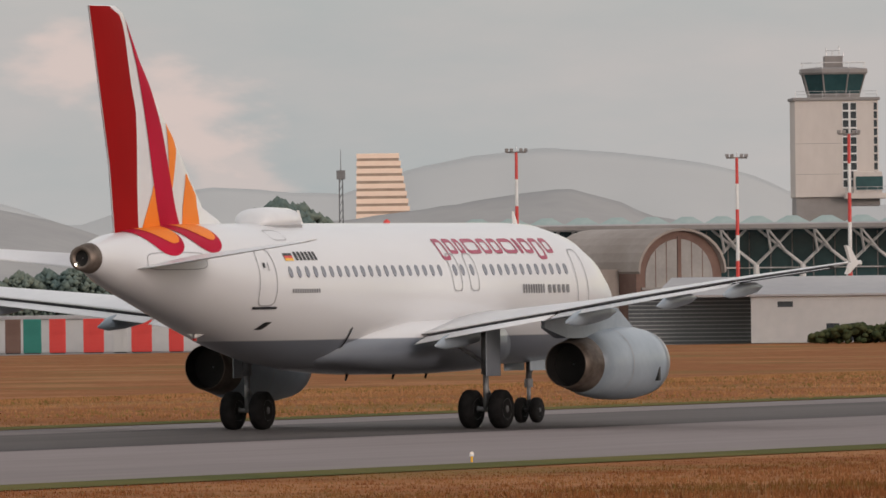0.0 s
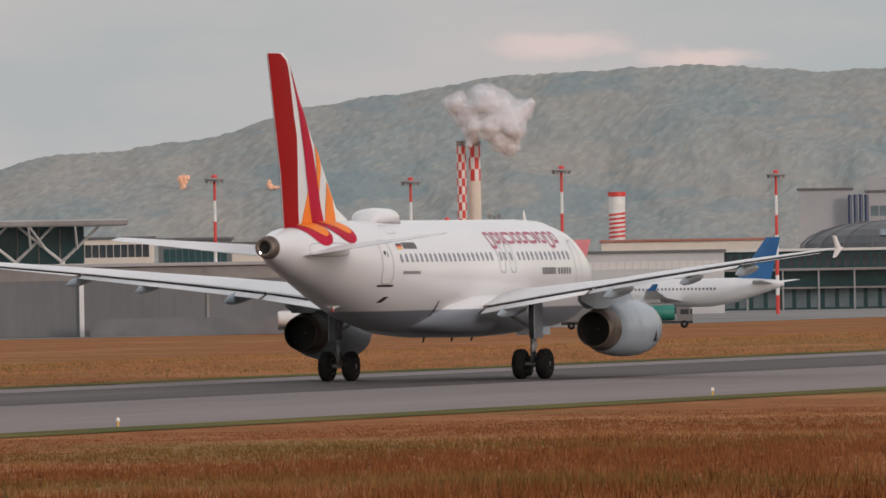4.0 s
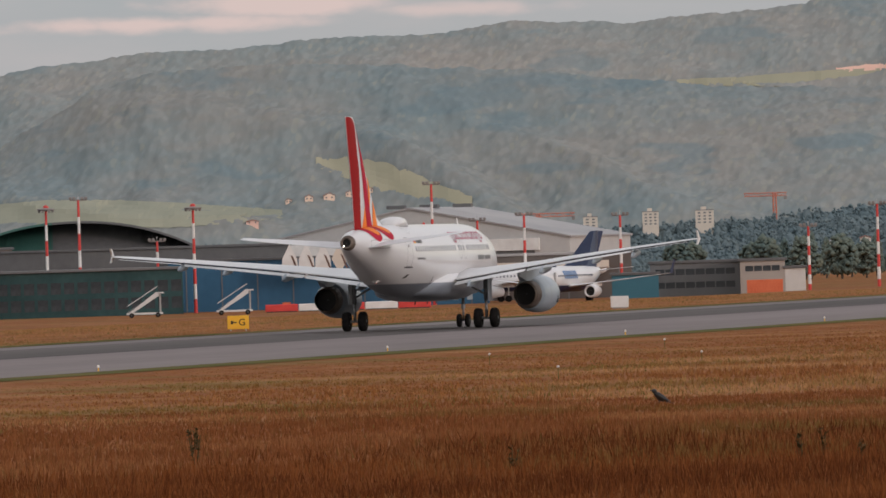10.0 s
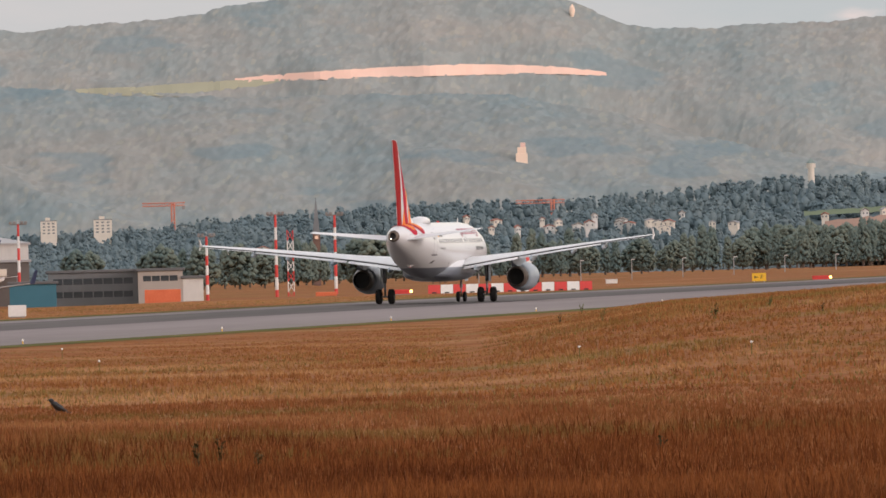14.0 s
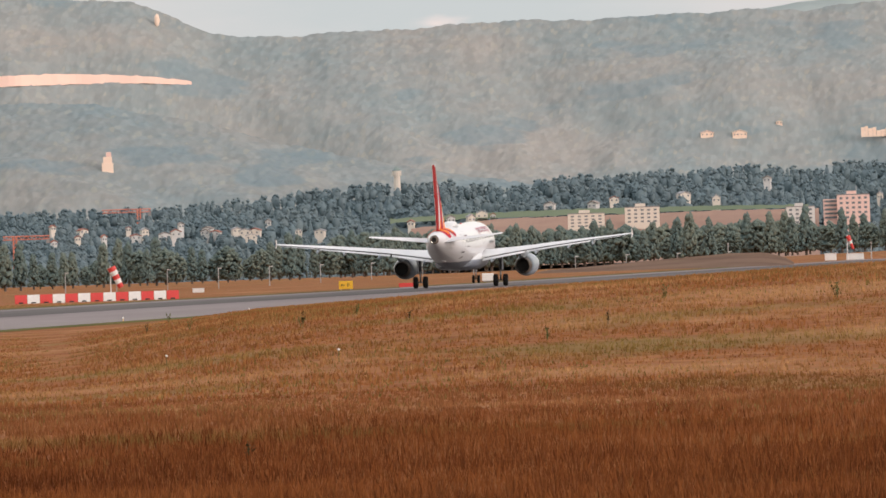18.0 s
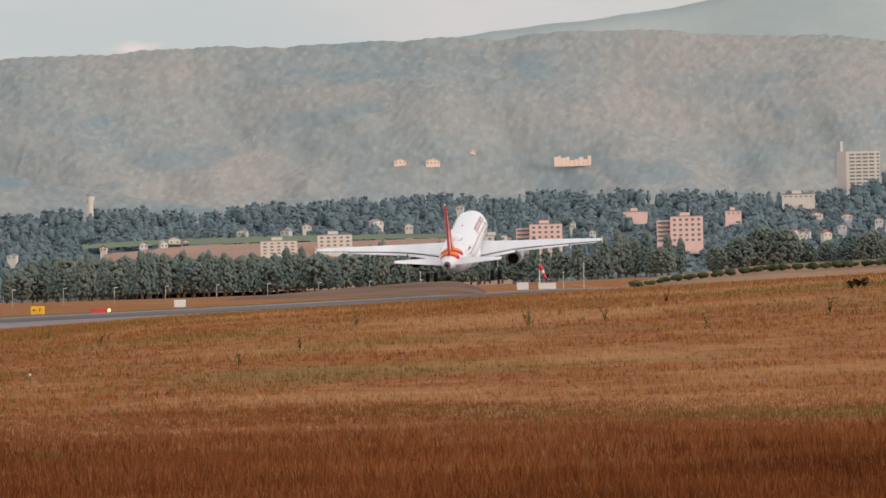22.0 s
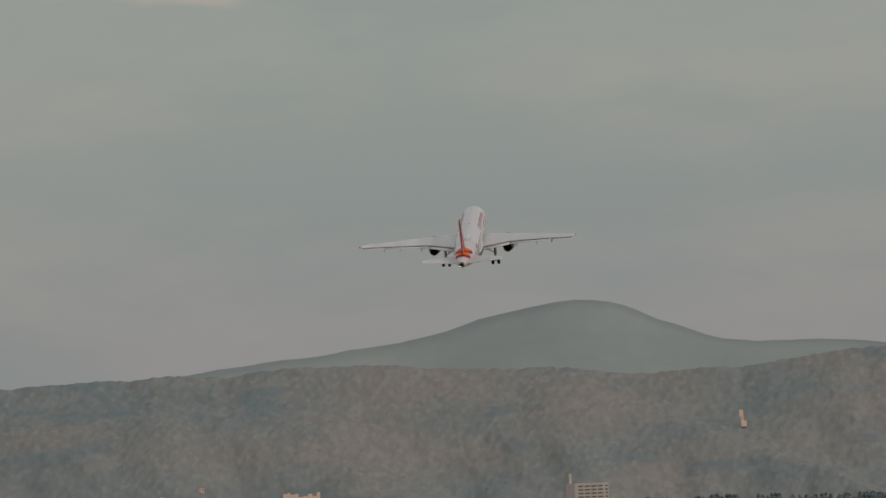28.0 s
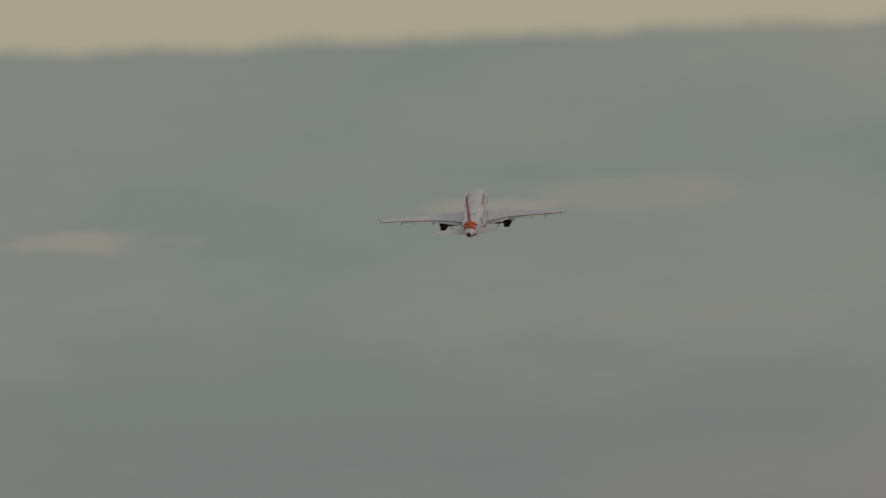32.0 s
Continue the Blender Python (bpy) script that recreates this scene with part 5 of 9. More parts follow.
def gable(w, depth, eave, ridge, rim=0.4, thick=0.35):
    bm = bmesh.new()
    loops = []
    for y in (-rim, depth + rim):
        loops.append([(-w / 2 - rim, y, eave), (0, y, ridge), (w / 2 + rim, y, eave), (w / 2 + rim, y, eave - thick), (0, y, ridge - thick), (-w / 2 - rim, y, eave - thick)])
    return rings(bm, loops)


def gable_wall(w, depth, eave, ridge):
    loops = [[(-w / 2, y, 0), (-w / 2, y, eave - 0.3), (0, y, ridge - 0.36), (w / 2, y, eave - 0.3), (w / 2, y, 0)] for y in (0, depth)]
    return rings(bmesh.new(), loops)


# --- control tower ---
def build_tower():
    reach = 1900
    th = site("control_tower", -23.42, reach, -5.2, "beige concrete airport control tower with glazed cab", "control tower", yaw=4)
    top, w, d = 36.6, 13.6, 12.0
    part("shaft", boxed(-w / 2, w / 2, 0, d, 20.9, top, 0.08), CONCRETE, th, "beige concrete shaft")
    part("plinth", boxed(-w / 2 + 0.2, 2.2, 0.6, d - 0.6, 0, 20.9), DARKCONC, th, "narrower dark concrete base")
    for z in (24.6, 29.6):
        part("pour_joint", boxed(-w / 2 + 0.1, 0.7, -0.012, 0.02, z, z + 0.06), DARKCONC, th)
    part("window_strip", boxed(0.95, 3.3, -0.03, 0.02, 22.4, 36.3), STEEL_W, th, "pale window frame strip")
    for x in (1.5, 2.77):
        panes(th, [x], span(22.4, 36.3, 10), 0.92, 1.12, DARKGLASS, y=-0.03)
    panes(th, [6.35], span(22.4, 36.3, 10), 0.55, 1.12, DARKGLASS)
    for z in span(22.4, 36.3, 10):
        part("window", boxed(w / 2 - 0.02, w / 2 + 0.06, 5.5, 7.0, z - 0.62, z + 0.62), DARKGLASS, th)
    part("parapet", boxed(-w / 2 - 0.3, w / 2 + 0.3, -0.3, d + 0.3, top + 0.01, top + 0.5, 0.05), DARKCONC, th)
    rail = bmesh.new()
    for x in (-6.6, -4.4, -2.2, 0, 2.2, 4.4, 6.6):
        tube(rail, (x, -0.15, top + 0.5), (x, -0.15, top + 1.5), 0.05, n=5)
    for z in (top + 1.0, top + 1.5):
        tube(rail, (-6.6, -0.15, z), (6.6, -0.15, z), 0.04, n=5)
    part("railing", rail, STEEL, th)

    def ring_of(r, z):
        return [(r * math.cos(math.pi / 8 + i * math.pi / 4), d / 2 + r * math.sin(math.pi / 8 + i * math.pi / 4), z) for i in range(8)]
    part("cab_base", rings(bmesh.new(), [ring_of(4.5, top + 0.5), ring_of(4.6, top + 1.2)]), DARKCONC, th)
    part("cab_glass", rings(bmesh.new(), [ring_of(4.5, top + 1.2), ring_of(5.4, top + 4.3)]), TEALGLASS, th, "dark teal sloping cab windows")
    for i in range(8):
        a, b = Vector(ring_of(4.52, top + 1.2)[i]), Vector(ring_of(5.42, top + 4.3)[i])
        part("mullion", tube(bmesh.new(), a, b, 0.14, n=6), DARKCONC, th)
    part("cab_roof", rings(bmesh.new(), [ring_of(5.7, top + 4.3), ring_of(5.9, top + 4.6), ring_of(5.8, top + 5.2), ring_of(3.0, top + 5.5)]), DARKCONC, th, "grey cab roof")
    rail = bmesh.new()
    for i in range(8):
        a, b = Vector(ring_of(5.5, top + 6.2)[i]), Vector(ring_of(5.5, top + 6.2)[(i + 1) % 8])
        tube(rail, a, b, 0.05, n=5)
        tube(rail, a, a - Vector((0, 0, 1.0)), 0.05, n=5)
    part("roof_railing", rail, STEEL_W, th)
    part("roof_house", boxed(-1.6, 1.4, 3.5, 6.5, top + 5.4, top + 7.3, 0.05), DARKCONC, th)
    mast = bmesh.new()
    for x, hgt in ((-1.2, 8.6), (-0.2, 8.2), (0.9, 8.9), (1.6, 7.9)):
        tube(mast, (x, 5, top + 7.2), (x, 5, top + hgt), 0.06, n=5)
    tube(mast, (-1.2, 5, top + 8.2), (1.0, 5, top + 8.2), 0.05, n=5)
    part("roof_aerials", mast, STEEL, th)
    # lower look-out on the side
    part("lookout_floor", boxed(1.2, 8.2, -2.6, 6.0, 20.6, 21.5, 0.05), CONCRETE, th)
    part("lookout_room", boxed(2.6, 7.2, -1.8, 5.0, 21.5, 25.0, 0.05), CONCRETE, th)
    part("lookout_glass", boxed(2.9, 7.3, -1.9, 4.6, 22.0, 24.2), TEALGLASS, th, "dark glazing of the lower look-out")
    rail = bmesh.new()
    for z in (22.0, 22.5):
        tube(rail, (1.2, -2.5, z), (8.2, -2.5, z), 0.05, n=5)
    for x in (1.2, 2.9, 4.7, 6.4, 8.1):
        tube(rail, (x, -2.5, 21.5), (x, -2.5, 22.5), 0.05, n=5)
    part("lookout_railing", rail, STEEL, th)
    part("lookout_prop", boxed(2.0, 7.0, 0.0, 5.0, 19.4, 20.6, 0.1), DARKCONC, th)


build_tower()


# --- terminal with branching columns ---
def build_terminal():
    reach = 1750
    b0, b1 = -25.4, -21.23
    w = reach * radians(b1 - b0)
    th = site("terminal_building", (b0 + b1) / 2, reach, -5.2, "long glazed terminal with thin grey roof on branching columns", "terminal", yaw=1.0)
    top = 15.3
    part("roof_slab", boxed(-w / 2, w / 2, -9, 24, top, top + 1.0, 0.2), ROOFGREY, th, "thin grey overhanging roof")
    part("roof_edge", boxed(-w / 2 - 0.02, w / 2 + 0.02, -9.15, -9.0, top + 0.2, top + 0.8), DARKCONC, th)
    part("glazing", boxed(-w / 2 + 3, w / 2 - 6, 3, 20, 0, top), TEALGLASS, th, "dark teal glass front")
    part("ground_wall", boxed(-w / 2 + 2, w / 2 - 2, 2.2, 20, 0, 7.2), DARKCONC, th)
    n = 17
    pane_x = span(-w / 2 + 3, w / 2 - 6, n)
    leg = None
    for x in pane_x:
        if leg is None:
            bm = tube(bmesh.new(), (0, 0, 7), (0, 0, 10.2), 0.55, 0.42, n=8)
            tube(bm, (0, 0, 10.0), (-6.6, -3.5, top), 0.27, 0.2, n=8)
            tube(bm, (0, 0, 10.0), (5.4, -4.5, top), 0.27, 0.2, n=8)
            tube(bm, (-2.6, -1.4, 12.1), (-5.2, -8.5, top), 0.22, 0.16, n=8)
            tube(bm, (2.2, -1.8, 12.0), (1.6, -8.5, top), 0.22, 0.16, n=8)
            leg = part("branching_column", bm, STEEL_W, th, "pale branching roof column")
            leg.matrix_local = pose(x, 0, 0)
            me = leg.data
        else:
            shared("branching_column", me, pose(x, 0, 0), th)
    part("handrail", tube(bmesh.new(), (-w / 2 + 3, 2.1, 9.6), (w / 2 - 6, 2.1, 9.6), 0.12, n=6), STEEL_W, th)
    me = None
    for x in span(-w / 2 + 4, w / 2 - 8, 36):
        me = me or pane_mesh(0.16, 7.6, DARKCONC, 0.1)
        shared("mullion", me, pose(x, 2.95, 11.2), th)
    # small roof lights like tents
    me = None
    for i, x in enumerate(span(-w / 2 + 4, w / 2 - 45, 15)):
        if me is None:
            bm = rings(bmesh.new(), [[(-2.7, -2, 0), (2.7, -2, 0), (2.7, 2, 0), (-2.7, 2, 0)], [(-0.8, -0.1, 1.05), (0.8, -0.1, 1.05), (0.8, 0.1, 1.05), (-0.8, 0.1, 1.05)]])
            ob = part("roof_light", bm, mat("green_grey_rooflight", (0.24, 0.32, 0.31), (0.32, 0.39, 0.37), rough=0.4, scale=0.5), th, "grey-green pyramid roof light")
            ob.matrix_local = pose(x, -3, top + 1.0)
            me = ob.data
        else:
            shared("roof_light", me, pose(x, -3, top + 1.0), th)


build_terminal()


def build_first_buildings():
    # barrel-roofed brown hangar
    th = site("old_hangar", -24.20, 1530, -5.0, "rusty brown hangar with rounded roof and tall arched windows", "hangar", yaw=34)
    w, depth = 13.4, 20.0
    arch = [(w / 2 * math.cos(math.pi * i / 14), 9.0 + 5.6 * math.sin(math.pi * i / 14)) for i in range(15)]
    loops = [[(-w / 2, y, 0)] + [(x, y, z) for x, z in arch[::-1]] + [(w / 2, y, 0)] for y in (0, depth)]
    part("wall", rings(bmesh.new(), loops), BROWNWALL, th)
    loops = [[(x * 1.04, y, z + 0.1) for x, z in arch] + [(x * 1.0, y, z - 0.2) for x, z in arch[::-1]] for y in (-0.9, depth + 0.5)]
    part("roof", rings(bmesh.new(), loops), BROWNROOF, th, "weathered grey-brown rounded roof")
    dusty = mat("dusty_glass", (0.24, 0.225, 0.215), (0.33, 0.31, 0.295), rough=0.4, scale=0.3, fine=2)
    for s in (-1, 1):
        curve = [(5.3 * math.cos(a), 8.4 + 4.9 * math.sin(a)) for a in [math.pi / 2 * i / 8 for i in range(9)]]
        outline = [(max(0.3, x), z) for x, z in curve] + [(0.3, 7.0), (5.3, 7.0)]
        part("arched_window", rings(bmesh.new(), [[(s * x, y, z) for x, z in outline] for y in (-0.06, 0.04)]), dusty, th, "dusty pale glazed quarter arch")
        for x in (2.0, 3.7):
            part("glazing_bar", boxed(s * x - 0.05, s * x + 0.05, -0.1, -0.05, 7.0, 8.4 + 4.9 * math.sqrt(1 - (x / 5.3) ** 2)), BROWNWALL, th)
        part("door_leaf", boxed(min(s * 0.2, s * 5.6), max(s * 0.2, s * 5.6), -0.1, 0.04, 0, 6.7), BROWNWALL, th, "rusty brown sliding door leaf")
    part("door_rail", boxed(-6.0, 6.0, -0.3, 0.02, 6.7, 7.0), DARKCONC, th)
    part("mullion_post", boxed(-0.28, 0.28, -0.2, 0.05, 7.0, 13.6), BROWNWALL, th)
    part("side_annex", boxed(-w / 2 - 10, -w / 2 - 0.02, 4, depth, 0, 9.4, 0.05), BROWNROOF, th)
    # corrugated store
    th, w, hgt = hall("metal_store", -24.45, -23.83, -5.0, lift_z(-0.151, 1470), 1470, 14, GREYCLAD, "grey horizontally ribbed metal store", roof=ROOFGREY)
    me = None
    for z in span(0.1, hgt - 0.1, 11):
        me = me or pane_mesh(w - 0.1, 0.12, PALECLAD, 0.06)
        shared("cladding_rib", me, pose(0, 0, z), th)
    # pale shed with low roof
    th = site("pale_shed", -23.39, 1455, -5.0, "pale grey rendered shed with low pitched roof", "building")
    w, hgt = 1455 * radians(0.92), lift_z(-0.145, 1455) + 5.0
    part("wall", boxed(-w / 2, w / 2, 0, 16, 0, hgt, 0.05), PALECLAD, th)
    bm = rings(bmesh.new(), [[(-w / 2 - 12, -0.5, hgt), (w / 2 + 0.5, -0.5, hgt), (w / 2 + 0.5, -0.5, hgt + 0.25), (-w / 2 - 12, -0.5, hgt + 0.25)],
                             [(-w / 2 - 10, 16, hgt + 2.2), (w / 2 + 0.5, 16, hgt + 2.2), (w / 2 + 0.5, 16, hgt + 2.45), (-w / 2 - 10, 16, hgt + 2.45)]])
    part("roof", bm, ROOFGREY, th, "pale grey sheet roof")
    panes(th, [-7.4], [hgt - 1.0], 1.9, 0.7, DARKGLASS)
    panes(th, [-1.5, 1.5], [1.3], 1.6, 2.2, DARKGLASS, name="door")
    # long grey shed
    th, w, hgt = hall("cargo_shed", -22.93, -19.75, -5.0, lift_z(-0.02, 1520), 1520, 30, GREYCLAD, "long grey metal cargo shed", roof=ROOFGREY, rim=0.6)
    me = None
    for x in span(-w / 2 + 1, w / 2 - 1, 40):
        me = me or pane_mesh(0.10, hgt - 0.4, GREYCLAD, 0.05)
        shared("cladding_rib", me, pose(x, 0, hgt / 2), th)
    # flat black panel painted for the dark inside of the bay
    part("loading_bay", boxed(-w / 2 + 8.6, -w / 2 + 12.6, -0.08, 0.05, 1.4, 5.2), OPENINGBLACK, th, "black panel for the shaded loading bay")
    part("pale_band", boxed(-w / 2, w / 2, -0.06, 0.02, hgt - 1.7, hgt - 0.1), DARKCONC, th, "paler band under the eaves")
    part("fence", boxed(w / 2 - 44, w / 2 - 2, -6.1, -6.04, 0, 2.3), mat("dark_wire_mesh", (0.14, 0.14, 0.145), (0.19, 0.19, 0.195), rough=0.8, scale=0.3), th, "dark grey mesh fence panel")
    for x in (13.5, 30.0):
        part("downpipe", boxed(x - 0.18, x + 0.18, -0.22, 0.02, 0, hgt), DARKCONC, th)
    part("white_post", boxed(-3.2, -2.6, -0.5, 0.05, 0, 7.0), STEEL_W, th)


build_first_buildings()


# --- apron vehicles ---
def wheel_of(parent, x, y, r=0.5, w=0.32):
    t = part("wheel", lathe(bmesh.new(), [(-w / 2, r * 0.5), (-w / 2, r * 0.92), (0, r), (w / 2, r * 0.92), (w / 2, r * 0.5)], n=18, cap_start=True, cap_end=True, centre=(x, y, r)), RUBBER, parent)
    part("hub", lathe(bmesh.new(), [(-w / 2 - 0.01, r * 0.45), (-w / 2 - 0.03, 0.05)], n=12, cap_end=True, centre=(x, y, r)), HUB, t)


def truck(bearing, reach, z, body, cab, label, length=8.0, kind="box", yaw=0.0, group="apron vehicles"):
    th = site("truck", bearing, reach, z, label, "truck", yaw, group)
    part("chassis", boxed(-length / 2, length / 2, -1.1, 1.1, 0.6, 0.95, 0.03), BLACK, th)
    bm = bmesh.new()
    cx = length / 2
    loops = [[(cx - 2.1, y, 0.9), (cx - 0.05, y, 0.9), (cx, y, 1.7), (cx - 0.35, y, 2.65), (cx - 2.1, y, 2.7)] for y in (-1.15, 1.15)]
    part("cab", rings(bm, loops), cab, th)
    part("windscreen", boxed(cx - 0.32, cx - 0.04, -1.17, 1.17, 1.75, 2.45), DARKGLASS, th)
    part("side_window", boxed(cx - 1.6, cx - 0.5, -1.18, 1.18, 1.75, 2.4), DARKGLASS, th)
    if kind == "tank":
        loops = []
        for x in (-length / 2, -length / 2 + 0.25, cx - 2.5, cx - 2.3):
            k = 0.86 if x in (-length / 2, cx - 2.3) else 1.0
            loops.append([(x, 1.18 * k * math.cos(2 * math.pi * i / 20), 2.0 + 1.02 * k * math.sin(2 * math.pi * i / 20)) for i in range(20)])
        part("tank", rings(bmesh.new(), loops), body, th, smooth=True)
        part("walkway", boxed(-length / 2 + 0.5, cx - 2.6, -0.4, 0.4, 2.98, 3.12), STEEL, th)
    else:
        part("box_body", boxed(-length / 2, cx - 2.2, -1.2, 1.2, 0.95, 3.3, 0.06), body, th)
        part("rear_door", boxed(-length / 2 - 0.03, -length / 2 + 0.02, -1.05, 1.05, 1.05, 3.2), STEEL, th)
    for x in (-length / 2 + 1.3, -length / 2 + 2.6, cx - 1.1):
        wheel_of(th, x, -1.05)
        wheel_of(th, x, 1.05)
    return th


def van(bearing, reach, z, body, label, yaw=0.0):
    th = site("van", bearing, reach, z, label, "van", yaw, "apron vehicles")
    loops = [[(-2.3, y, 0.45), (2.3, y, 0.45), (2.35, y, 1.0), (1.5, y, 1.15), (0.9, y, 1.85), (-2.2, y, 1.9), (-2.35, y, 1.2)] for y in (-0.9, 0.9)]
    part("body", rings(bmesh.new(), loops), body, th)
    part("side_glass", boxed(-1.9, 0.85, -0.92, 0.92, 1.2, 1.65), DARKGLASS, th)
    for x in (-1.5, 1.5):
        wheel_of(th, x, -0.8, 0.34, 0.22)
        wheel_of(th, x, 0.8, 0.34, 0.22)
    return th


truck(-22.20, 1492, -5.0, STEEL_W, STEEL_W, "white tanker truck parked before the shed", 6.6, "tank", 180)
truck(-22.47, 1490, -5.0, TEALPAINT, TEALPAINT, "teal flat-nosed service truck", 4.6)
truck(-22.84, 1494, -5.0, TEALPAINT, TEALPAINT, "small teal service truck", 3.6)
truck(-20.30, 1500, -5.0, STEEL_W, STEEL_W, "white fuel tanker on the apron", 10.0, "tank", 0)
truck(-19.75, 1505, -5.0, STEEL_W, OFFWHITE, "white catering truck on the apron", 7.0)
truck(-18.95, 1500, -5.0, GREYCLAD, STEEL_W, "grey container truck on the apron", 8.0)
truck(-18.62, 1500, -5.0, TEALPAINT, GREYCLAD, "dark teal tanker truck on the apron", 8.5, "tank")
van(-17.26, 1830, -5.0, STEEL_W, "white van beside a light mast")
van(-17.20, 1826, -5.0, STEEL_W, "white service van beside a light mast")
van(-17.12, 1832, -5.0, STEEL_W, "white van beside a light mast")
van(-15.05, 1850, -5.0, STEEL_W, "white van on the apron")
van(-14.93, 1850, -5.0, RED, "red and white van on the apron")
van(-15.62, 1835, -5.0, STEEL_W, "white van under a parked jet")
truck(-15.52, 1838, -5.0, GOLD, GOLD, "yellow baggage loader beside a parked jet", 5.5)


# --- containers by the old hangar ---
def container(bearing, reach, z, colour, label, length=6.0, high=2.6, yaw=0.0):
    th = site("shipping_container", bearing, reach, z, label, "container", yaw, "containers by the apron edge")
    part("box", boxed(-length / 2, length / 2, 0, 2.4, 0.12, high, 0.03), colour, th)
    me = pane_mesh(0.10, high - 0.35, colour, 0.05)
    for x in span(-length / 2 + 0.2, length / 2 - 0.2, 10):
        shared("rib", me, pose(x, 0, 0.1 + high / 2), th)
    part("skid", boxed(-length / 2 + 0.1, length / 2 - 0.1, 0.1, 2.3, 0, 0.12), BLACK, th)
    return th


for bearing_c, length_c, colour_c, label_c in ((-27.60, 2.2, RED, "red steel shipping container, end on"), (-27.465, 1.9, BROWNWALL, "rusty brown shipping container, end on"), (-27.37, 2.2, TEALPAINT, "green steel shipping container, end on"),
                                               (-27.247, 2.0, RED, "red steel shipping container, end on"), (-27.07, 2.5, RED, "red steel shipping container, end on"), (-26.94, 1.8, PALECLAD, "pale grey shipping container, end on"),
                                               (-26.835, 2.5, RED, "red steel shipping container, end on"), (-26.666, 1.8, RED, "red steel shipping container, end on"), (-26.5, 2.4, BROWNWALL, "rusty brown shipping container, end on"),
                                               (-26.3, 2.4, TEALPAINT, "green steel shipping container, end on"), (-26.05, 2.4, PALECLAD, "pale grey shipping container, end on")):
    container(bearing_c, 1420, -5.0, colour_c, label_c, length_c, 4.2)
hall("pale_store", -28.2, -25.95, -5.0, -0.9, 1440, 10, PALECLAD, "long low pale store behind the containers", "building", roof=ROOFGREY)
hall("brown_store", -26.6, -24.75, -5.0, 5.4, 1575, 16, BROWNWALL, "long dark brown store with felt roof", "building", roof=ROOFDARK)
container(-11.10, 1880, -5.0, ORANGEBOX, "faded orange shipping container", 5.8, 2.9)
container(-10.30, 1120, -0.65, ORANGEBOX, "orange equipment box beside the runway", 2.0, 0.6)


# --- flood-light masts ---
def mast(bearing, lift, reach, head="ring", width=0.62):
    top = lift_z(lift, reach) + 5.2
    label = {"ring": "red and white banded flood-light mast with round head", "cross": "red and white banded flood-light mast with lamp bar", "lattice": "red and white lattice mast"}[head]
    th = site("light_mast", bearing, reach, -5.2, label, "light mast", 0, "apron light masts")
    bands = 7
    for i in range(bands):
        z0, z1 = top * i / bands, top * (i + 1) / bands
        r0, r1 = width * (1 - 0.35 * i / bands) / 2, width * (1 - 0.35 * (i + 1) / bands) / 2
        colour = RED if (bands - i) % 2 else SIGNWHITE
        if head == "lattice":
            bm = bmesh.new()
            for x, y in ((-0.5, -0.5), (0.5, -0.5), (0.5, 0.5), (-0.5, 0.5)):
                tube(bm, (x, y, z0), (x, y, z1), 0.08, n=4)
            tube(bm, (-0.5, -0.5, z0), (0.5, -0.5, z1), 0.06, n=4)
            tube(bm, (0.5, -0.5, z0), (-0.5, -0.5, z1), 0.06, n=4)
            part("band", bm, colour, th)
        else:
            part("band", tube(bmesh.new(), (0, 0, z0), (0, 0, z1), r0, r1, n=12), colour, th)
    if head == "ring":
        part("head_ring", lathe(bmesh.new(), [(top - 0.25, 0.3), (top - 0.1, 1.45), (top + 0.12, 1.5), (top + 0.3, 0.4)], axis="Z", n=20, cap_start=True, cap_end=True), DARKCONC, th)
        part("cap", lathe(bmesh.new(), [(top + 0.3, 0.5), (top + 0.62, 0.42), (top + 0.8, 0.1)], axis="Z", n=14, cap_end=True), RED, th)
        for i in range(6):
            a = math.pi / 3 * i
            part("lamp", boxed(1.15 * math.cos(a) - 0.2, 1.15 * math.cos(a) + 0.2, 1.15 * math.sin(a) - 0.2, 1.15 * math.sin(a) + 0.2, top - 0.5, top - 0.1, 0.05), DARKCONC, th)
    elif head == "cross":
        part("lamp_bar", boxed(-1.4, 1.4, -0.12, 0.12, top - 0.1, top + 0.12), DARKCONC, th)
        for x in (-1.3, -0.65, 0.65, 1.3):
            part("lamp", boxed(x - 0.25, x + 0.25, -0.35, 0.1, top + 0.05, top + 0.55, 0.06), DARKCONC, th)
        part("lightning_rod", tube(bmesh.new(), (0, 0, top), (0, 0, top + 0.9), 0.05, n=5), STEEL, th)


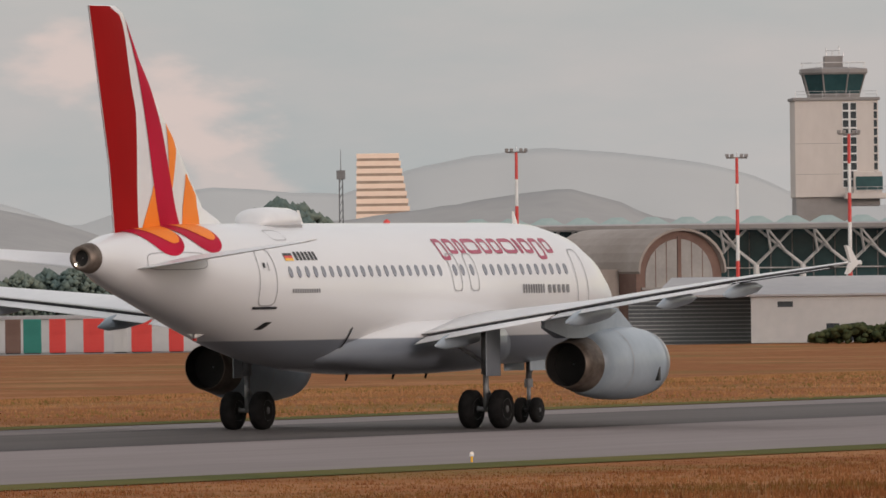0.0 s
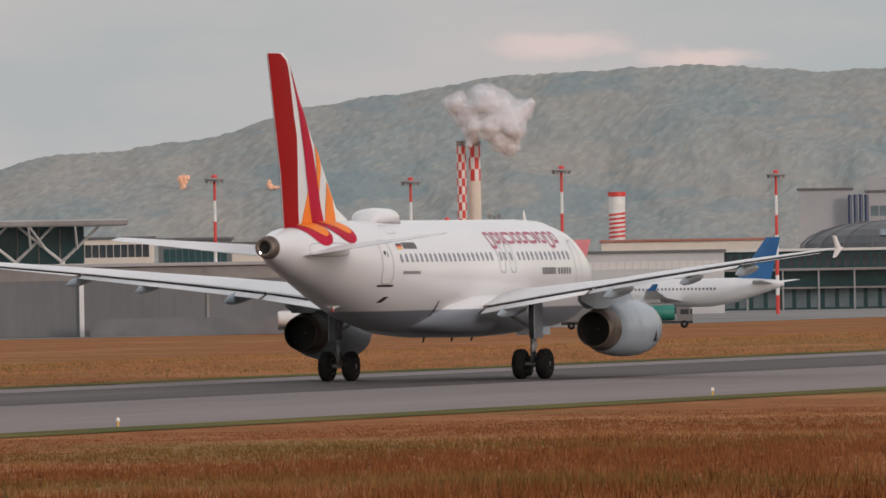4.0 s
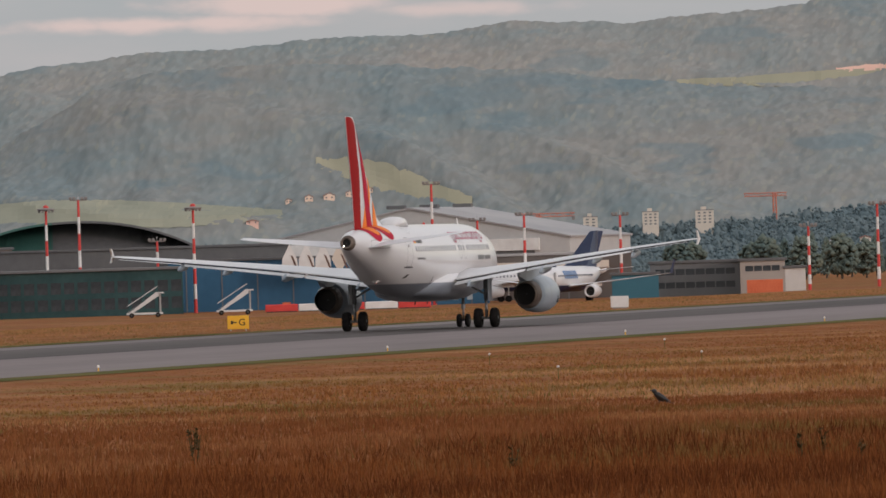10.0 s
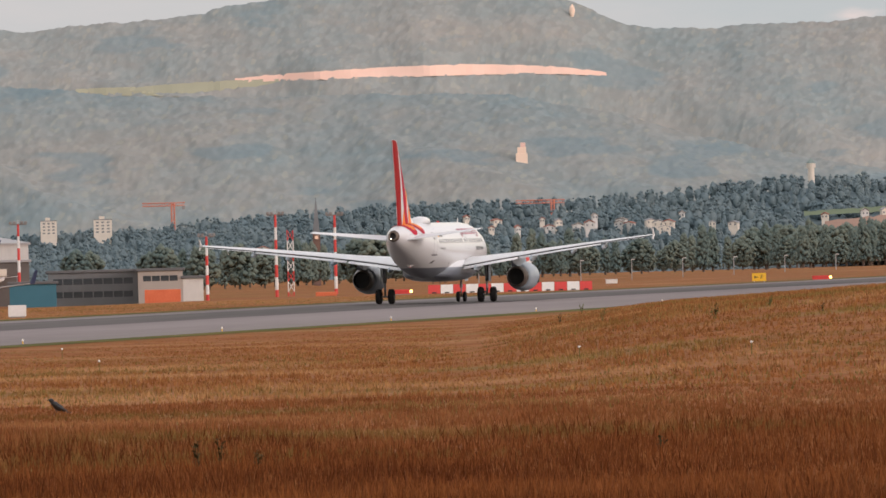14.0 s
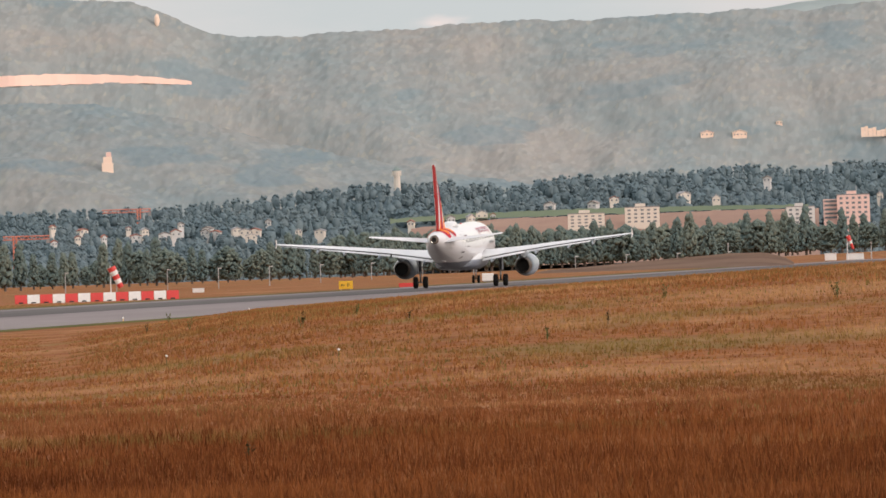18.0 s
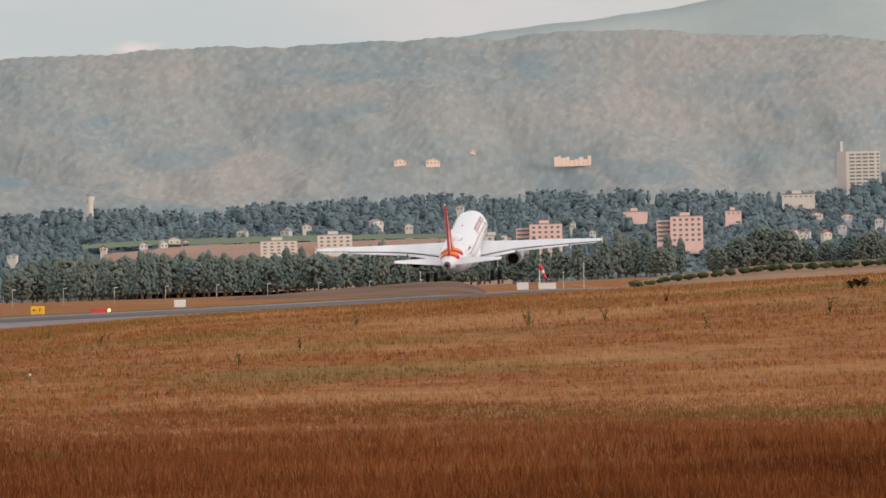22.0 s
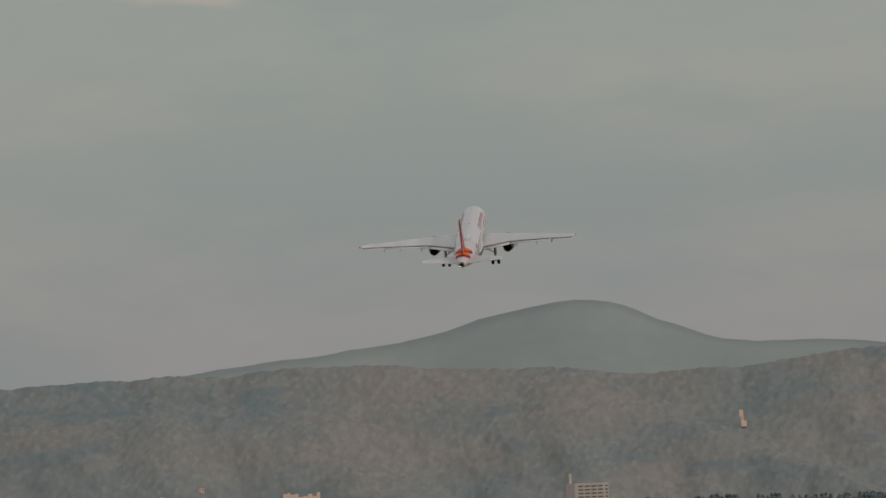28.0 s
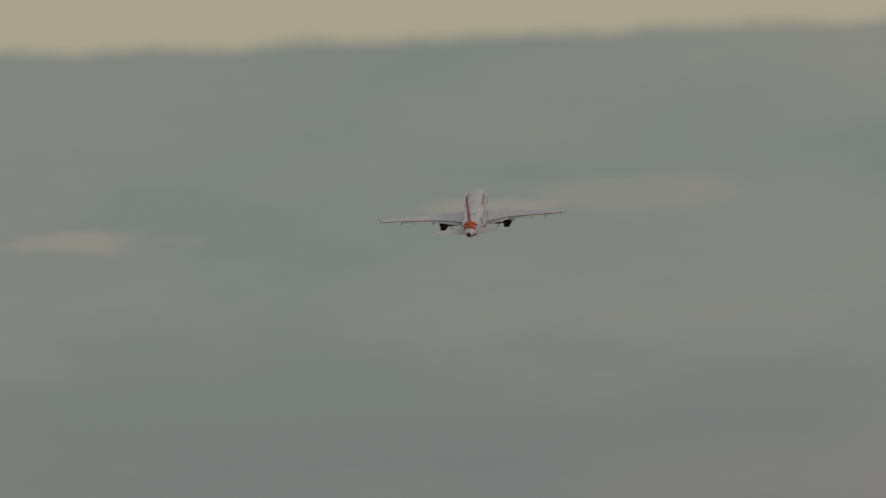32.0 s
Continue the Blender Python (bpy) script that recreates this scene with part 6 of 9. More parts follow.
MASTS = [(-24.99, 0.575, 1600, "cross"), (-23.91, 0.535, 1600, "cross"), (-23.36, 0.645, 1550, "cross"), (-23.11, 0.735, 1550, "ring"), (-20.79, 0.40, 1750, "ring"),
         (-20.41, 0.625, 1600, "ring"), (-19.83, 0.372, 1800, "ring"), (-19.09, 0.416, 1750, "ring"), (-18.04, 0.378, 1800, "ring"), (-17.27, 0.446, 1780, "ring"),
         (-17.06, 0.305, 1850, "ring"), (-16.76, 0.345, 1900, "ring"), (-16.16, 0.435, 1800, "ring"), (-16.13, 0.302, 1860, "cross"), (-15.90, 0.395, 1850, "ring"),
         (-15.60, 0.412, 1850, "ring"), (-15.01, 0.235, 1990, "ring"), (-14.61, 0.25, 1980, "ring"), (-14.45, 0.292, 1960, "cross"), (-13.89, 0.235, 1960, "ring"),
         (-14.07, 0.078, 1990, "cross"), (-12.72, 0.315, 1980, "cross"), (-12.50, 0.13, 2050, "cross"), (-12.27, 0.15, 1990, "cross"), (-11.80, 0.135, 2020, "cross"),
         (-10.88, 0.052, 2000, "cross"), (-10.54, 0.150, 2000, "cross"), (-10.47, 0.073, 2000, "lattice"), (-10.25, 0.141, 2000, "cross")]
for row in MASTS:
    mast(*row)
for b_low, l_low in ((-20.23, 0.27), (-19.42, 0.20)):
    th = site("lamp_post", b_low, 1900, -5.2, "dark steel lamp post with twin lamps", "lamp post")
    top = lift_z(l_low, 1900) + 5.2
    part("post", tube(bmesh.new(), (0, 0, 0), (0, 0, top), 0.3, 0.2, n=8), DARKCONC, th)
    for x in (-0.7, 0.7):
        part("lamp", boxed(x - 0.35, x + 0.35, -0.3, 0.3, top - 0.4, top + 0.3, 0.06), DARKCONC, th)

# --- tall chimneys with steam, and the striped tower far off ---


def build_chimneys():
    reach = 3600
    for b, r in ((-19.578, 1.45), (-19.514, 1.8)):
        top = lift_z(0.545, reach)
        th = site("chimney", b, reach, -5, "tall pale chimney with red and white checks", "chimney")
        split = 14.0 if r < 1.6 else 33.0
        part("shaft", tube(bmesh.new(), (0, 0, 0), (0, 0, split), r * 1.15, r, n=16), CREAM, th)
        rows = 12 if r < 1.6 else 3
        for j in range(rows):
            z0, z1 = split + (top + 5 - split) * j / rows, split + (top + 5 - split) * (j + 1) / rows
            for i in range(8):
                a0, a1 = 2 * math.pi * i / 8, 2 * math.pi * (i + 1) / 8
                am = (a0 + a1) / 2
                bm = bmesh.new()
                bm.faces.new([bm.verts.new((r * math.cos(a), r * math.sin(a), z)) for a, z in ((a0, z0), (am, z0), (a1, z0), (a1, z1), (am, z1), (a0, z1))])
                part("painted_square", bm, RED if (i + j) % 2 else SIGNWHITE, th)
        part("mouth", tube(bmesh.new(), (0, 0, top + 5.0), (0, 0, top + 6.6), r * 1.05, r * 1.05, n=16), DARKCONC, th)
    # one billowing cloud: dense puffs within two thinner veils
    puffs = ((0, 0.005, 0.9), (0.015, 0.03, 1.6), (0.025, 0.07, 2.6), (0.0, 0.12, 3.6), (-0.045, 0.155, 2.6), (0.075, 0.165, 4.2), (0.13, 0.13, 4.3), (0.165, 0.08, 3.6), (0.20, 0.115, 3.0),
             (0.235, 0.14, 1.9), (0.095, 0.075, 3.6), (0.165, 0.0, 2.4), (0.125, 0.02, 2.6), (0.255, 0.155, 1.1), (0.05, 0.19, 2.2), (0.19, 0.05, 2.4))
    for name, grow, material in (("steam_plume", 0.76, STEAM), ("steam_veil", 0.98, THINSTEAM), ("steam_veil", 1.16, THINSTEAM), ("steam_veil", 1.34, THINSTEAM)):
        bm = bmesh.new()
        for k, (db, dl, r) in enumerate(puffs):
            q = polar(-19.54 + db * 1.2, 3590 + 1.5 * math.sin(k * 2.4), lift_z(0.545 + dl * 1.3, 3600))
            made = bmesh.ops.create_icosphere(bm, subdivisions=3, radius=1.0)["verts"]
            for v in made:
                n = v.co.copy()
                bulge = noise.fractal(n * 1.6 + Vector((k * 7.3 + grow * 3, 0, 0)), 0.9, 2.1, 4)
                v.co = q + n * r * grow * (1.08 + 0.34 * bulge)
        ob = obj(name, bm, material, smooth=True)
        blend = ob.modifiers.new("blend", "REMESH")
        blend.mode, blend.voxel_size, blend.use_smooth_shade = "VOXEL", 0.35, True
        tagged(ob, "white steam drifting from a chimney" if name == "steam_plume" else "thin edge of the drifting steam", "steam", kind="stuff")


build_chimneys()


TANBAND = mat("tan_window_band", (0.30, 0.22, 0.165), (0.40, 0.30, 0.23), rough=0.6, scale=0.2)


def build_far_tower():
    reach = 4350
    th = site("tower_block", -25.63, reach, -5, "stepped white and peach tower with banded storeys", "tower block")
    top = lift_z(0.578, reach) + 5
    left = -reach * radians(0.155)
    n = 19
    for i in range(n):
        z0, z1 = top * i / n, top * (i + 1) / n
        c = i / n
        right = reach * radians(0.185 - 0.125 * c ** 1.1)
        part("storey", boxed(left + 1.0 * c, right, 0, 18 - 6 * c, z0 + (z1 - z0) * 0.36, z1, 0.03), PEACH, th)
        part("window_band", boxed(left + 1.0 * c + 0.15, right - 0.2, 0.25, 17 - 6 * c, z0, z0 + (z1 - z0) * 0.36), TANBAND, th)
    th = site("antenna_mast", -25.85, 4000, -5, "thin grey lattice antenna mast", "antenna")
    top = lift_z(0.60, 4000) + 5
    bm = bmesh.new()
    for x in (-0.7, 0.7):
        tube(bm, (x, 0, 0), (x * 0.8, 0, top * 0.82), 0.25, 0.2, n=4)
    for i in range(16):
        z = top * 0.82 * i / 16
        tube(bm, (-0.7, 0, z), (0.7, 0, z + top * 0.05), 0.14, n=4)
    tube(bm, (0, 0, top * 0.8), (0, 0, top), 0.2, 0.08, n=5)
    part("lattice", bm, SHADEDBOX, th)
    part("platform", boxed(-1.5, 1.5, -1, 1, top * 0.8, top * 0.86), SHADEDBOX, th)


build_far_tower()


OFFICEGREY = mat("dull_grey_concrete", (0.33, 0.325, 0.335), (0.40, 0.39, 0.40), rough=0.8, scale=0.07, fine=0.8)


def office(name, b0, b1, high, reach, depth, label, rows, wall=PALECLAD, glass=BLUEGLASS, low=-5.2, yaw=0.0, storeys=()):
    th, w, hgt = hall(name, b0, b1, low, high, reach, depth, wall, label, "building", yaw, ROOFDARK)
    for z0, z1, n in rows:
        pw = (w - 1.6) / n
        panes(th, span(-w / 2 + 0.8, w / 2 - 0.8, n), [(z0 + z1) / 2 - low], pw * 0.9, z1 - z0, glass)
    return th, w, hgt


def build_middle_buildings():
    r = 2350
    office("office_block", -17.93, -17.67, lift_z(0.30, r), r, 14, "grey concrete office wing with round vents", [], OFFICEGREY)
    th, w, h = office("office_block", -17.60, -16.60, lift_z(0.285, r + 10), r + 10, 16, "long grey office block with bands of windows",
                      [(lift_z(0.17, r), lift_z(0.22, r), 22), (lift_z(0.075, r), lift_z(0.12, r), 22), (lift_z(-0.01, r), lift_z(0.03, r), 22)], OFFICEGREY)
    part("roof_house", boxed(-w / 2, -w / 2 + 15, 2, 12, h + 0.45, h + 3.2, 0.05), OFFICEGREY, th)
    part("shade_rail", boxed(-w / 2 + 16, w / 2 - 0.5, -0.6, 0.2, h + 0.5, h + 1.1), BROWNWALL, th)
    th, w, h = office("office_block", -16.60, -16.46, lift_z(0.262, r - 10), r - 10, 18, "pale grey end block of the offices", [], OFFICEGREY)
    th = site("pipe_stack", -17.64, r - 3, -5.2, "blue-grey bundle of ventilation pipes", "pipes")
    for x in (-1.6, -0.5, 0.6, 1.7):
        part("pipe", tube(bmesh.new(), (x, 0, 0), (x, 0, lift_z(0.28, r) + 5), 0.42, n=8), NAVY, th)
    # glazed dome
    r = 2000
    th = site("glass_dome", -17.50, r, 4.6, "low dark glass dome with ribs", "dome")
    n, rad, hgt = 18, r * radians(0.43), 5.0
    prof = [(hgt * math.sin(a), rad * math.cos(a)) for a in [math.pi / 2 * i / 6 for i in range(7)]]
    part("glass", lathe(bmesh.new(), [(z, max(q, 0.05)) for z, q in prof], axis="Z", n=n, cap_end=True), mat("dark_slate_sheet", (0.05, 0.055, 0.062), (0.085, 0.09, 0.098), rough=0.5, scale=0.2, fine=1.0), th)
    for k in range(-2, 7):
        bm = bmesh.new()
        a0, a1 = -1.32 + 0.175 * k, -1.17 + 0.175 * k
        low, high = (1, 5) if k > 2 else (2, 3)
        rows = [[bm.verts.new((prof[j][1] * 1.012 * math.cos(a), prof[j][1] * 1.012 * math.sin(a), prof[j][0] + 0.03)) for a in (a0, a1)] for j in range(low, high + 1)]
        for p, q in zip(rows, rows[1:]):
            bm.faces.new((p[0], p[1], q[1], q[0]))
        part("roof_window", bm, BLUEGLASS, th, "pale glazed strip in the dome")
    for i in range(n):
        a = 2 * math.pi * i / n
        bm = bmesh.new()
        for (z0, q0), (z1, q1) in zip(prof, prof[1:]):
            tube(bm, (q0 * 1.01 * math.cos(a), q0 * 1.01 * math.sin(a), z0), (q1 * 1.01 * math.cos(a), q1 * 1.01 * math.sin(a), z1 + 0.05), 0.08, n=4)
        part("rib", bm, ROOFDARK, th)
    # terminal front with canopies
    r = 1930
    th, w, h = hall("pier_building", -18.45, -16.35, -5.2, 4.6, r, 60, TEALGLASS, "dark teal glazed pier with thin canopies", "terminal", roof=OFFWHITE, rim=1.2)
    part("canopy", boxed(-w / 2 - 1, w / 2 + 1, -4, 0, 6.6, 7.0), DARKCONC, th)
    part("canopy", boxed(-w / 2 - 1, w / 2 - 8, -3, 0, 3.6, 3.9), DARKCONC, th)
    panes(th, span(-w / 2, w / 2, 46), [8.3], 1.1, 2.0, DARKGLASS)
    panes(th, span(-w / 2, w / 2, 30), [2.0], 1.7, 3.0, BLUEGLASS)
    for x in span(-w / 2, w / 2, 12):
        part("column", tube(bmesh.new(), (x, -3.6, 0), (x, -3.6, 6.6), 0.16, n=6), STEEL, th)
    hall("pier_roof_house", -18.9, -18.1, 4.6, lift_z(0.06, r + 90), r + 90, 20, CREAM, "low pink-beige roof storey", "building", roof=TILES)
    # arched boarding stairs
    for b, hood in ((-16.92, DARKGLASS), (-16.69, PALECLAD)):
        th = site("boarding_stairs", b, 1850, -5.0, "arched boarding stair with a dark ribbed glass hood" if hood is DARKGLASS else "white arched boarding stair with a ribbed hood", "stairs")
        line = [Vector(c) for c in ((-2.5, 0, 0.9), (-1.85, 0, 2.0), (-1.2, 0, 3.1), (-0.55, 0, 4.15), (0.1, 0, 5.0), (0.8, 0, 5.5), (1.6, 0, 5.55), (2.3, 0, 5.25))]

        def hoop(i, r):
            ahead = (line[min(i + 1, 7)] - line[max(i - 1, 0)]).normalized()
            over = Vector((-ahead.z, 0, ahead.x))
            return [line[i] + over * r * math.cos(2 * math.pi * k / 14) + Vector((0, r * math.sin(2 * math.pi * k / 14), 0)) for k in range(14)]

        part("hood", rings(bmesh.new(), [hoop(i, 0.86) for i in range(8)]), hood, th)
        for i in range(8):
            ring = hoop(i, 0.9)
            bm = bmesh.new()
            for k in range(14):
                tube(bm, ring[k], ring[(k + 1) % 14], 0.07, n=4)
            part("hood_rib", bm, DARKCONC, th)
        part("leg", boxed(2.0, 2.5, -0.5, 0.5, 0, 4.9, 0.08), PALECLAD, th)
        part("base", boxed(-3.6, 0.6, -1.2, 1.2, 0.3, 1.1, 0.1), DARKCONC, th)
        for x in (-3.6, 0.0):
            wheel_of(th, x, -1.0, 0.4)
    # red-white helter tower
    th = site("radar_tower", -18.82, 2250, -5.2, "round white tower with spiralling red stripes on its head", "tower")
    part("stem", tube(bmesh.new(), (0, 0, 0), (0, 0, 12.2), 1.25, 1.15, n=18), OFFWHITE, th)
    top = lift_z(0.285, 2250) + 5.2
    part("head", tube(bmesh.new(), (0, 0, 12.2), (0, 0, top), 1.5, 1.6, n=18), SIGNWHITE, th)
    for k in range(6):
        bm = bmesh.new()
        prev = None
        for i in range(13):
            a = math.pi * 2 * i / 12
            z = 12.4 + (k + i / 12) * 0.85
            pts = [bm.verts.new((1.64 * math.cos(a), 1.64 * math.sin(a), z)), bm.verts.new((1.64 * math.cos(a), 1.64 * math.sin(a), z + 0.42))]
            if prev:
                bm.faces.new((prev[0], pts[0], pts[1], prev[1]))
            prev = pts
        part("stripe", bm, RED, th)
    part("crown", lathe(bmesh.new(), [(top, 1.6), (top + 0.1, 1.75), (top + 0.9, 1.75)], axis="Z", n=18, cap_start=True, cap_end=True), RED, th)
    # white and brown blocks behind the parked jet
    r = 2080
    office("white_block", -16.47, -15.99, lift_z(0.062, r), r, 14, "cream flat-roofed building on the apron", [(lift_z(-0.035, r), lift_z(0.0, r), 9)], CREAM, DARKGLASS)
    office("white_block", -15.82, -15.40, lift_z(0.075, r), r, 14, "white building with dark window band", [(lift_z(-0.03, r), lift_z(0.03, r), 5)], OFFWHITE, DARKGLASS)
    office("brown_block", -15.40, -14.78, lift_z(0.06, r + 10), r + 10, 14, "brown flat-roofed building with small windows", [(lift_z(-0.02, r), lift_z(0.025, r), 3)], mat("brown_grey_wall", (0.20, 0.16, 0.15), (0.26, 0.21, 0.19), rough=0.8, scale=0.1), BLUEGLASS)
    th, w, h = hall("gate_row", -16.42, -15.30, -5.2, lift_z(-0.045, r - 25), r - 25, 14, GREYCLAD, "dark low row of gate rooms before the blocks", "building", roof=ROOFDARK)
    panes(th, span(-w / 2, w / 2, 22), [2.0, 5.2], 1.3, 1.8, DARKGLASS)
    for x in span(-w / 2, w / 2, 7):
        part("roof_unit", boxed(x - 1.6, x + 1.0, 3, 6, h + 0.45, h + 1.6, 0.05), PALECLAD, th)
    th = site("flue_pair", -15.40, r, 7, "two pale flues on a roof", "flue")
    for x in (-0.9, 1.0):
        part("flue", tube(bmesh.new(), (x, 0, 0), (x, 0, 2.6), 0.3, n=8), STEEL_W, th)
    r = 1950
    th, w, h = hall("gate_building", -15.26, -13.95, -5.2, lift_z(-0.06, r), r, 30, TEALGLASS, "dark green glazed gate building", "terminal", roof=GREYCLAD, rim=0.8)
    panes(th, span(-w / 2, w / 2, 20), [2.2, 5.0], 1.7, 1.9, DARKGLASS)
    for x in (-w / 2 + 2, -w / 2 + 6, -w / 2 + 13):
        part("support", tube(bmesh.new(), (x, -6, 0), (x, -6, 5.4), 0.25, n=6), STEEL, th)
    part("boarding_bridge", boxed(-w / 2 - 2, -w / 2 + 14, -8, -5, 4.2, 7.0, 0.1), GREYCLAD, th, "grey boarding bridge")
    part("bridge_stair", rings(bmesh.new(), [[(-w / 2 + 8, y, 0.2), (-w / 2 + 9, y, 0.2), (-w / 2 + 13, y, 4.4), (-w / 2 + 12, y, 4.4)] for y in (-9.2, -8.2)]), STEEL, th)
    # curved green and dark roof
    r = 2550
    th = site("vault_hall", -14.42, r, -5.2, "hall with wide curved green and dark grey roof", "hall")
    w = r * radians(1.24)
    for x0, x1, m_roof in ((-0.5, -0.13, GREENROOF), (-0.13, 0.5, ROOFDARK)):
        loops = []
        pts = [x0 + (x1 - x0) * i / 12 for i in range(13)]
        for y in (0, 30):
            up = [(x * w, y, lift_z(0.19, r) + 5.2 - 6.8 * (abs(2 * x + 0.08) ** 2.2)) for x in pts]
            loops.append(up + [(a, b, c - 0.5) for a, b, c in up[::-1]])
        part("roof", rings(bmesh.new(), loops), m_roof, th)
    part("wall", boxed(-w / 2 + 0.5, w / 2 - 0.5, 0.5, 29, 0, lift_z(0.04, r) + 5.2), GREYCLAD, th)
    for x0, x1, m_end in ((-0.47, -0.13, GREENROOF), (-0.13, 0.47, ROOFDARK)):
        bm = bmesh.new()
        low, tall = [], []
        for i in range(13):
            x = x0 + (x1 - x0) * i / 12
            low.append(bm.verts.new((x * w, 1.0, lift_z(0.03, r) + 5.2)))
            tall.append(bm.verts.new((x * w, 12.0, max(lift_z(0.035, r) + 5.2, lift_z(0.19, r) + 4.9 - 6.8 * (abs(2 * x + 0.08) ** 2.2)))))
        for i in range(12):
            bm.faces.new((low[i], low[i + 1], tall[i + 1], tall[i]))
        part("roof_slope", bm, m_end, th)
    # flat dark hall, blue hall and zigzag front
    r = 2020
    th, w, h = hall("flat_hall", -14.95, -13.42, -5.2, lift_z(0.04, r), r, 40, ROOFDARK, "dark flat-fronted hall on the apron", "hall", roof=ROOFDARK)
    part("pale_band", boxed(-w / 2, w / 2, -0.2, 0.02, 7.0, 7.4), OFFWHITE, th)
    th, w, h = hall("blue_hall", -14.02, -12.45, -5.2, lift_z(-0.03, r - 30), r - 30, 30, BLUEWALL, "deep blue metal-clad hangar hall", "hangar", roof=ROOFDARK)
    for x in span(-w / 2, w / 2, 9):
        part("post", boxed(x - 0.1, x + 0.1, -0.12, 0.02, 0, h - 0.1), GREYCLAD, th)
    part("low_canopy", boxed(8, w / 2 + 10, -4, 0, 6.2, 6.6), OFFWHITE, th)
    part("brick_panel", boxed(-8.0, -6.6, -0.1, 0.02, 0, 1.4), ORANGEBOX, th)
    th = site("zigzag_front", -13.26, r - 36, 0.3, "white zigzag folded facade panels", "facade")
    w = 2020 * radians(0.40)
    step = w / 5
    for i in range(5):
        x = -w / 2 + i * step
        loops = [[(x, y, 0.1 if i < 3 else 2.4), (x + step, y, 0.0 if i < 3 else 2.2), (x + step * 0.95, y, 3.2), (x + step / 2, y, 5.8), (x + step * 0.04, y, 3.2)] for y in (-0.4, 0.3)]
        if i >= 3:
            loops = [[(x + step / 2, y, 0.4), (x + step, y, 3.0), (x + step / 2, y, 5.7), (x, y, 3.0)] for y in (-0.4, 0.3)]
        part("panel", rings(bmesh.new(), loops), SIGNWHITE if i != 3 else CREAM, th)
        # thin brown slip coloured as the shadow beside the fold
        part("fold_shadow", rings(bmesh.new(), [[(x + step * 0.55, y, 3.9), (x + step * 0.70, y, 3.6), (x + step * 1.0, y, 1.4), (x + step * 0.86, y, 1.5)] for y in (-0.44, -0.40)]), BROWNWALL, th)
    # great grey hangar
    r = 2250
    th = site("great_hangar", -12.83, r, -5.2, "large pale grey hangar with wide gabled roof", "hangar", yaw=-16)
    w, depth = r * radians(1.62), 45
    eave, ridge = lift_z(0.045, r) + 5.2, lift_z(0.205, r) + 5.2
    part("wall", gable_wall(w, depth, eave, ridge), PALECLAD, th)
    part("roof", gable(w, depth, eave, ridge), ROOFGREY, th, "grey sheet roof")
    part("door_band", boxed(-w / 2 + 2, w / 2 - 6, -0.5, 0.05, eave - 2.6, eave - 0.3), SIGNWHITE, th, "white band over the hangar doors")
    part("door_opening", boxed(-w / 2 + 3, w / 2 - 7, -0.2, 0.05, 0, eave - 2.62), ROOFDARK, th, "dark hangar doors")
    for x in span(-w / 2 + 3, w / 2 - 7, 8):
        part("door_joint", boxed(x - 0.15, x + 0.15, -0.28, -0.2, 0, eave - 2.62), GREYCLAD, th)
    for x in span(-10, 10, 3):
        part("ridge_vent", boxed(x - 1.8, x + 1.8, depth * 0.3, depth * 0.3 + 1.5, ridge - 0.2, ridge + 0.5), ROOFDARK, th)
    th, w, h = hall("hangar_annex", -12.62, -11.75, -5.2, lift_z(-0.05, 2060), 2060, 20, mat("dark_brown_clad", (0.10, 0.085, 0.08), (0.15, 0.13, 0.12), rough=0.8, scale=0.1), "dark brown hangar annex with cream canopy", "hangar", roof=ROOFGREY)
    part("canopy", boxed(-w / 2, w / 2 - 4, -4, 0, 5.4, 6.8), CREAM, th)
    for x in span(-w / 2, w / 2, 7):
        part("post", boxed(x - 0.12, x + 0.12, -3.6, -3.3, 0, 5.4), GREYCLAD, th)
    # small buildings at the apron's end
    office("service_building", -11.66, -11.22, lift_z(-0.11, 1960), 1960, 12, "grey service building with dark window bands", [(-3.4, -2.4, 8), (-1.2, -0.2, 8)], GREYCLAD, DARKGLASS)
    office("service_building", -11.22, -11.00, lift_z(-0.11, 1950), 1950, 12, "beige service building with dark upper window band", [(-0.9, 0.0, 4)], mat("beige_wall", (0.34, 0.30, 0.27), (0.42, 0.37, 0.33), rough=0.8, scale=0.1), DARKGLASS)
    hall("blue_shed", -11.85, -11.62, -5.2, lift_z(-0.16, 1955), 1955, 10, mat("teal_blue_clad", (0.03, 0.13, 0.18), (0.05, 0.17, 0.23), rough=0.6, scale=0.1), "small teal-blue shed on the apron", "shed", roof=ROOFDARK)
    hall("white_shed", -11.0, -10.9, -5.2, -0.6, 1950, 8, OFFWHITE, "small white shed on the apron", "shed")


build_middle_buildings()


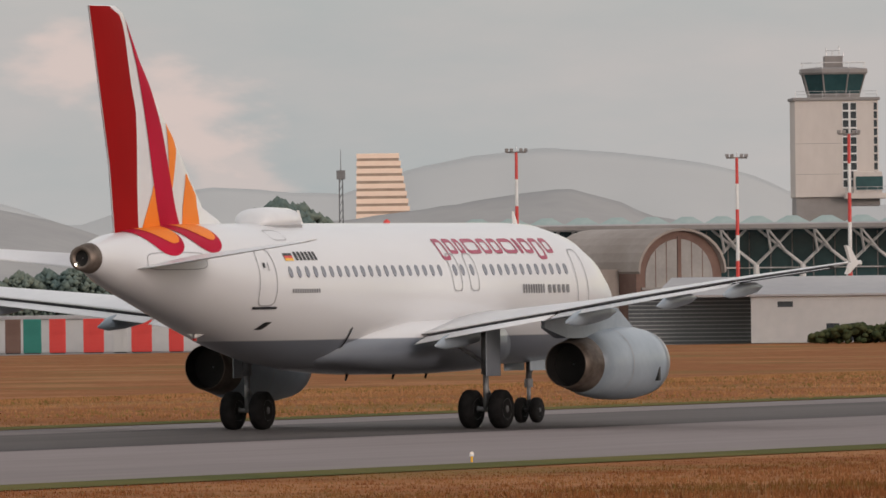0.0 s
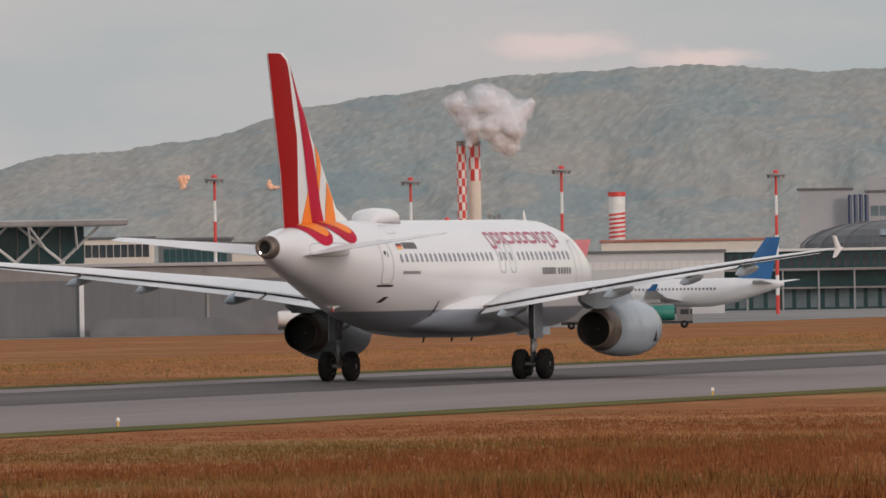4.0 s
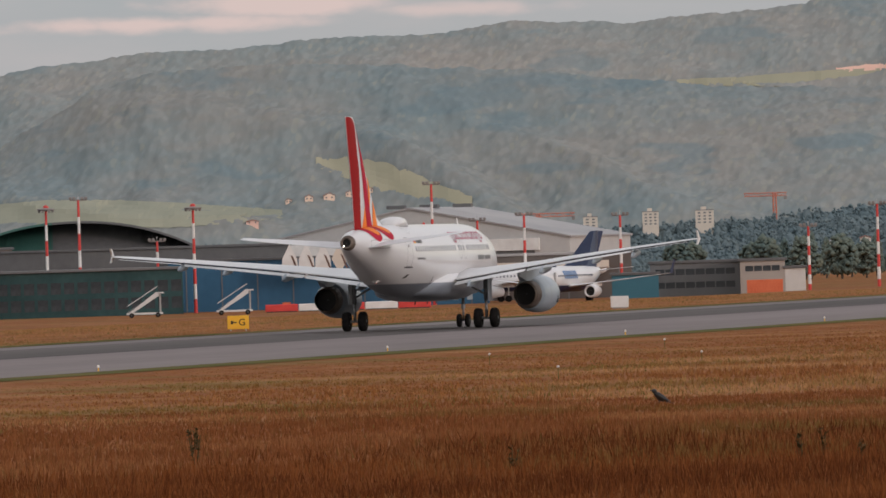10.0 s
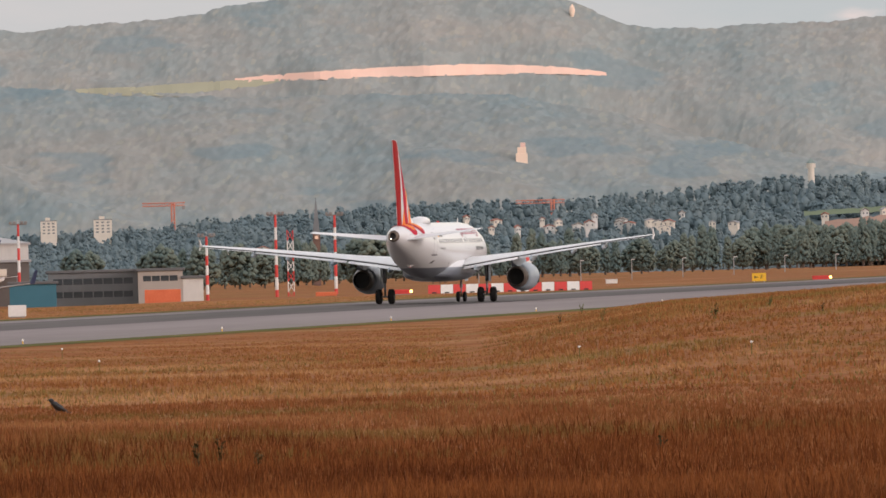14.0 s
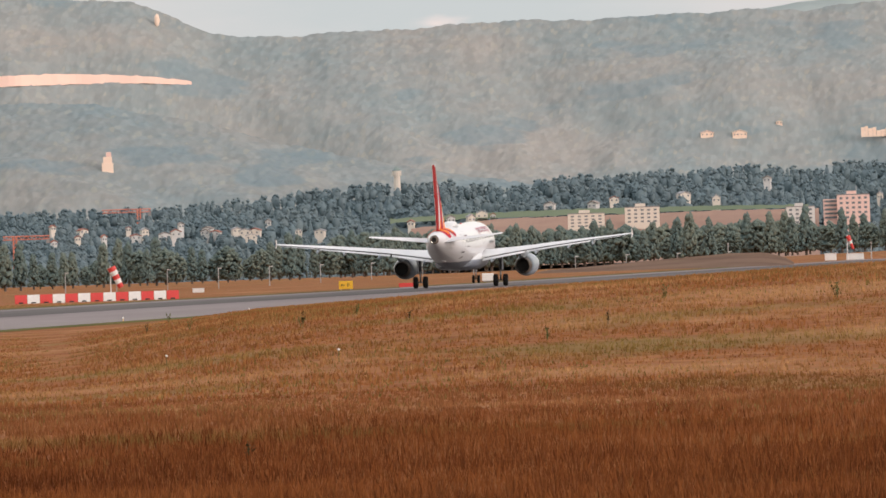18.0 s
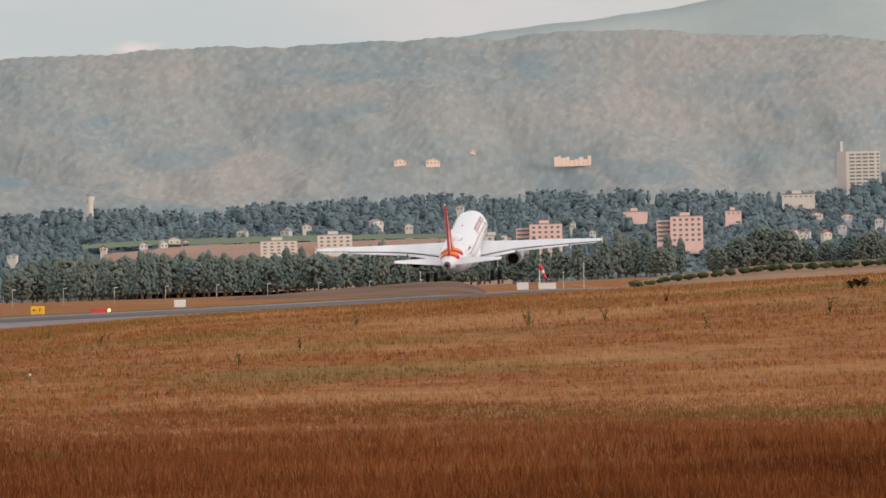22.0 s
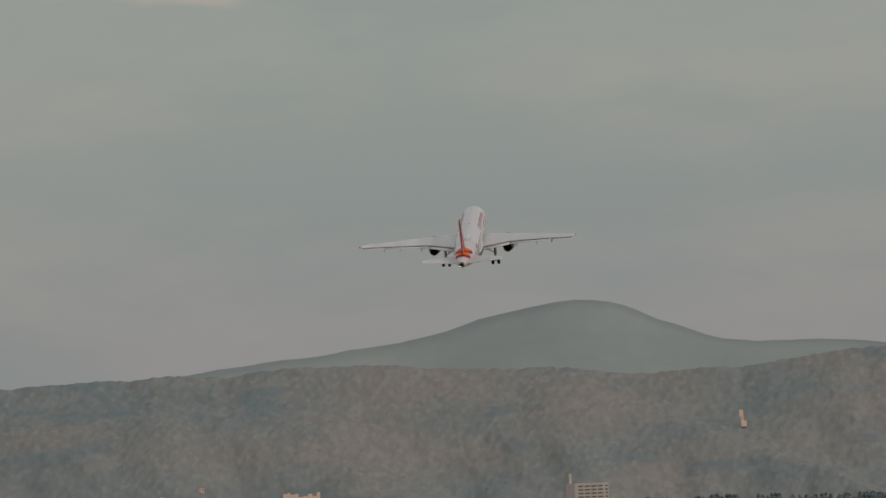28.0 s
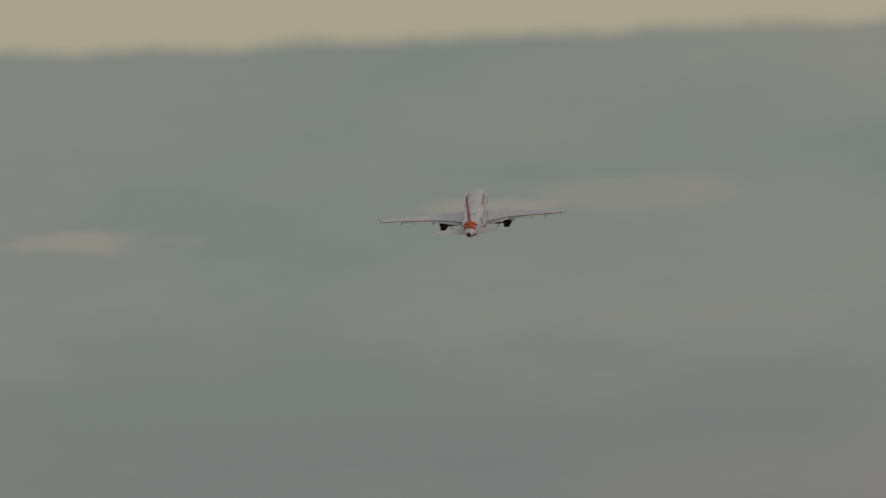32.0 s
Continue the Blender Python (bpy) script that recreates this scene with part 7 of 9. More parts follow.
# --- parked jets ---
def jet(m, label, hull_m, fin_m, engine_m, belly_m=None, size=1.0, title=None, name="parked_jet", fence=True, group="parked airliners", lit=False):
    """A twin-jet, nose along +y, standing on its wheels."""
    th = thing(name, m, label, "airliner", group)
    n = 20

    def ring_at(y, zc, r, rz):
        return [(r * math.sin(2 * math.pi * i / n), y, zc + rz * math.cos(2 * math.pi * i / n)) for i in range(n)]
    prof = [(17, 3.1, 0.05, 0.05), (16.6, 3.2, 0.75, 0.75), (15.5, 3.4, 1.35, 1.4), (13.8, 3.65, 1.8, 1.9), (11.5, 3.8, 1.97, 2.05), (-5, 3.8, 1.97, 2.05), (-9, 4.1, 1.8, 1.8), (-13, 4.6, 1.2, 1.2), (-16, 4.9, 0.6, 0.6), (-17, 5.0, 0.3, 0.3)]
    part("fuselage", rings(bmesh.new(), [ring_at(*p) for p in prof]), hull_m, th, smooth=True)
    if belly_m:
        loops = [[(r * 1.012 * math.sin(a), y, zc + rz * 1.012 * math.cos(a)) for a in [math.pi * (0.66 + 0.68 * i / 10) for i in range(11)]] for y, zc, r, rz in prof[2:8]]
        part("belly_paint", rings(bmesh.new(), loops, False, False, False), belly_m, th)
    for side in (-1, 1):
        loops = [[(side * p[0], p[1], p[2]) for p in foil(x, le, te, z, t, 7)] for x, le, te, z, t in ((1.2, 5.8, -1.2, 2.6, 0.13), (6.4, 2.6, -1.2, 3.15, 0.11), (16.4, -3.2, -4.9, 4.3, 0.10))]
        part("wing", rings(bmesh.new(), loops), WINGGREY, th)
        loops = [[(side * p[0], p[1], p[2]) for p in foil(x, le, te, z, 0.1, 6)] for x, le, te, z in ((0.4, -12.0, -15.6, 5.0), (6.1, -15.2, -16.6, 5.5))]
        part("tailplane", rings(bmesh.new(), loops), WINGGREY, th)
        nac = lathe(bmesh.new(), [(2.0, 0.45), (2.2, 0.72), (4.0, 1.08), (6.0, 1.08), (6.6, 0.92), (6.5, 0.8), (6.0, 0.72)], n=20, centre=(side * 5.7, 0, 1.75))
        part("engine", nac, engine_m, th, smooth=True)
        part("intake", lathe(bmesh.new(), [(6.1, 0.74), (6.05, 0.05)], n=16, centre=(side * 5.7, 0, 1.75)), OPENINGBLACK, th)
        part("pylon", boxed(side * 5.7 - 0.15, side * 5.7 + 0.15, 0.2, 5.0, 2.5, 3.1), WINGGREY, th)
        hgt = 0.9 if fence else 2.2
        part("winglet", rings(bmesh.new(), [[(side * 16.4, -3.4, 4.25), (side * 16.5, -3.4, 4.25), (side * 16.5, -4.9, 4.25), (side * 16.4, -4.9, 4.25)], [(side * 16.75, -4.6, 4.3 + hgt), (side * 16.8, -4.6, 4.3 + hgt), (side * 16.8, -5.4, 4.3 + hgt), (side * 16.75, -5.4, 4.3 + hgt)]]), fin_m, th)
        tyre = lathe(bmesh.new(), [(-0.5, 0.4), (-0.5, 0.55), (0.5, 0.55), (0.5, 0.4)], axis="X", n=16, cap_start=True, cap_end=True, centre=(side * 3.8, 0.9, 0.55))
        part("main_wheel", tyre, RUBBER, th)
        part("main_leg", tube(bmesh.new(), (side * 3.8, 0.9, 0.6), (side * 3.8, 0.9, 2.7), 0.13, n=8), STEEL, th)
        me = pane_mesh(0.26, 0.36, WINDOWGLASS, 0.05)
        for k in range(30):
            y = 11.2 - 0.62 * k
            shared("cabin_window", me, pose(side * 1.90, y, 4.35, 0, 0, 90 * side) @ pose(0, 0, 0, 14, 0, 0), th)
        part("door_seam", boxed(side * 1.82 - 0.06, side * 1.82 + 0.06, 12.4, 13.2, 3.2, 5.0), SEAM, th)
        if title:
            t_m, y0, widths = title
            y = y0
            for wd, low, high in widths:
                loops = [[(side * (1.985 * math.sqrt(max(0.0, 1 - ((z - 3.8) / 2.06) ** 2)) + 0.02), yy, z) for yy in (y, y - wd)] for z in (low, (low + high) / 2, high)]
                part("title_bar", rings(bmesh.new(), loops, False, False, False), t_m, th)
                y -= wd + 0.22
    part("nose_leg", tube(bmesh.new(), (0, 12.2, 0.4), (0, 12.2, 2.2), 0.1, n=8), STEEL, th)
    part("nose_wheel", lathe(bmesh.new(), [(-0.3, 0.28), (-0.3, 0.38), (0.3, 0.38), (0.3, 0.28)], axis="X", n=14, cap_start=True, cap_end=True, centre=(0, 12.2, 0.38)), RUBBER, th)
    loops = []
    for z, le, te, t in ((5.2, -8.6, -14.8, 0.28), (6.2, -10.0, -15.1, 0.25), (11.7, -14.3, -16.6, 0.10)):
        ys = [le + (te - le) * i / 6 for i in range(7)]
        half = [t * math.sin(math.pi * min(1, (i + 0.3) / 6.6)) ** 0.7 for i in range(7)]
        loops.append([(h_, y, z) for h_, y in zip(half, ys)] + [(-h_, y, z) for h_, y in zip(half[::-1], ys[::-1])])
    part("tail_fin", rings(bmesh.new(), loops), fin_m, th)
    part("cockpit_glass", rings(bmesh.new(), [[(-1.15, 15.45, 3.9), (1.15, 15.45, 3.9), (0.75, 16.05, 3.75), (-0.75, 16.05, 3.75)], [(-1.0, 14.9, 4.6), (1.0, 14.9, 4.6), (0.6, 15.5, 4.45), (-0.6, 15.5, 4.45)]]), DARKGLASS, th)
    if lit:
        part("landing_light", lathe(bmesh.new(), [(5.75, 0.18), (5.8, 0.02)], n=10, cap_end=True, centre=(2.6, 0, 2.9)), glow("landing_light_glow", (1.0, 0.82, 0.55), 14.0), th)
    return th


def jet_pose(bearing, reach, heading, z=-5.0):
    """heading: degrees to the left of the line that runs away from the viewing point."""
    q = polar(bearing, reach, z)
    return pose(q.x, q.y, q.z, 0, 0, -bearing + heading)


WORD = [(1.15, 3.7, 5.1), (1.05, 3.7, 5.1), (0.95, 3.7, 5.1), (1.05, 3.2, 5.1), (0.9, 3.7, 5.5), (1.05, 3.7, 5.1), (0.75, 3.7, 5.5)]
jet(jet_pose(-15.68, 1880, 66), "white airliner with bright orange tail, engines and title", WHITE, BRIGHTORANGE, BRIGHTORANGE, None,
    title=(BRIGHTORANGE, 9.6, WORD + [(0.4, 3.75, 4.1), (1.1, 3.75, 5.0), (1.2, 3.75, 5.0), (1.9, 3.75, 5.0)]))
jet(jet_pose(-20.02, 1640, 68), "white airliner with orange tail behind a fuel tanker", WHITE, BRIGHTORANGE, BRIGHTORANGE, None, title=(RED, 8.0, WORD))
jet(jet_pose(-19.52, 1620, 75), "white airliner with pink and navy tail", WHITE, PINK, WHITE, NAVY)
jet(jet_pose(-18.52, 1700, 62), "white airliner with mid-blue tail", WHITE, SKYBLUE, WHITE)
jet(jet_pose(-12.35, 2010, 100), "white airliner with navy tail beside a hangar", WHITE, NAVY, WHITE, NAVY, name="parked_jet", fence=False)
TAXIER = jet(jet_pose(-12.02, 1930, 165), "white airliner with navy belly and tail taxiing with a lamp lit", WHITE, NAVY, WHITE, NAVY, name="taxiing_jet",
             fence=False, group="", title=(SKYBLUE, 8.0, [(0.8, 3.9, 5.2), (0.8, 3.9, 5.2), (0.8, 3.9, 5.2), (0.8, 3.9, 5.2), (0.8, 3.9, 5.2), (0.8, 3.9, 5.2), (0.8, 3.9, 5.2)]), lit=True)


# mobile steps near the blue hall
for b in (-14.15, -13.71, -15.95):
    th = site("mobile_steps", b, 1860, -5.0, "white mobile boarding steps on wheels", "steps", group="mobile steps")
    bm = bmesh.new()
    part("flight", rings(bm, [[(-2.6, y, 0.5), (-2.0, y, 0.5), (2.6, y, 3.4), (2.6, y, 3.9), (2.0, y, 3.9)] for y in (-0.9, 0.9)]), STEEL_W, th)
    for k in range(12):
        part("tread", boxed(-2.4 + 0.4 * k, -2.0 + 0.4 * k, -0.85, 0.85, 0.95 + 0.255 * k, 1.02 + 0.255 * k), STEEL, th)
    for y in (-0.9, 0.9):
        part("handrail", tube(bmesh.new(), (-2.4, y, 1.9), (2.4, y, 4.9), 0.06, n=5), STEEL_W, th)
    part("platform", boxed(2.0, 3.4, -0.9, 0.9, 3.8, 4.0), STEEL_W, th)
    part("frame", boxed(-2.6, 3.2, -0.8, 0.8, 0.5, 0.8), STEEL_W, th)
    part("support", tube(bmesh.new(), (2.8, 0, 0.8), (2.8, 0, 3.8), 0.15, n=6), STEEL, th)
    for x in (-1.8, 2.4):
        wheel_of(th, x, -0.8, 0.4)
        wheel_of(th, x, 0.8, 0.4)

# rooftop title of the far building, in plain bars
th = site("roof_title", -19.96, 1540, 4.30, "dark row of plain bars above a roof edge", "sign")
for x0, x1 in ((-8.8, -6.0), (-5.2, 3.4), (4.2, 5.3), (6.0, 8.8)):
    part("bar", boxed(x0, x1, 0, 0.2, 0.25, 1.15), GREYINK, th)
    part("strut", tube(bmesh.new(), ((x0 + x1) / 2, 0.1, -0.3), ((x0 + x1) / 2, 0.1, 0.3), 0.06, n=5), STEEL, th)
office("cream_row", -21.56, -21.09, lift_z(0.115, 1930), 1930, 12, "long cream office row with dark windows", [(lift_z(0.06, 1930) - 1.1, lift_z(0.06, 1930) + 1.0, 12)], CREAM, DARKGLASS)
office("glass_office", -21.07, -20.71, lift_z(0.105, 1900), 1900, 12, "small glazed office block", [(0.5, 2.4, 10), (4.0, 6.6, 10)], GREYCLAD, TEALGLASS)
office("cream_block", -20.71, -20.44, lift_z(0.08, 1920), 1920, 12, "cream block with flat roof", [], CREAM)
office("viaduct_wall", -19.66, -18.3, lift_z(0.005, 1850), 1850, 8, "long pale parapet wall", [(2.2, 3.4, 34)], PALECLAD, OFFWHITE)

# ---- fields, houses and trees beyond the airfield ----


def on_ground(bearing, lift):
    """Where the line of sight at this bearing and lift first meets the ground."""
    slope = math.tan(radians(lift))
    reach = 150.0
    while reach < 2600:
        q = polar(bearing, reach)
        if EYE_Z + reach * slope <= ground_z(q.x, q.y):
            return Vector((q.x, q.y, ground_z(q.x, q.y)))
        reach += 2.0
    return polar(bearing, reach, -5)


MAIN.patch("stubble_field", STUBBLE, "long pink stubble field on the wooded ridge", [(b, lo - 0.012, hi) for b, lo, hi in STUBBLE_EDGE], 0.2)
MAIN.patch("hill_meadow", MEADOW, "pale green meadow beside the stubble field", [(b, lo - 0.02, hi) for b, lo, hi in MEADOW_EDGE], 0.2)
FRONT.patch("hill_meadow", MEADOW, "pale clearing among the woods", [(b, lo - 0.03, hi) for b, lo, hi in CLEARING_EDGE], 0.2, 0.03)
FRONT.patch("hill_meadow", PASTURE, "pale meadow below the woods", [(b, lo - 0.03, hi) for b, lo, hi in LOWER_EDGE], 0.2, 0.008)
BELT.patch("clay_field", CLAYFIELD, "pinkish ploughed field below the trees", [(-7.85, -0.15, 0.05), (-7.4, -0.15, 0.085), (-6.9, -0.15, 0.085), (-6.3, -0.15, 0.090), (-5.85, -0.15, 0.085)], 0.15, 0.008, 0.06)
# the green field's colour is greyed for haze as well
BELT.patch("green_field", mat("hazy_green_field", (0.13, 0.17, 0.11), (0.19, 0.22, 0.14), rough=1.0, scale=0.02), "green field below the trees", [(-7.95, 0.08, 0.10), (-7.6, 0.088, 0.115), (-7.0, 0.09, 0.12), (-6.4, 0.093, 0.115), (-5.9, 0.09, 0.105)], 0.15, 0.008, 0.06)

BANK = Hill([(-5.4, -0.20), (-5.27, -0.150), (-5.08, -0.118), (-4.75, -0.092), (-4.63, -0.08), (-4.08, -0.064), (-3.61, -0.05), (-2.86, -0.035), (-1, -0.03)], 1080, 1300, -0.6, rough=0.002, seed=31.0)
tagged(BANK.build("field_bank", mat("brown_stubble", (0.21, 0.125, 0.075), (0.33, 0.20, 0.125), rough=1.0, scale=0.05, fine=0.3), "low bank with pinkish stubble", -5.4, -1.0, 0.06, 10), category="field")

MOUND = Hill([(-7.5, -0.24), (-7.2, -0.176), (-6.8, -0.152), (-6.3, -0.121), (-6.12, -0.122), (-6.02, -0.15), (-5.94, -0.2)], 1450, 1500, -0.5, rough=0.002, seed=37.0)
tagged(MOUND.build("earth_mound", mat("brown_bare_earth", (0.125, 0.075, 0.052), (0.20, 0.125, 0.088), rough=1.0, scale=0.08, fine=0.5), "low mound of bare brown earth", -7.5, -5.94, 0.04, 10), category="mound")


def hedges():
    rng = np.random.default_rng(8)
    spots = []
    for b in np.arange(-5.25, -1.5, 0.012):
        lift = along(BANK.ridge, b) - 0.022 - 0.004 * rng.random()
        q = BANK.on(b, lift)
        s = 0.22 + 0.22 * rng.random()
        if (b * 15) % 1 < 0.62:
            spots.append((q.x * 0.99, q.y * 0.99, q.z, s * 1.6, s))
    scatter("hedge_row", spots, HEDGE, "row of low dark hedge bushes", rng, "hedge")
    spots = []
    for k in range(420):
        u = rng.random()
        q = polar(-23.56 + 0.50 * u, 1440 + 2 * rng.normal(), 0)
        high = along([(0, 0.7), (0.25, 1.6), (0.5, 2.0), (0.62, 1.5), (0.8, 2.2), (1, 1.4)], u)
        s = 0.28 + 0.3 * rng.random()
        spots.append((q.x, q.y, -5.0 + high * rng.random() ** 0.7, s, s * 0.8))
    scatter("shrub_hedge", spots, HEDGE, "overgrown dark hedge along the shed wall", rng, "hedge")


hedges()


def house(where, w, h, wall, roof, label, yaw=0.0, group="houses on the rise", pitch=0.45):
    bearing = math.degrees(math.atan2(where.x, where.y))
    th = thing("house", pose(where.x, where.y, where.z, 0, 0, -bearing + yaw), label, "house", group)
    d = w * 0.75
    part("wall", gable_wall(w, d, h, h * (1 + pitch)), wall, th)
    part("roof", gable(w, d, h, h * (1 + pitch), 0.15, 0.2), roof, th)
    part("plinth", boxed(-w / 2 + 0.05, w / 2 - 0.05, 0.05, d - 0.05, -2.6, 0.0), wall, th)
    panes(th, span(-w / 2, w / 2, max(2, int(w / 1.4))), [h * 0.35, h * 0.75] if h > 2.5 else [h * 0.5], 0.45, 0.5, SHADEDBOX)
    return th


def block(hill, b0, b1, lo, hi, wall, label, cols, rows, name="apartment_block", bring=0.996):
    q = hill.on((b0 + b1) / 2, max(lo, 0.0)) * bring
    reach = math.hypot(q.x, q.y)
    z0 = lift_z(lo, reach) - (3.2 if bring < 1 else 2.0)
    z1 = lift_z(hi, reach)
    w = reach * radians(b1 - b0)
    th = site(name, (b0 + b1) / 2, reach, z0, label, "apartment block", 0, "apartment blocks")
    part("wall", boxed(-w / 2, w / 2, 0, 6, 0, z1 - z0), wall, th)
    part("roof", boxed(-w / 2 - 0.1, w / 2 + 0.1, -0.1, 6.1, z1 - z0, z1 - z0 + 0.25), DARKCONC, th)
    part("roof_house", boxed(-w * 0.2, w * 0.1, 1, 4, z1 - z0 + 0.25, z1 - z0 + 1.1), wall, th)
    h = z1 - z0
    if wall is PINKWALL and cols > 5:
        part("side_wing", boxed(-w / 2 - w * 0.42, -w / 2 + 0.02, 1.6, 6, 0, h - 1.0), wall, th, "set-back pink side wing")
        for z in span(3.4, h - 1.0, 5):
            part("balcony", boxed(-w / 2 - w * 0.38, -w / 2 - 0.1, 1.3, 1.62, z - 0.3, z + 0.25), SHADEDBOX, th)
        part("roof_mast", tube(bmesh.new(), (w * 0.1, 2, h), (w * 0.1, 2, h + 2.4), 0.09, n=5), STEEL, th)
        cols, rows = 5, 5
    panes(th, span(-w / 2 + 0.3, w / 2 - 0.3, cols), span(3.2, h - 0.2, rows), (w - 0.6) / cols * 0.46, (h - 3.4) / rows * 0.46, SHADEDBOX)
    return th


def build_town():
    block(BELT, -5.76, -5.60, 0.025, 0.146, PINKWALL, "pink apartment block with square windows", 6, 7)
    block(BELT, -5.07, -4.91, 0.040, 0.168, PINKWALL, "pink apartment block with square windows", 7, 7)
    block(BELT, -7.08, -6.90, 0.028, 0.095, CREAM, "cream terraced apartment block", 5, 4)
    block(BELT, -6.80, -6.63, 0.040, 0.118, CREAM, "cream terraced apartment block", 5, 4)
    block(BELT, -6.01, -5.87, 0.010, 0.095, OFFWHITE, "plain white apartment house among trees", 4, 4)
    block(BELT, -5.30, -5.18, 0.170, 0.196, PINKWALL, "low pink terrace among trees", 5, 1, bring=1.0)
    block(BELT, -4.80, -4.72, 0.150, 0.188, PINKWALL, "pink stepped house among trees", 3, 2, bring=1.0)
    block(BELT, -11.98, -11.91, 0.05, 0.130, CREAM, "pale tower block among trees", 2, 5, "tower_block")
    block(BELT, -11.69, -11.61, 0.08, 0.146, CREAM, "pale tower block among trees", 3, 4, "tower_block")
    block(BELT, -11.43, -11.34, 0.08, 0.146, CREAM, "pale tower block among trees", 3, 4, "tower_block")
    block(BELT, -3.40, -3.28, 0.080, 0.146, OFFWHITE, "white apartment house among trees", 4, 3)
    block(BELT, -3.36, -3.26, 0.300, 0.330, CREAM, "long low cream building among trees", 5, 1)
    block(BELT, -4.52, -4.36, 0.245, 0.262, CREAM, "long low cream building among trees", 6, 1)
    # high-rise slab
    reach = 3420
    z0 = lift_z(0.24, reach)
    th = site("high_rise", -4.13, reach, z0, "cream high-rise slab with banded balconies", "high-rise")
    h = lift_z(0.466, reach) - z0
    w = reach * radians(0.165)
    part("slab", boxed(-w / 2 + 0.6, w / 2 + 0.6, 0, 6, 0, h), CREAM, th)
    part("stair_tower", boxed(-w / 2 - 2.0, -w / 2 + 0.58, -0.6, 4, 0, h * 1.0), mat("mauve_concrete", (0.40, 0.35, 0.34), (0.47, 0.41, 0.40), rough=0.8, scale=0.1), th, "mauve-grey stair tower")
    part("flue", boxed(-w / 2 - 1.0, -w / 2 - 0.2, 0.2, 1.0, h, h + 3.0), CREAM, th)
    panes(th, span(-w / 2 + 1.4, w / 2 - 0.8, 4), span(0.6, h - 0.4, 12), 1.5, 0.45, SHADEDBOX)
    panes(th, [w / 2 + 0.05], span(0.6, h - 0.4, 12), 0.7, 0.5, SHADEDBOX)
    # water tower and church spire
    q = BELT.on(-7.91, 0.262)
    th = thing("water_tower", pose(q.x, q.y, q.z - 2, 0, 0, 8), "cream water tower with pointed roof", "water tower")
    part("stem", tube(bmesh.new(), (0, 0, 0), (0, 0, 5.4), 1.0, 0.95, n=14), CREAM, th)
    part("gallery", tube(bmesh.new(), (0, 0, 5.0), (0, 0, 6.4), 1.3, 1.35, n=14), CREAM, th)
    part("roof", tube(bmesh.new(), (0, 0, 6.4), (0, 0, 7.8), 1.45, 0.08, n=14), mat("green_grey_slate", (0.16, 0.22, 0.21), (0.22, 0.27, 0.25), rough=0.7, scale=0.5), th)
    reach = 2700
    th = site("church_tower", -10.34, reach, -5, "brown church tower with thin dark spire", "church")
    part("tower", boxed(-0.85, 0.85, 0, 1.7, 0, lift_z(0.06, reach) + 5), BROWNWALL, th)
    zt = lift_z(0.06, reach) + 5
    part("spire", rings(bmesh.new(), [[(-0.8, 0.05, zt), (0.8, 0.05, zt), (0.8, 1.65, zt), (-0.8, 1.65, zt)], [(-0.04, 0.8, lift_z(0.232, reach) + 5), (0.04, 0.8, lift_z(0.232, reach) + 5), (0.04, 0.88, lift_z(0.232, reach) + 5), (-0.04, 0.88, lift_z(0.232, reach) + 5)]]), SHADEDBOX, th)
    part("clock_face", boxed(-0.4, 0.4, -0.06, 0.02, zt - 1.6, zt - 0.8, 0.1), PEACH, th)
    # scattered houses
    rng = random.Random(5)
    named = [(-4.45, 0.075), (-4.35, 0.155), (-4.23, 0.095), (-4.0, 0.088), (-3.92, 0.09), (-3.76, 0.105), (-3.66, 0.11), (-7.17, 0.135), (-6.96, 0.135), (-6.10, 0.235), (-7.65, 0.085), (-7.55, 0.085), (-7.5, 0.1),
             (-7.85, 0.075), (-9.0, 0.06), (-9.15, 0.075), (-8.85, 0.08), (-8.7, 0.07), (-9.45, 0.09), (-9.6, 0.11), (-8.4, 0.055), (-8.3, 0.05), (-8.55, 0.1), (-3.1, 0.12), (-3.02, 0.10), (-3.2, 0.13),
             (-4.42, 0.055), (-4.3, 0.06), (-4.05, 0.115), (-3.8, 0.075), (-6.35, 0.14), (-6.5, 0.17), (-6.85, 0.16), (-5.55, 0.13), (-5.45, 0.10), (-10.0, 0.02), (-10.1, -0.02), (-9.9, 0.03), (-10.6, -0.02), (-10.75, -0.04)]
    for k in range(26):
        b = rng.choice((rng.uniform(-4.6, -2.6), rng.uniform(-9.6, -8.6), rng.uniform(-8.4, -7.2)))
        named.append((b, along(BELT_RIDGE, b) * rng.uniform(0.15, 0.5)))
    for b, lift in named:
        if -7.4 < b < -5.8 and lift < 0.13:
            continue
        q = BELT.on(b, lift) * 0.9985
        q.z -= 0.75
        wall, roof = rng.choice([(OFFWHITE, TILES), (CREAM, TILES), (OFFWHITE, BROWNROOF), (CREAM, ROOFGREY)])
        house(q, 1.5 + 1.9 * rng.random(), 1.1 + 0.7 * rng.random(), wall, roof, rng.choice(["pale house with red tiled roof", "small white house among trees"]) if roof is TILES else "small pale house among trees", rng.uniform(-30, 30))
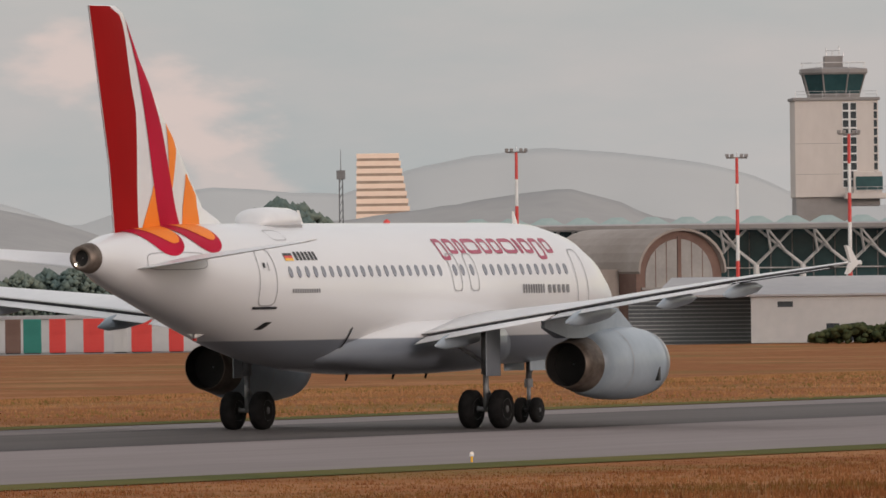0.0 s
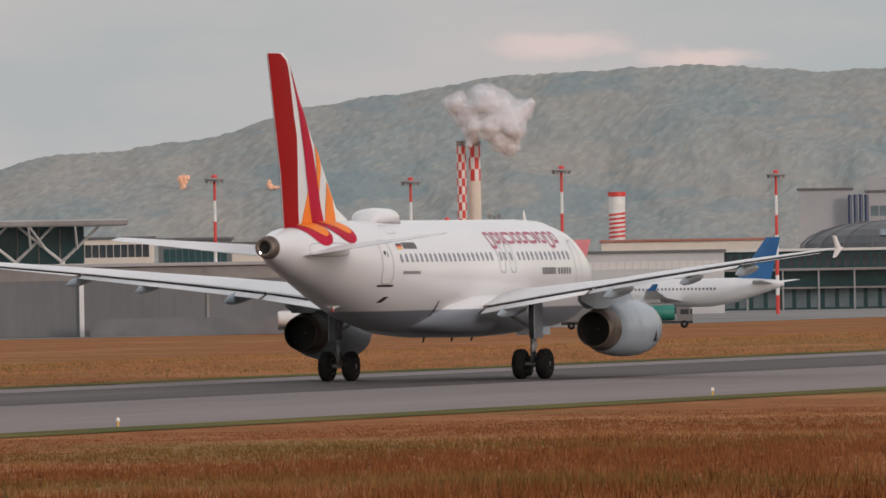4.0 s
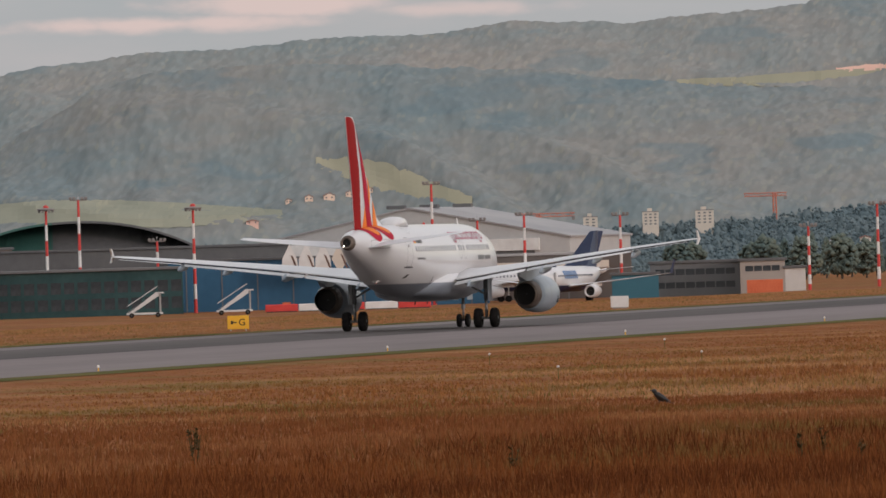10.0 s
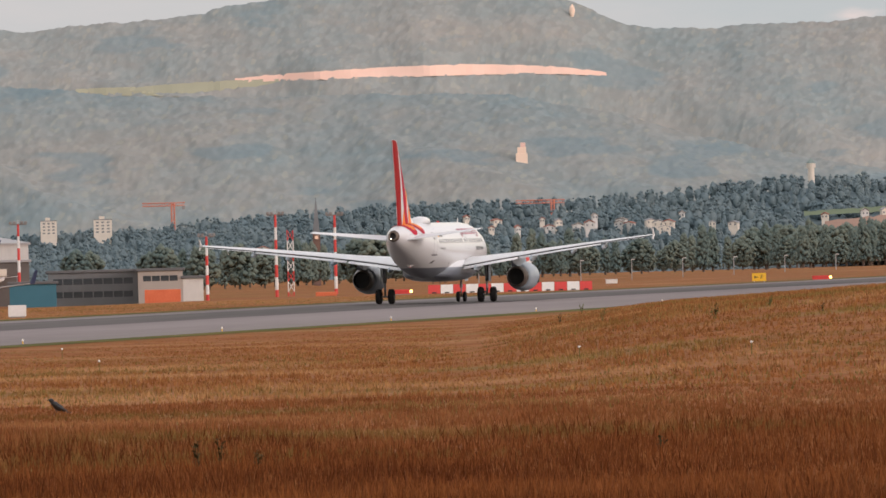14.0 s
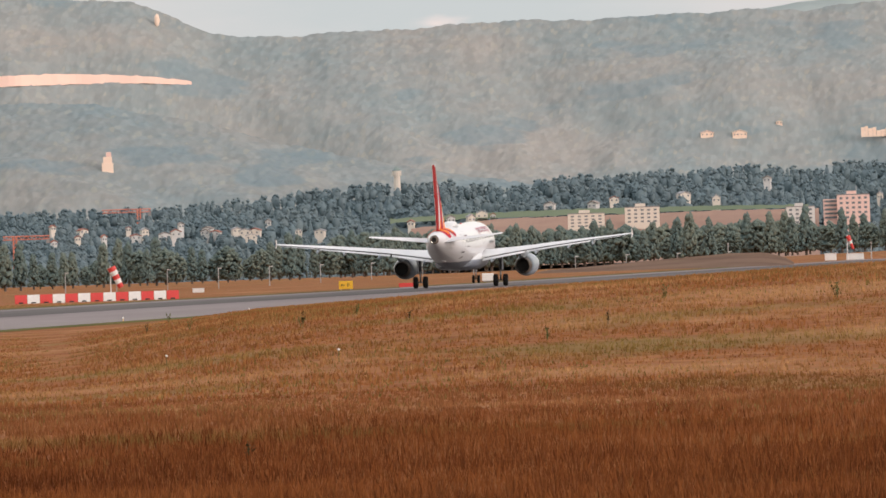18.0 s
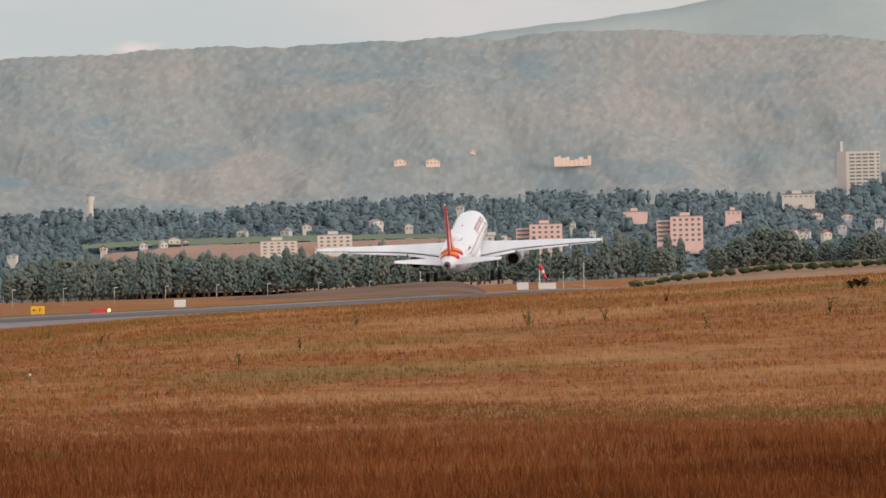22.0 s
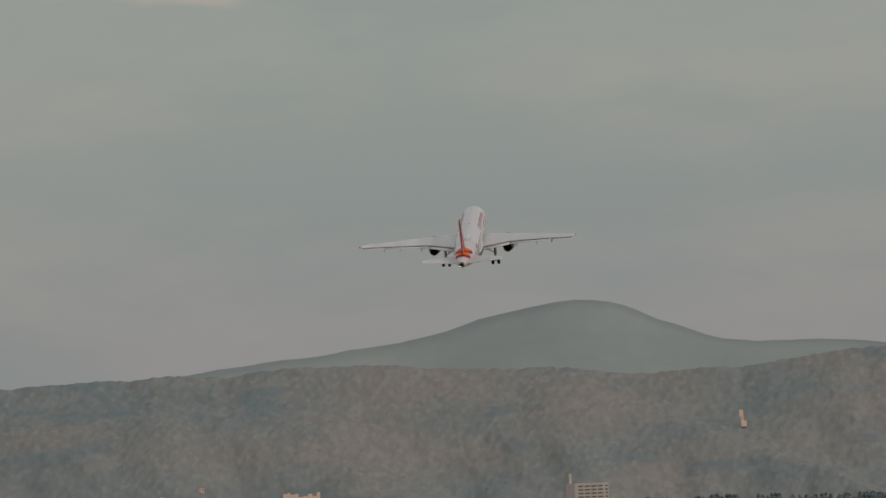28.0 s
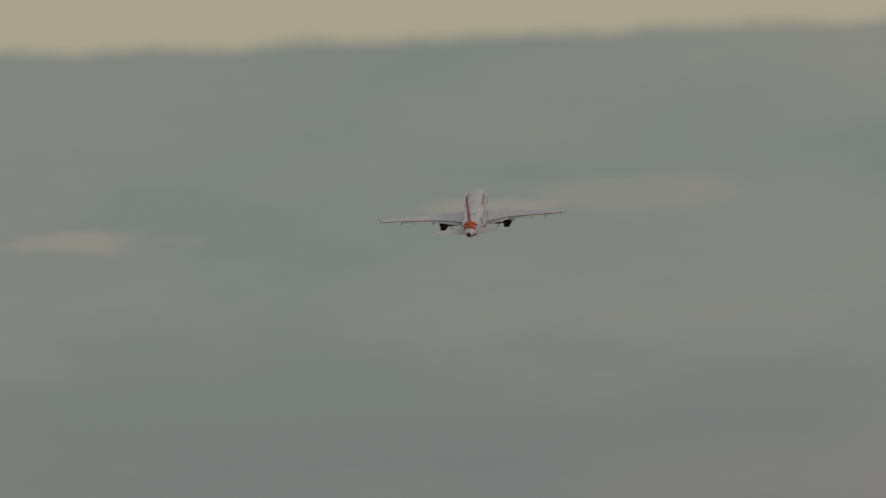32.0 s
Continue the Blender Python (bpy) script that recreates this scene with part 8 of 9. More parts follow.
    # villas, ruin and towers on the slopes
    for b, lift, w, h, wall, roof, label in ((-6.385, 0.459, 5.0, 1.5, PEACH, PINKWALL, "pink villa with red roof on the slope"), (-6.225, 0.452, 5.6, 1.8, PEACH, PEACH, "villa in sun-tinted peach on the slope"),
                                             (-6.03, 0.508, 2.4, 0.9, PEACH, CREAM, "small house in sun-tinted peach on the slope"), (-13.32, 0.26, 2.6, 1.2, PEACH, TILES, "house in sun-tinted peach on the slope"),
                                             (-13.22, 0.26, 3.6, 1.5, PEACH, TILES, "house in sun-tinted peach on the slope"), (-13.12, 0.275, 2.4, 1.2, PEACH, TILES, "house in sun-tinted peach on the slope"),
                                             (-13.42, 0.25, 2.0, 1.0, PEACH, TILES, "house in sun-tinted peach on the slope"), (-13.02, 0.293, 1.8, 1.0, PEACH, TILES, "house in sun-tinted peach on the slope"), (-13.6, 0.155, 4.0, 0.8, PINKWALL, TILES, "low pink house on the slope"),
                                             (-17.74 + 0.62, 0.60, 1.6, 0.8, PEACH, TILES, "house in sun-tinted peach on the slope")):
        hill = FRONT if -13.9 < b < -12 else MAIN
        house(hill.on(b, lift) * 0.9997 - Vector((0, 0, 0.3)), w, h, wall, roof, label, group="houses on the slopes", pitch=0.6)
    q = MAIN.on(-5.54, 0.437) * 0.9992
    th = thing("castle_ruin", pose(q.x, q.y, q.z, 0, 0, 5.5), "broken castle walls in sun-tinted peach on the slope", "ruin")
    xs = [-7.2, -5.6, -4.4, -2.6, -1.2, 0.6, 2.4, 4.2, 5.8, 7.2]
    for i, hgt in enumerate((3.0, 3.4, 2.6, 2.9, 1.6, 1.9, 2.7, 1.8, 3.2)):
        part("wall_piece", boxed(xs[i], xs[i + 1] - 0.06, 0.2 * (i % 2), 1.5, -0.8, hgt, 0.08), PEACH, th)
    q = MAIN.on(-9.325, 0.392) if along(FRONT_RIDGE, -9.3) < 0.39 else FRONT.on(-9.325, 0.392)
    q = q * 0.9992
    th = thing("castle_tower", pose(q.x, q.y, q.z - 0.5, 0, 0, 9.3), "stepped stone tower in sun-tinted peach on the slope", "tower")
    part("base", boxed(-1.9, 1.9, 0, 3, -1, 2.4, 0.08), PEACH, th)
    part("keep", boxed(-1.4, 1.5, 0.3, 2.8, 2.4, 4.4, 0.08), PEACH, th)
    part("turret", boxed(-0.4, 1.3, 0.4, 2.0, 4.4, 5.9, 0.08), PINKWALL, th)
    q = MAIN.on(-9.06, 1.098) * 0.9995
    th = thing("cliff_face", pose(q.x, q.y, q.z, 0, 0, 9), "rock face in sun-tinted peach on the hill's shoulder", "rock")
    bm = bmesh.new()
    bmesh.ops.create_icosphere(bm, subdivisions=2, radius=1.0)
    for v in bm.verts:
        k = 1 + 0.35 * noise.noise(v.co * 2.3)
        v.co = Vector((v.co.x * 1.1 * k, v.co.y * 1.0, v.co.z * 2.6 * k + 1.2))
    part("rock", bm, PEACH, th)
    q = MAIN.on(-3.37, 0.72) * 0.9992
    th = thing("hill_tower", pose(q.x, q.y, q.z, 0, 0, 3.4), "two buildings in sun-tinted peach on the wooded slope", "tower")
    part("upper", boxed(-1.0, 0.6, 0, 1.5, 3.2, 5.8, 0.1), PEACH, th)
    part("stem", boxed(-0.5, 0.9, 0.2, 1.4, 0.6, 3.2, 0.1), PINKWALL, th)
    part("lower", boxed(-0.3, 1.8, 0, 1.5, -0.8, 1.6, 0.1), PEACH, th)
    # rock painted orange for the sun that falls on it
    sunrock = mat("sun_tinted_orange_rock", (0.80, 0.42, 0.27), (0.92, 0.58, 0.40), rough=0.95, scale=0.3, fine=1.5)
    crags = ((-20.94, 0.365, ((-1.2, 3.2, 1.2), (0.2, 3.5, 1.3), (1.5, 3.8, 0.9), (-0.7, 1.8, 1.2), (0.5, 2.0, 1.1), (-0.2, 0.4, 1.1), (-0.8, -0.4, 0.7))),
             (-20.52, 0.355, ((0, 2.2, 0.8), (-0.3, 1.2, 0.9), (0.5, 0.4, 1.0), (1.6, 0.2, 0.6), (2.6, 0.0, 0.7), (3.7, 0.1, 0.6), (4.6, 0.0, 0.5))),
             (-19.88, 0.160, ((-1.2, 0.2, 0.6), (0, 0.4, 0.7), (1.2, 0.1, 0.5))))
    for b, lift, lumps in crags:
        q = MAIN.on(b, lift) * 0.9993
        th = thing("rock_outcrop", pose(q.x, q.y, q.z, 0, 0, -b), "rock outcrop in sun-tinted orange on the slope", "rock", "rock outcrops")
        bm = bmesh.new()
        for k, (x, z, r) in enumerate(lumps):
            for v in bmesh.ops.create_icosphere(bm, subdivisions=2, radius=1.0)["verts"]:
                g = 1 + 0.55 * noise.noise(v.co * 1.7 + Vector((b + k * 3.1, 0, 0))) + 0.25 * noise.noise(v.co * 4.3 + Vector((k, b, 0)))
                v.co = Vector((x + v.co.x * r * g, v.co.y * r, z + v.co.z * r * 1.15 * g))
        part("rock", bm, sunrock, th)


build_town()


def crane(bearing, lift, b0, b1, reach, foot):
    top = lift_z(lift, reach)
    z0 = lift_z(foot, reach) - 2
    th = site("tower_crane", bearing, reach, z0, "orange-red tower crane over the town", "crane", 0, "tower cranes")
    k = reach * math.pi / 180
    h = top - z0
    bm = bmesh.new()
    for x in (-0.45, 0.45):
        tube(bm, (x, 0, 0), (x, 0, h), 0.2, n=4)
    for i in range(10):
        tube(bm, (-0.45, 0, h * i / 10), (0.45, 0, h * (i + 1) / 10), 0.12, n=4)
    part("mast", bm, CRANERED, th)
    bm = bmesh.new()
    x0, x1 = (b0 - bearing) * k, (b1 - bearing) * k
    for z in (h - 0.9, h):
        tube(bm, (x0, 0, z), (x1, 0, z), 0.14, n=4)
    for i in range(12):
        a, b = x0 + (x1 - x0) * i / 12, x0 + (x1 - x0) * (i + 1) / 12
        tube(bm, (a, 0, h - 0.9 if i % 2 else h), (b, 0, h if i % 2 else h - 0.9), 0.08, n=4)
    part("jib", bm, CRANERED, th)
    part("counterweight", boxed(max(x0, x1) - 0.9, max(x0, x1), -0.4, 0.4, h - 2.0, h - 0.9), DARKCONC, th)


for row in ((-11.04, 0.222, -11.19, -10.98, 3460, 0.10), (-9.18, 0.19, -9.36, -9.12, 3380, 0.08), (-9.79, 0.075, -9.85, -9.62, 3180, -0.10), (-12.2, 0.155, -12.45, -12.02, 3300, 0.05), (-3.06, 0.226, -3.19, -2.80, 3250, 0.02)):
    crane(*row)


# --- trees along the airfield's edge ---
# leaf green paled and blued in its base colour for haze
CROWN = mat("haze_paled_leaves", (0.098, 0.142, 0.138), (0.178, 0.202, 0.160), rough=1.0, scale=0.9, fine=3.0, island=0.25, per_object=0.5)
BARK = mat("grey_brown_bark", (0.09, 0.07, 0.055), (0.15, 0.12, 0.10), rough=0.95, scale=1.0, fine=5)


def tree_kit(rng, tall, clumps, fine=1.0):
    """Meshes of a trunk with limbs and of an uneven crown, 1 m high in all."""
    bm = tube(bmesh.new(), (0, 0, -0.05), (0.01, 0, 0.34), 0.035, 0.022, n=7)
    for k in range(5):
        a = rng.random() * 6.28
        r = 0.10 if tall else 0.22
        tube(bm, (0.005, 0, 0.2 + 0.05 * k), (r * math.cos(a), r * math.sin(a), 0.42 + 0.08 * k), 0.014, 0.005, n=5)
    trunk = bpy.data.meshes.new("trunk")
    bm.to_mesh(trunk)
    bm.free()
    trunk.materials.append(BARK)
    spots = []
    for k in range(clumps):
        u = rng.random()
        z = 0.05 + 0.92 * u
        wide = (0.17 * (1 - u) ** 0.5 + 0.03) if tall else 0.42 * math.sqrt(max(0.02, 1 - (2 * u - 0.95) ** 2))
        a, r = rng.random() * 6.28, wide * math.sqrt(rng.random())
        s = (0.062 if tall else 0.10) * fine * (0.6 + 0.8 * rng.random())
        spots.append((r * math.cos(a), r * math.sin(a), z, s, s * (1.5 if tall else 0.9)))
    ob = scatter("crown", spots, CROWN, "", rng, sides=8)
    me = ob.data
    bpy.data.objects.remove(ob)
    return trunk, me


def build_trees():
    rng = np.random.default_rng(17)
    kits = [tree_kit(rng, True, 250, 0.78) for _ in range(3)] + [tree_kit(rng, False, 290, 0.75) for _ in range(4)] + [tree_kit(rng, False, 900, 0.5) for _ in range(2)]

    def plant(b, reach, base, top, kind, label, group):
        z0, z1 = lift_z(base, reach), lift_z(top, reach)
        trunk, crown = kits[kind]
        q = polar(b, reach, z0)
        s = max(1.5, z1 - z0)
        th = thing("tree", pose(q.x, q.y, q.z, 0, 0, float(rng.random() * 360)), label, "tree", group)
        for nm, me in (("trunk", trunk), ("crown", crown)):
            ob = shared(nm, me, Matrix.Diagonal((s, s, s, 1)), th)

    b = -11.0
    while b < -4.95:
        tall = rng.random() < 0.68
        base = along([(-11, -0.20), (-9.9, -0.182), (-9.0, -0.178), (-8.2, -0.17), (-7.1, -0.155), (-6.3, -0.14), (-5.0, -0.11)], b)
        top = base + (0.14 + 0.07 * rng.random() if tall else 0.085 + 0.08 * rng.random())
        plant(b, 2480 + 160 * rng.random(), base, top, int(rng.integers(0, 3)) if tall else int(rng.integers(3, 7)),
              "slim poplar at the airfield's edge" if tall else "broad leafy tree at the airfield's edge", "trees along the airfield's edge")
        b += 0.030 + 0.05 * rng.random()
    b = -8.2
    while b < -5.85:
        base = along([(-8.2, -0.17), (-7.1, -0.155), (-6.3, -0.14), (-5.0, -0.11)], b)
        plant(b, 2690 + 60 * rng.random(), base, 0.0 + 0.03 * rng.random(), int(rng.integers(3, 7)), "broad leafy tree before the ploughed field", "trees before the field")
        b += 0.045 + 0.03 * rng.random()
    for b, top in ((-4.85, 0.02), (-4.74, 0.06), (-4.62, 0.11), (-4.52, 0.10), (-4.42, 0.04), (-4.3, 0.03), (-4.18, 0.06), (-4.08, 0.075), (-3.98, 0.06), (-3.86, 0.065), (-3.76, 0.06), (-3.66, 0.085), (-3.55, 0.07),
                   (-3.42, 0.08), (-3.32, 0.06), (-3.2, 0.10), (-3.08, 0.09), (-2.98, 0.115), (-2.86, 0.117), (-2.7, 0.12), (-2.5, 0.11)):
        plant(b, 2300 + 60 * rng.random(), -0.115, top, int(rng.integers(7, 9)), "broad dark tree behind the stubble bank", "broad trees behind the bank")
    for b, top in ((-11.45, -0.02), (-11.52, -0.01), (-11.16, -0.03), (-11.1, 0.0), (-10.9, -0.01), (-10.72, 0.0), (-10.6, -0.03), (-10.15, 0.01), (-10.05, 0.02)):
        plant(b, 2200 + 50 * rng.random(), -0.2, top, int(rng.integers(3, 7)), "dark tree behind the apron buildings", "trees behind the apron")
    for b, reach, base, top in ((-26.15, 2400, -0.238, 0.335), (-26.05, 2420, -0.236, 0.31), (-26.9, 1480, -0.38, -0.08)):
        plant(b, reach, base, top, 7 + int(rng.integers(0, 2)), "bushy dark green tree", "bushes by the sheds")
    for k in range(14):
        plant(-28.1 + 0.135 * k, 1520 + 8 * rng.random(), -0.36, -0.05 + 0.08 * rng.random(), 7 + k % 2, "dark tree behind the long store", "trees behind the store")


build_trees()


# ---- beside the runway ----
def build_runway_things():
    lens = glow("warm_white_lens", (0.8, 0.7, 0.6), 0.1)
    for k in range(16):
        y = 197 + 52.2 * k
        th = thing("edge_light", pose(-117.4, y, 0.0), "small white runway edge light", "runway light", "runway edge lights")
        part("stem", tube(bmesh.new(), (0, 0, 0), (0, 0, 0.14), 0.03, n=8), GOLD, th)
        part("body", tube(bmesh.new(), (0, 0, 0.14), (0, 0, 0.19), 0.06, 0.055, n=12), SIGNWHITE, th)
        part("lens", lathe(bmesh.new(), [(0.19, 0.05), (0.22, 0.045), (0.25, 0.015)], axis="Z", n=12, cap_end=True), lens, th)

    def sign(x, y, z, w, h, letter, label):
        b = math.degrees(math.atan2(x, y))
        th = thing("taxiway_sign", pose(x, y, z, 0, 0, -b), label, "sign", "taxiway signs")
        part("panel", boxed(-w / 2, w / 2, -0.06, 0.06, 0.12, h, 0.02), GOLD, th)
        for px in (-w * 0.35, w * 0.35):
            part("leg", tube(bmesh.new(), (px, 0, 0), (px, 0, 0.14), 0.04, n=6), STEEL, th)
        bm = boxed(-w * 0.34, -w * 0.08, -0.07, -0.062, h * 0.52, h * 0.60)
        for s in (-1, 1):
            box(bm, -w * 0.34, -w * 0.24, -0.07, -0.062, h * 0.56 + s * 0.07 - 0.03, h * 0.56 + s * 0.07 + 0.03)
        part("arrow", bm, BLACK, th)
        curve = bpy.data.curves.new("letter", "FONT")
        curve.body, curve.size, curve.extrude, curve.align_x = letter, h * 0.62, 0.004, "CENTER"
        ob = new("letter", curve)
        me = bpy.data.meshes.new_from_object(ob.evaluated_get(bpy.context.evaluated_depsgraph_get()))
        bpy.data.objects.remove(ob)
        me.materials.append(BLACK)
        shared("letter", me, pose(w * 0.18, -0.07, h * 0.36, 90, 0, 0), th)

    sign(-164.0, 673.5, 0, 1.28, 0.92, "G", "yellow taxiway sign with black arrow and letter")
    sign(-159.8, 1112, dip(1112), 1.35, 0.90, "F", "yellow taxiway sign with black arrow and letter")
    for x, y in ((-164.2, 785), (-162.3, 1236)):
        b = math.degrees(math.atan2(x, y))
        th = thing("marker_box", pose(x, y, dip(y), 0, 0, -b), "plain white marker board beside the runway", "marker board", "marker boards")
        part("board", boxed(-0.62, 0.62, -0.05, 0.05, 0.1, 0.88, 0.02), SIGNWHITE, th)
        part("foot", boxed(-0.5, 0.5, -0.15, 0.15, 0, 0.1), DARKCONC, th)
    for x, y in ((-189.0, 688), (-180.0, 668)):
        th = thing("marker_post", pose(x, y, ground_z(x, y)), "short white marker post in the grass", "marker post", "marker posts")
        part("post", tube(bmesh.new(), (0, 0, 0), (0, 0, 0.55), 0.12, 0.10, n=8), SIGNWHITE, th)
        part("cap", lathe(bmesh.new(), [(0.55, 0.10), (0.60, 0.02)], axis="Z", n=8, cap_end=True), SIGNWHITE, th)
    # red and white barrier
    b = -9.80
    k = 0
    while b < -9.04:
        q = polar(b + 0.03, 1035, -0.05)
        th = thing("barrier_block", pose(q.x, q.y, -0.1, 0, 0, -b), "red plastic barrier block" if k % 2 == 0 else "white plastic barrier block", "barrier", "red and white barriers")
        w = 1035 * radians(0.062)
        loops = [[(-w / 2 + 0.02, -0.28, 0), (w / 2 - 0.02, -0.28, 0), (w / 2 - 0.02, 0.28, 0), (-w / 2 + 0.02, 0.28, 0)], [(-w / 2 + 0.02, -0.22, 0.35), (w / 2 - 0.02, -0.22, 0.35), (w / 2 - 0.02, 0.22, 0.35), (-w / 2 + 0.02, 0.22, 0.35)],
                 [(-w / 2 + 0.02, -0.10, 0.78), (w / 2 - 0.02, -0.10, 0.78), (w / 2 - 0.02, 0.10, 0.78), (-w / 2 + 0.02, 0.10, 0.78)]]
        part("block", rings(bmesh.new(), loops), RED if k % 2 == 0 else SIGNWHITE, th)
        part("foot_slot", boxed(-0.2, 0.2, -0.29, -0.2, 0.02, 0.14), BLACK, th)
        b += 0.062
        k += 1
    b, k = -13.55, 0
    while b < -12.75:
        q = polar(b, 1900, -5.0)
        th = thing("barrier_block", pose(q.x, q.y, -5.0, 0, 0, -b), "long red barrier block on the apron" if k % 2 == 0 else "long white barrier block on the apron", "barrier", "apron barriers")
        part("block", boxed(0, 5.3, 0, 0.8, 0.0, 1.25, 0.12), RED if k % 2 == 0 else SIGNWHITE, th)
        part("foot", boxed(0.2, 5.1, -0.1, 0.9, -0.02, 0.12), BLACK, th)
        b += 0.163
        k += 1
    # wind sock
    q = polar(-9.285, 1060, -0.1)
    th = thing("wind_sock", pose(q.x, q.y, q.z, 0, 0, 9.3), "drooping red and white striped wind sock on a pole", "wind sock")
    part("pole", tube(bmesh.new(), (-0.8, 0, 0), (-0.8, 0, 3.1), 0.05, n=8), STEEL_W, th)
    a, c = Vector((-0.72, 0, 2.95)), Vector((0.15, 0, 1.1))
    for i in range(5):
        p0, p1 = a + (c - a) * i / 5, a + (c - a) * (i + 1) / 5
        part("band", tube(bmesh.new(), p0, p1, 0.40 - 0.03 * i, 0.40 - 0.03 * (i + 1), n=14), RED if i % 2 == 0 else SIGNWHITE, th)
    amber = glow("amber_lamp", (1.0, 0.55, 0.12), 5.0)
    for bb, reach in ((-9.93, 1040), (-7.87, 1150)):
        q = polar(bb, reach, dip(reach))
        th = thing("warning_board", pose(q.x, q.y, q.z, 0, 0, -bb), "low red warning board with amber lamp", "warning board", "warning boards")
        part("board", boxed(-0.95, 0.7, -0.1, 0.1, 0.05, 0.45, 0.03), RED, th)
        part("lamp", lathe(bmesh.new(), [(0.0, 0.13), (-0.1, 0.10), (-0.14, 0.02)], n=12, cap_end=True, centre=(0.85, 0, 0.28)), amber, th)
        part("foot", boxed(-0.9, 0.9, -0.2, 0.2, 0, 0.06), DARKCONC, th)
    for b0, reach, w, hh in ((-5.80, 1600, 1.6, 0.95), (-5.68, 1600, 2.4, 0.8), (-6.05, 1550, 1.4, 0.4), (-8.90, 1200, 1.2, 0.4)):
        q = polar(b0, reach, dip(reach))
        th = thing("equipment_box", pose(q.x, q.y, q.z, 0, 0, -b0), "low white equipment box on the grass", "equipment box", "equipment boxes")
        part("box", boxed(-w / 2, w / 2, 0, 1.0, 0, hh, 0.04), SIGNWHITE, th)
        part("lid", boxed(-w / 2 - 0.04, w / 2 + 0.04, -0.04, 1.04, hh, hh + 0.06), STEEL_W, th)
    q = polar(-5.70, 1590, dip(1590))
    th = thing("wind_sock", pose(q.x, q.y, q.z, 0, 0, 5.7), "hanging red and white wind sock on a grey pole", "wind sock")
    part("pole", tube(bmesh.new(), (-0.45, 0, 0), (-0.45, 0, 3.4), 0.07, n=8), STEEL_W, th)
    a, c = Vector((-0.35, 0, 3.3)), Vector((0.35, 0, 1.5))
    for i in range(5):
        part("band", tube(bmesh.new(), a + (c - a) * i / 5, a + (c - a) * (i + 1) / 5, 0.32 - 0.03 * i, 0.32 - 0.03 * (i + 1), n=14), RED if i != 2 else SIGNWHITE, th)
    for bb, hh in ((-5.60, 2.5), (-5.50, 3.6), (-6.30, 3.0)):
        q = polar(bb, 1640, dip(1640) - 0.4)
        th = thing("marker_pole", pose(q.x, q.y, q.z), "thin white approach light pole", "pole", "approach poles")
        part("pole", tube(bmesh.new(), (0, 0, 0), (0, 0, hh), 0.06, 0.05, n=7), PALECLAD, th)
        part("lamp", boxed(-0.12, 0.12, -0.12, 0.12, hh, hh + 0.18, 0.03), PALECLAD, th)
    for k in range(14):
        b = -9.55 + 0.25 * k
        q = polar(b, 2050, lift_z(-0.185, 2050))
        th = thing("lamp_post", pose(q.x, q.y, q.z), "thin grey street lamp before the trees", "street lamp", "street lamps before the trees")
        part("post", tube(bmesh.new(), (0, 0, -1), (0, 0, 2.6), 0.07, n=6), STEEL, th)
        part("arm", boxed(-0.05, 0.6, -0.05, 0.05, 2.55, 2.68), STEEL_W, th)


build_runway_things()


# ---- plants in the foreground ----
BLADE = grass_paint("dry_grass_blades", (0.208, 0.078, 0.029), (0.37, 0.185, 0.082), (0.145, 0.118, 0.034), 0.6, 0.2)
STRAWBLADE = grass_paint("straw_grass_blades", (0.36, 0.185, 0.082), (0.46, 0.265, 0.13), (0.27, 0.175, 0.07), 0.5, 0.2)
MIDBLADE = grass_paint("tan_grass_blades", (0.262, 0.110, 0.038), (0.45, 0.262, 0.120), (0.165, 0.145, 0.040), 0.8, 0.18)
BLADEGREEN = mat("greenish_grass_blades", (0.150, 0.105, 0.032), (0.235, 0.170, 0.058), rough=0.95, scale=0.06, fine=0.4, island=0.35)
WEED = mat("dark_weed_leaves", (0.042, 0.036, 0.018), (0.10, 0.075, 0.032), rough=0.9, scale=1.0, fine=5, island=0.5)
GREENWEED = mat("green_weed_leaves", (0.075, 0.088, 0.030), (0.15, 0.16, 0.06), rough=0.9, scale=1.0, fine=5, island=0.5)


REDBLADE = mat("dark_red_grass_blades", (0.078, 0.022, 0.007), (0.215, 0.076, 0.024), rough=0.95, scale=0.05, fine=0.4, island=0.7)


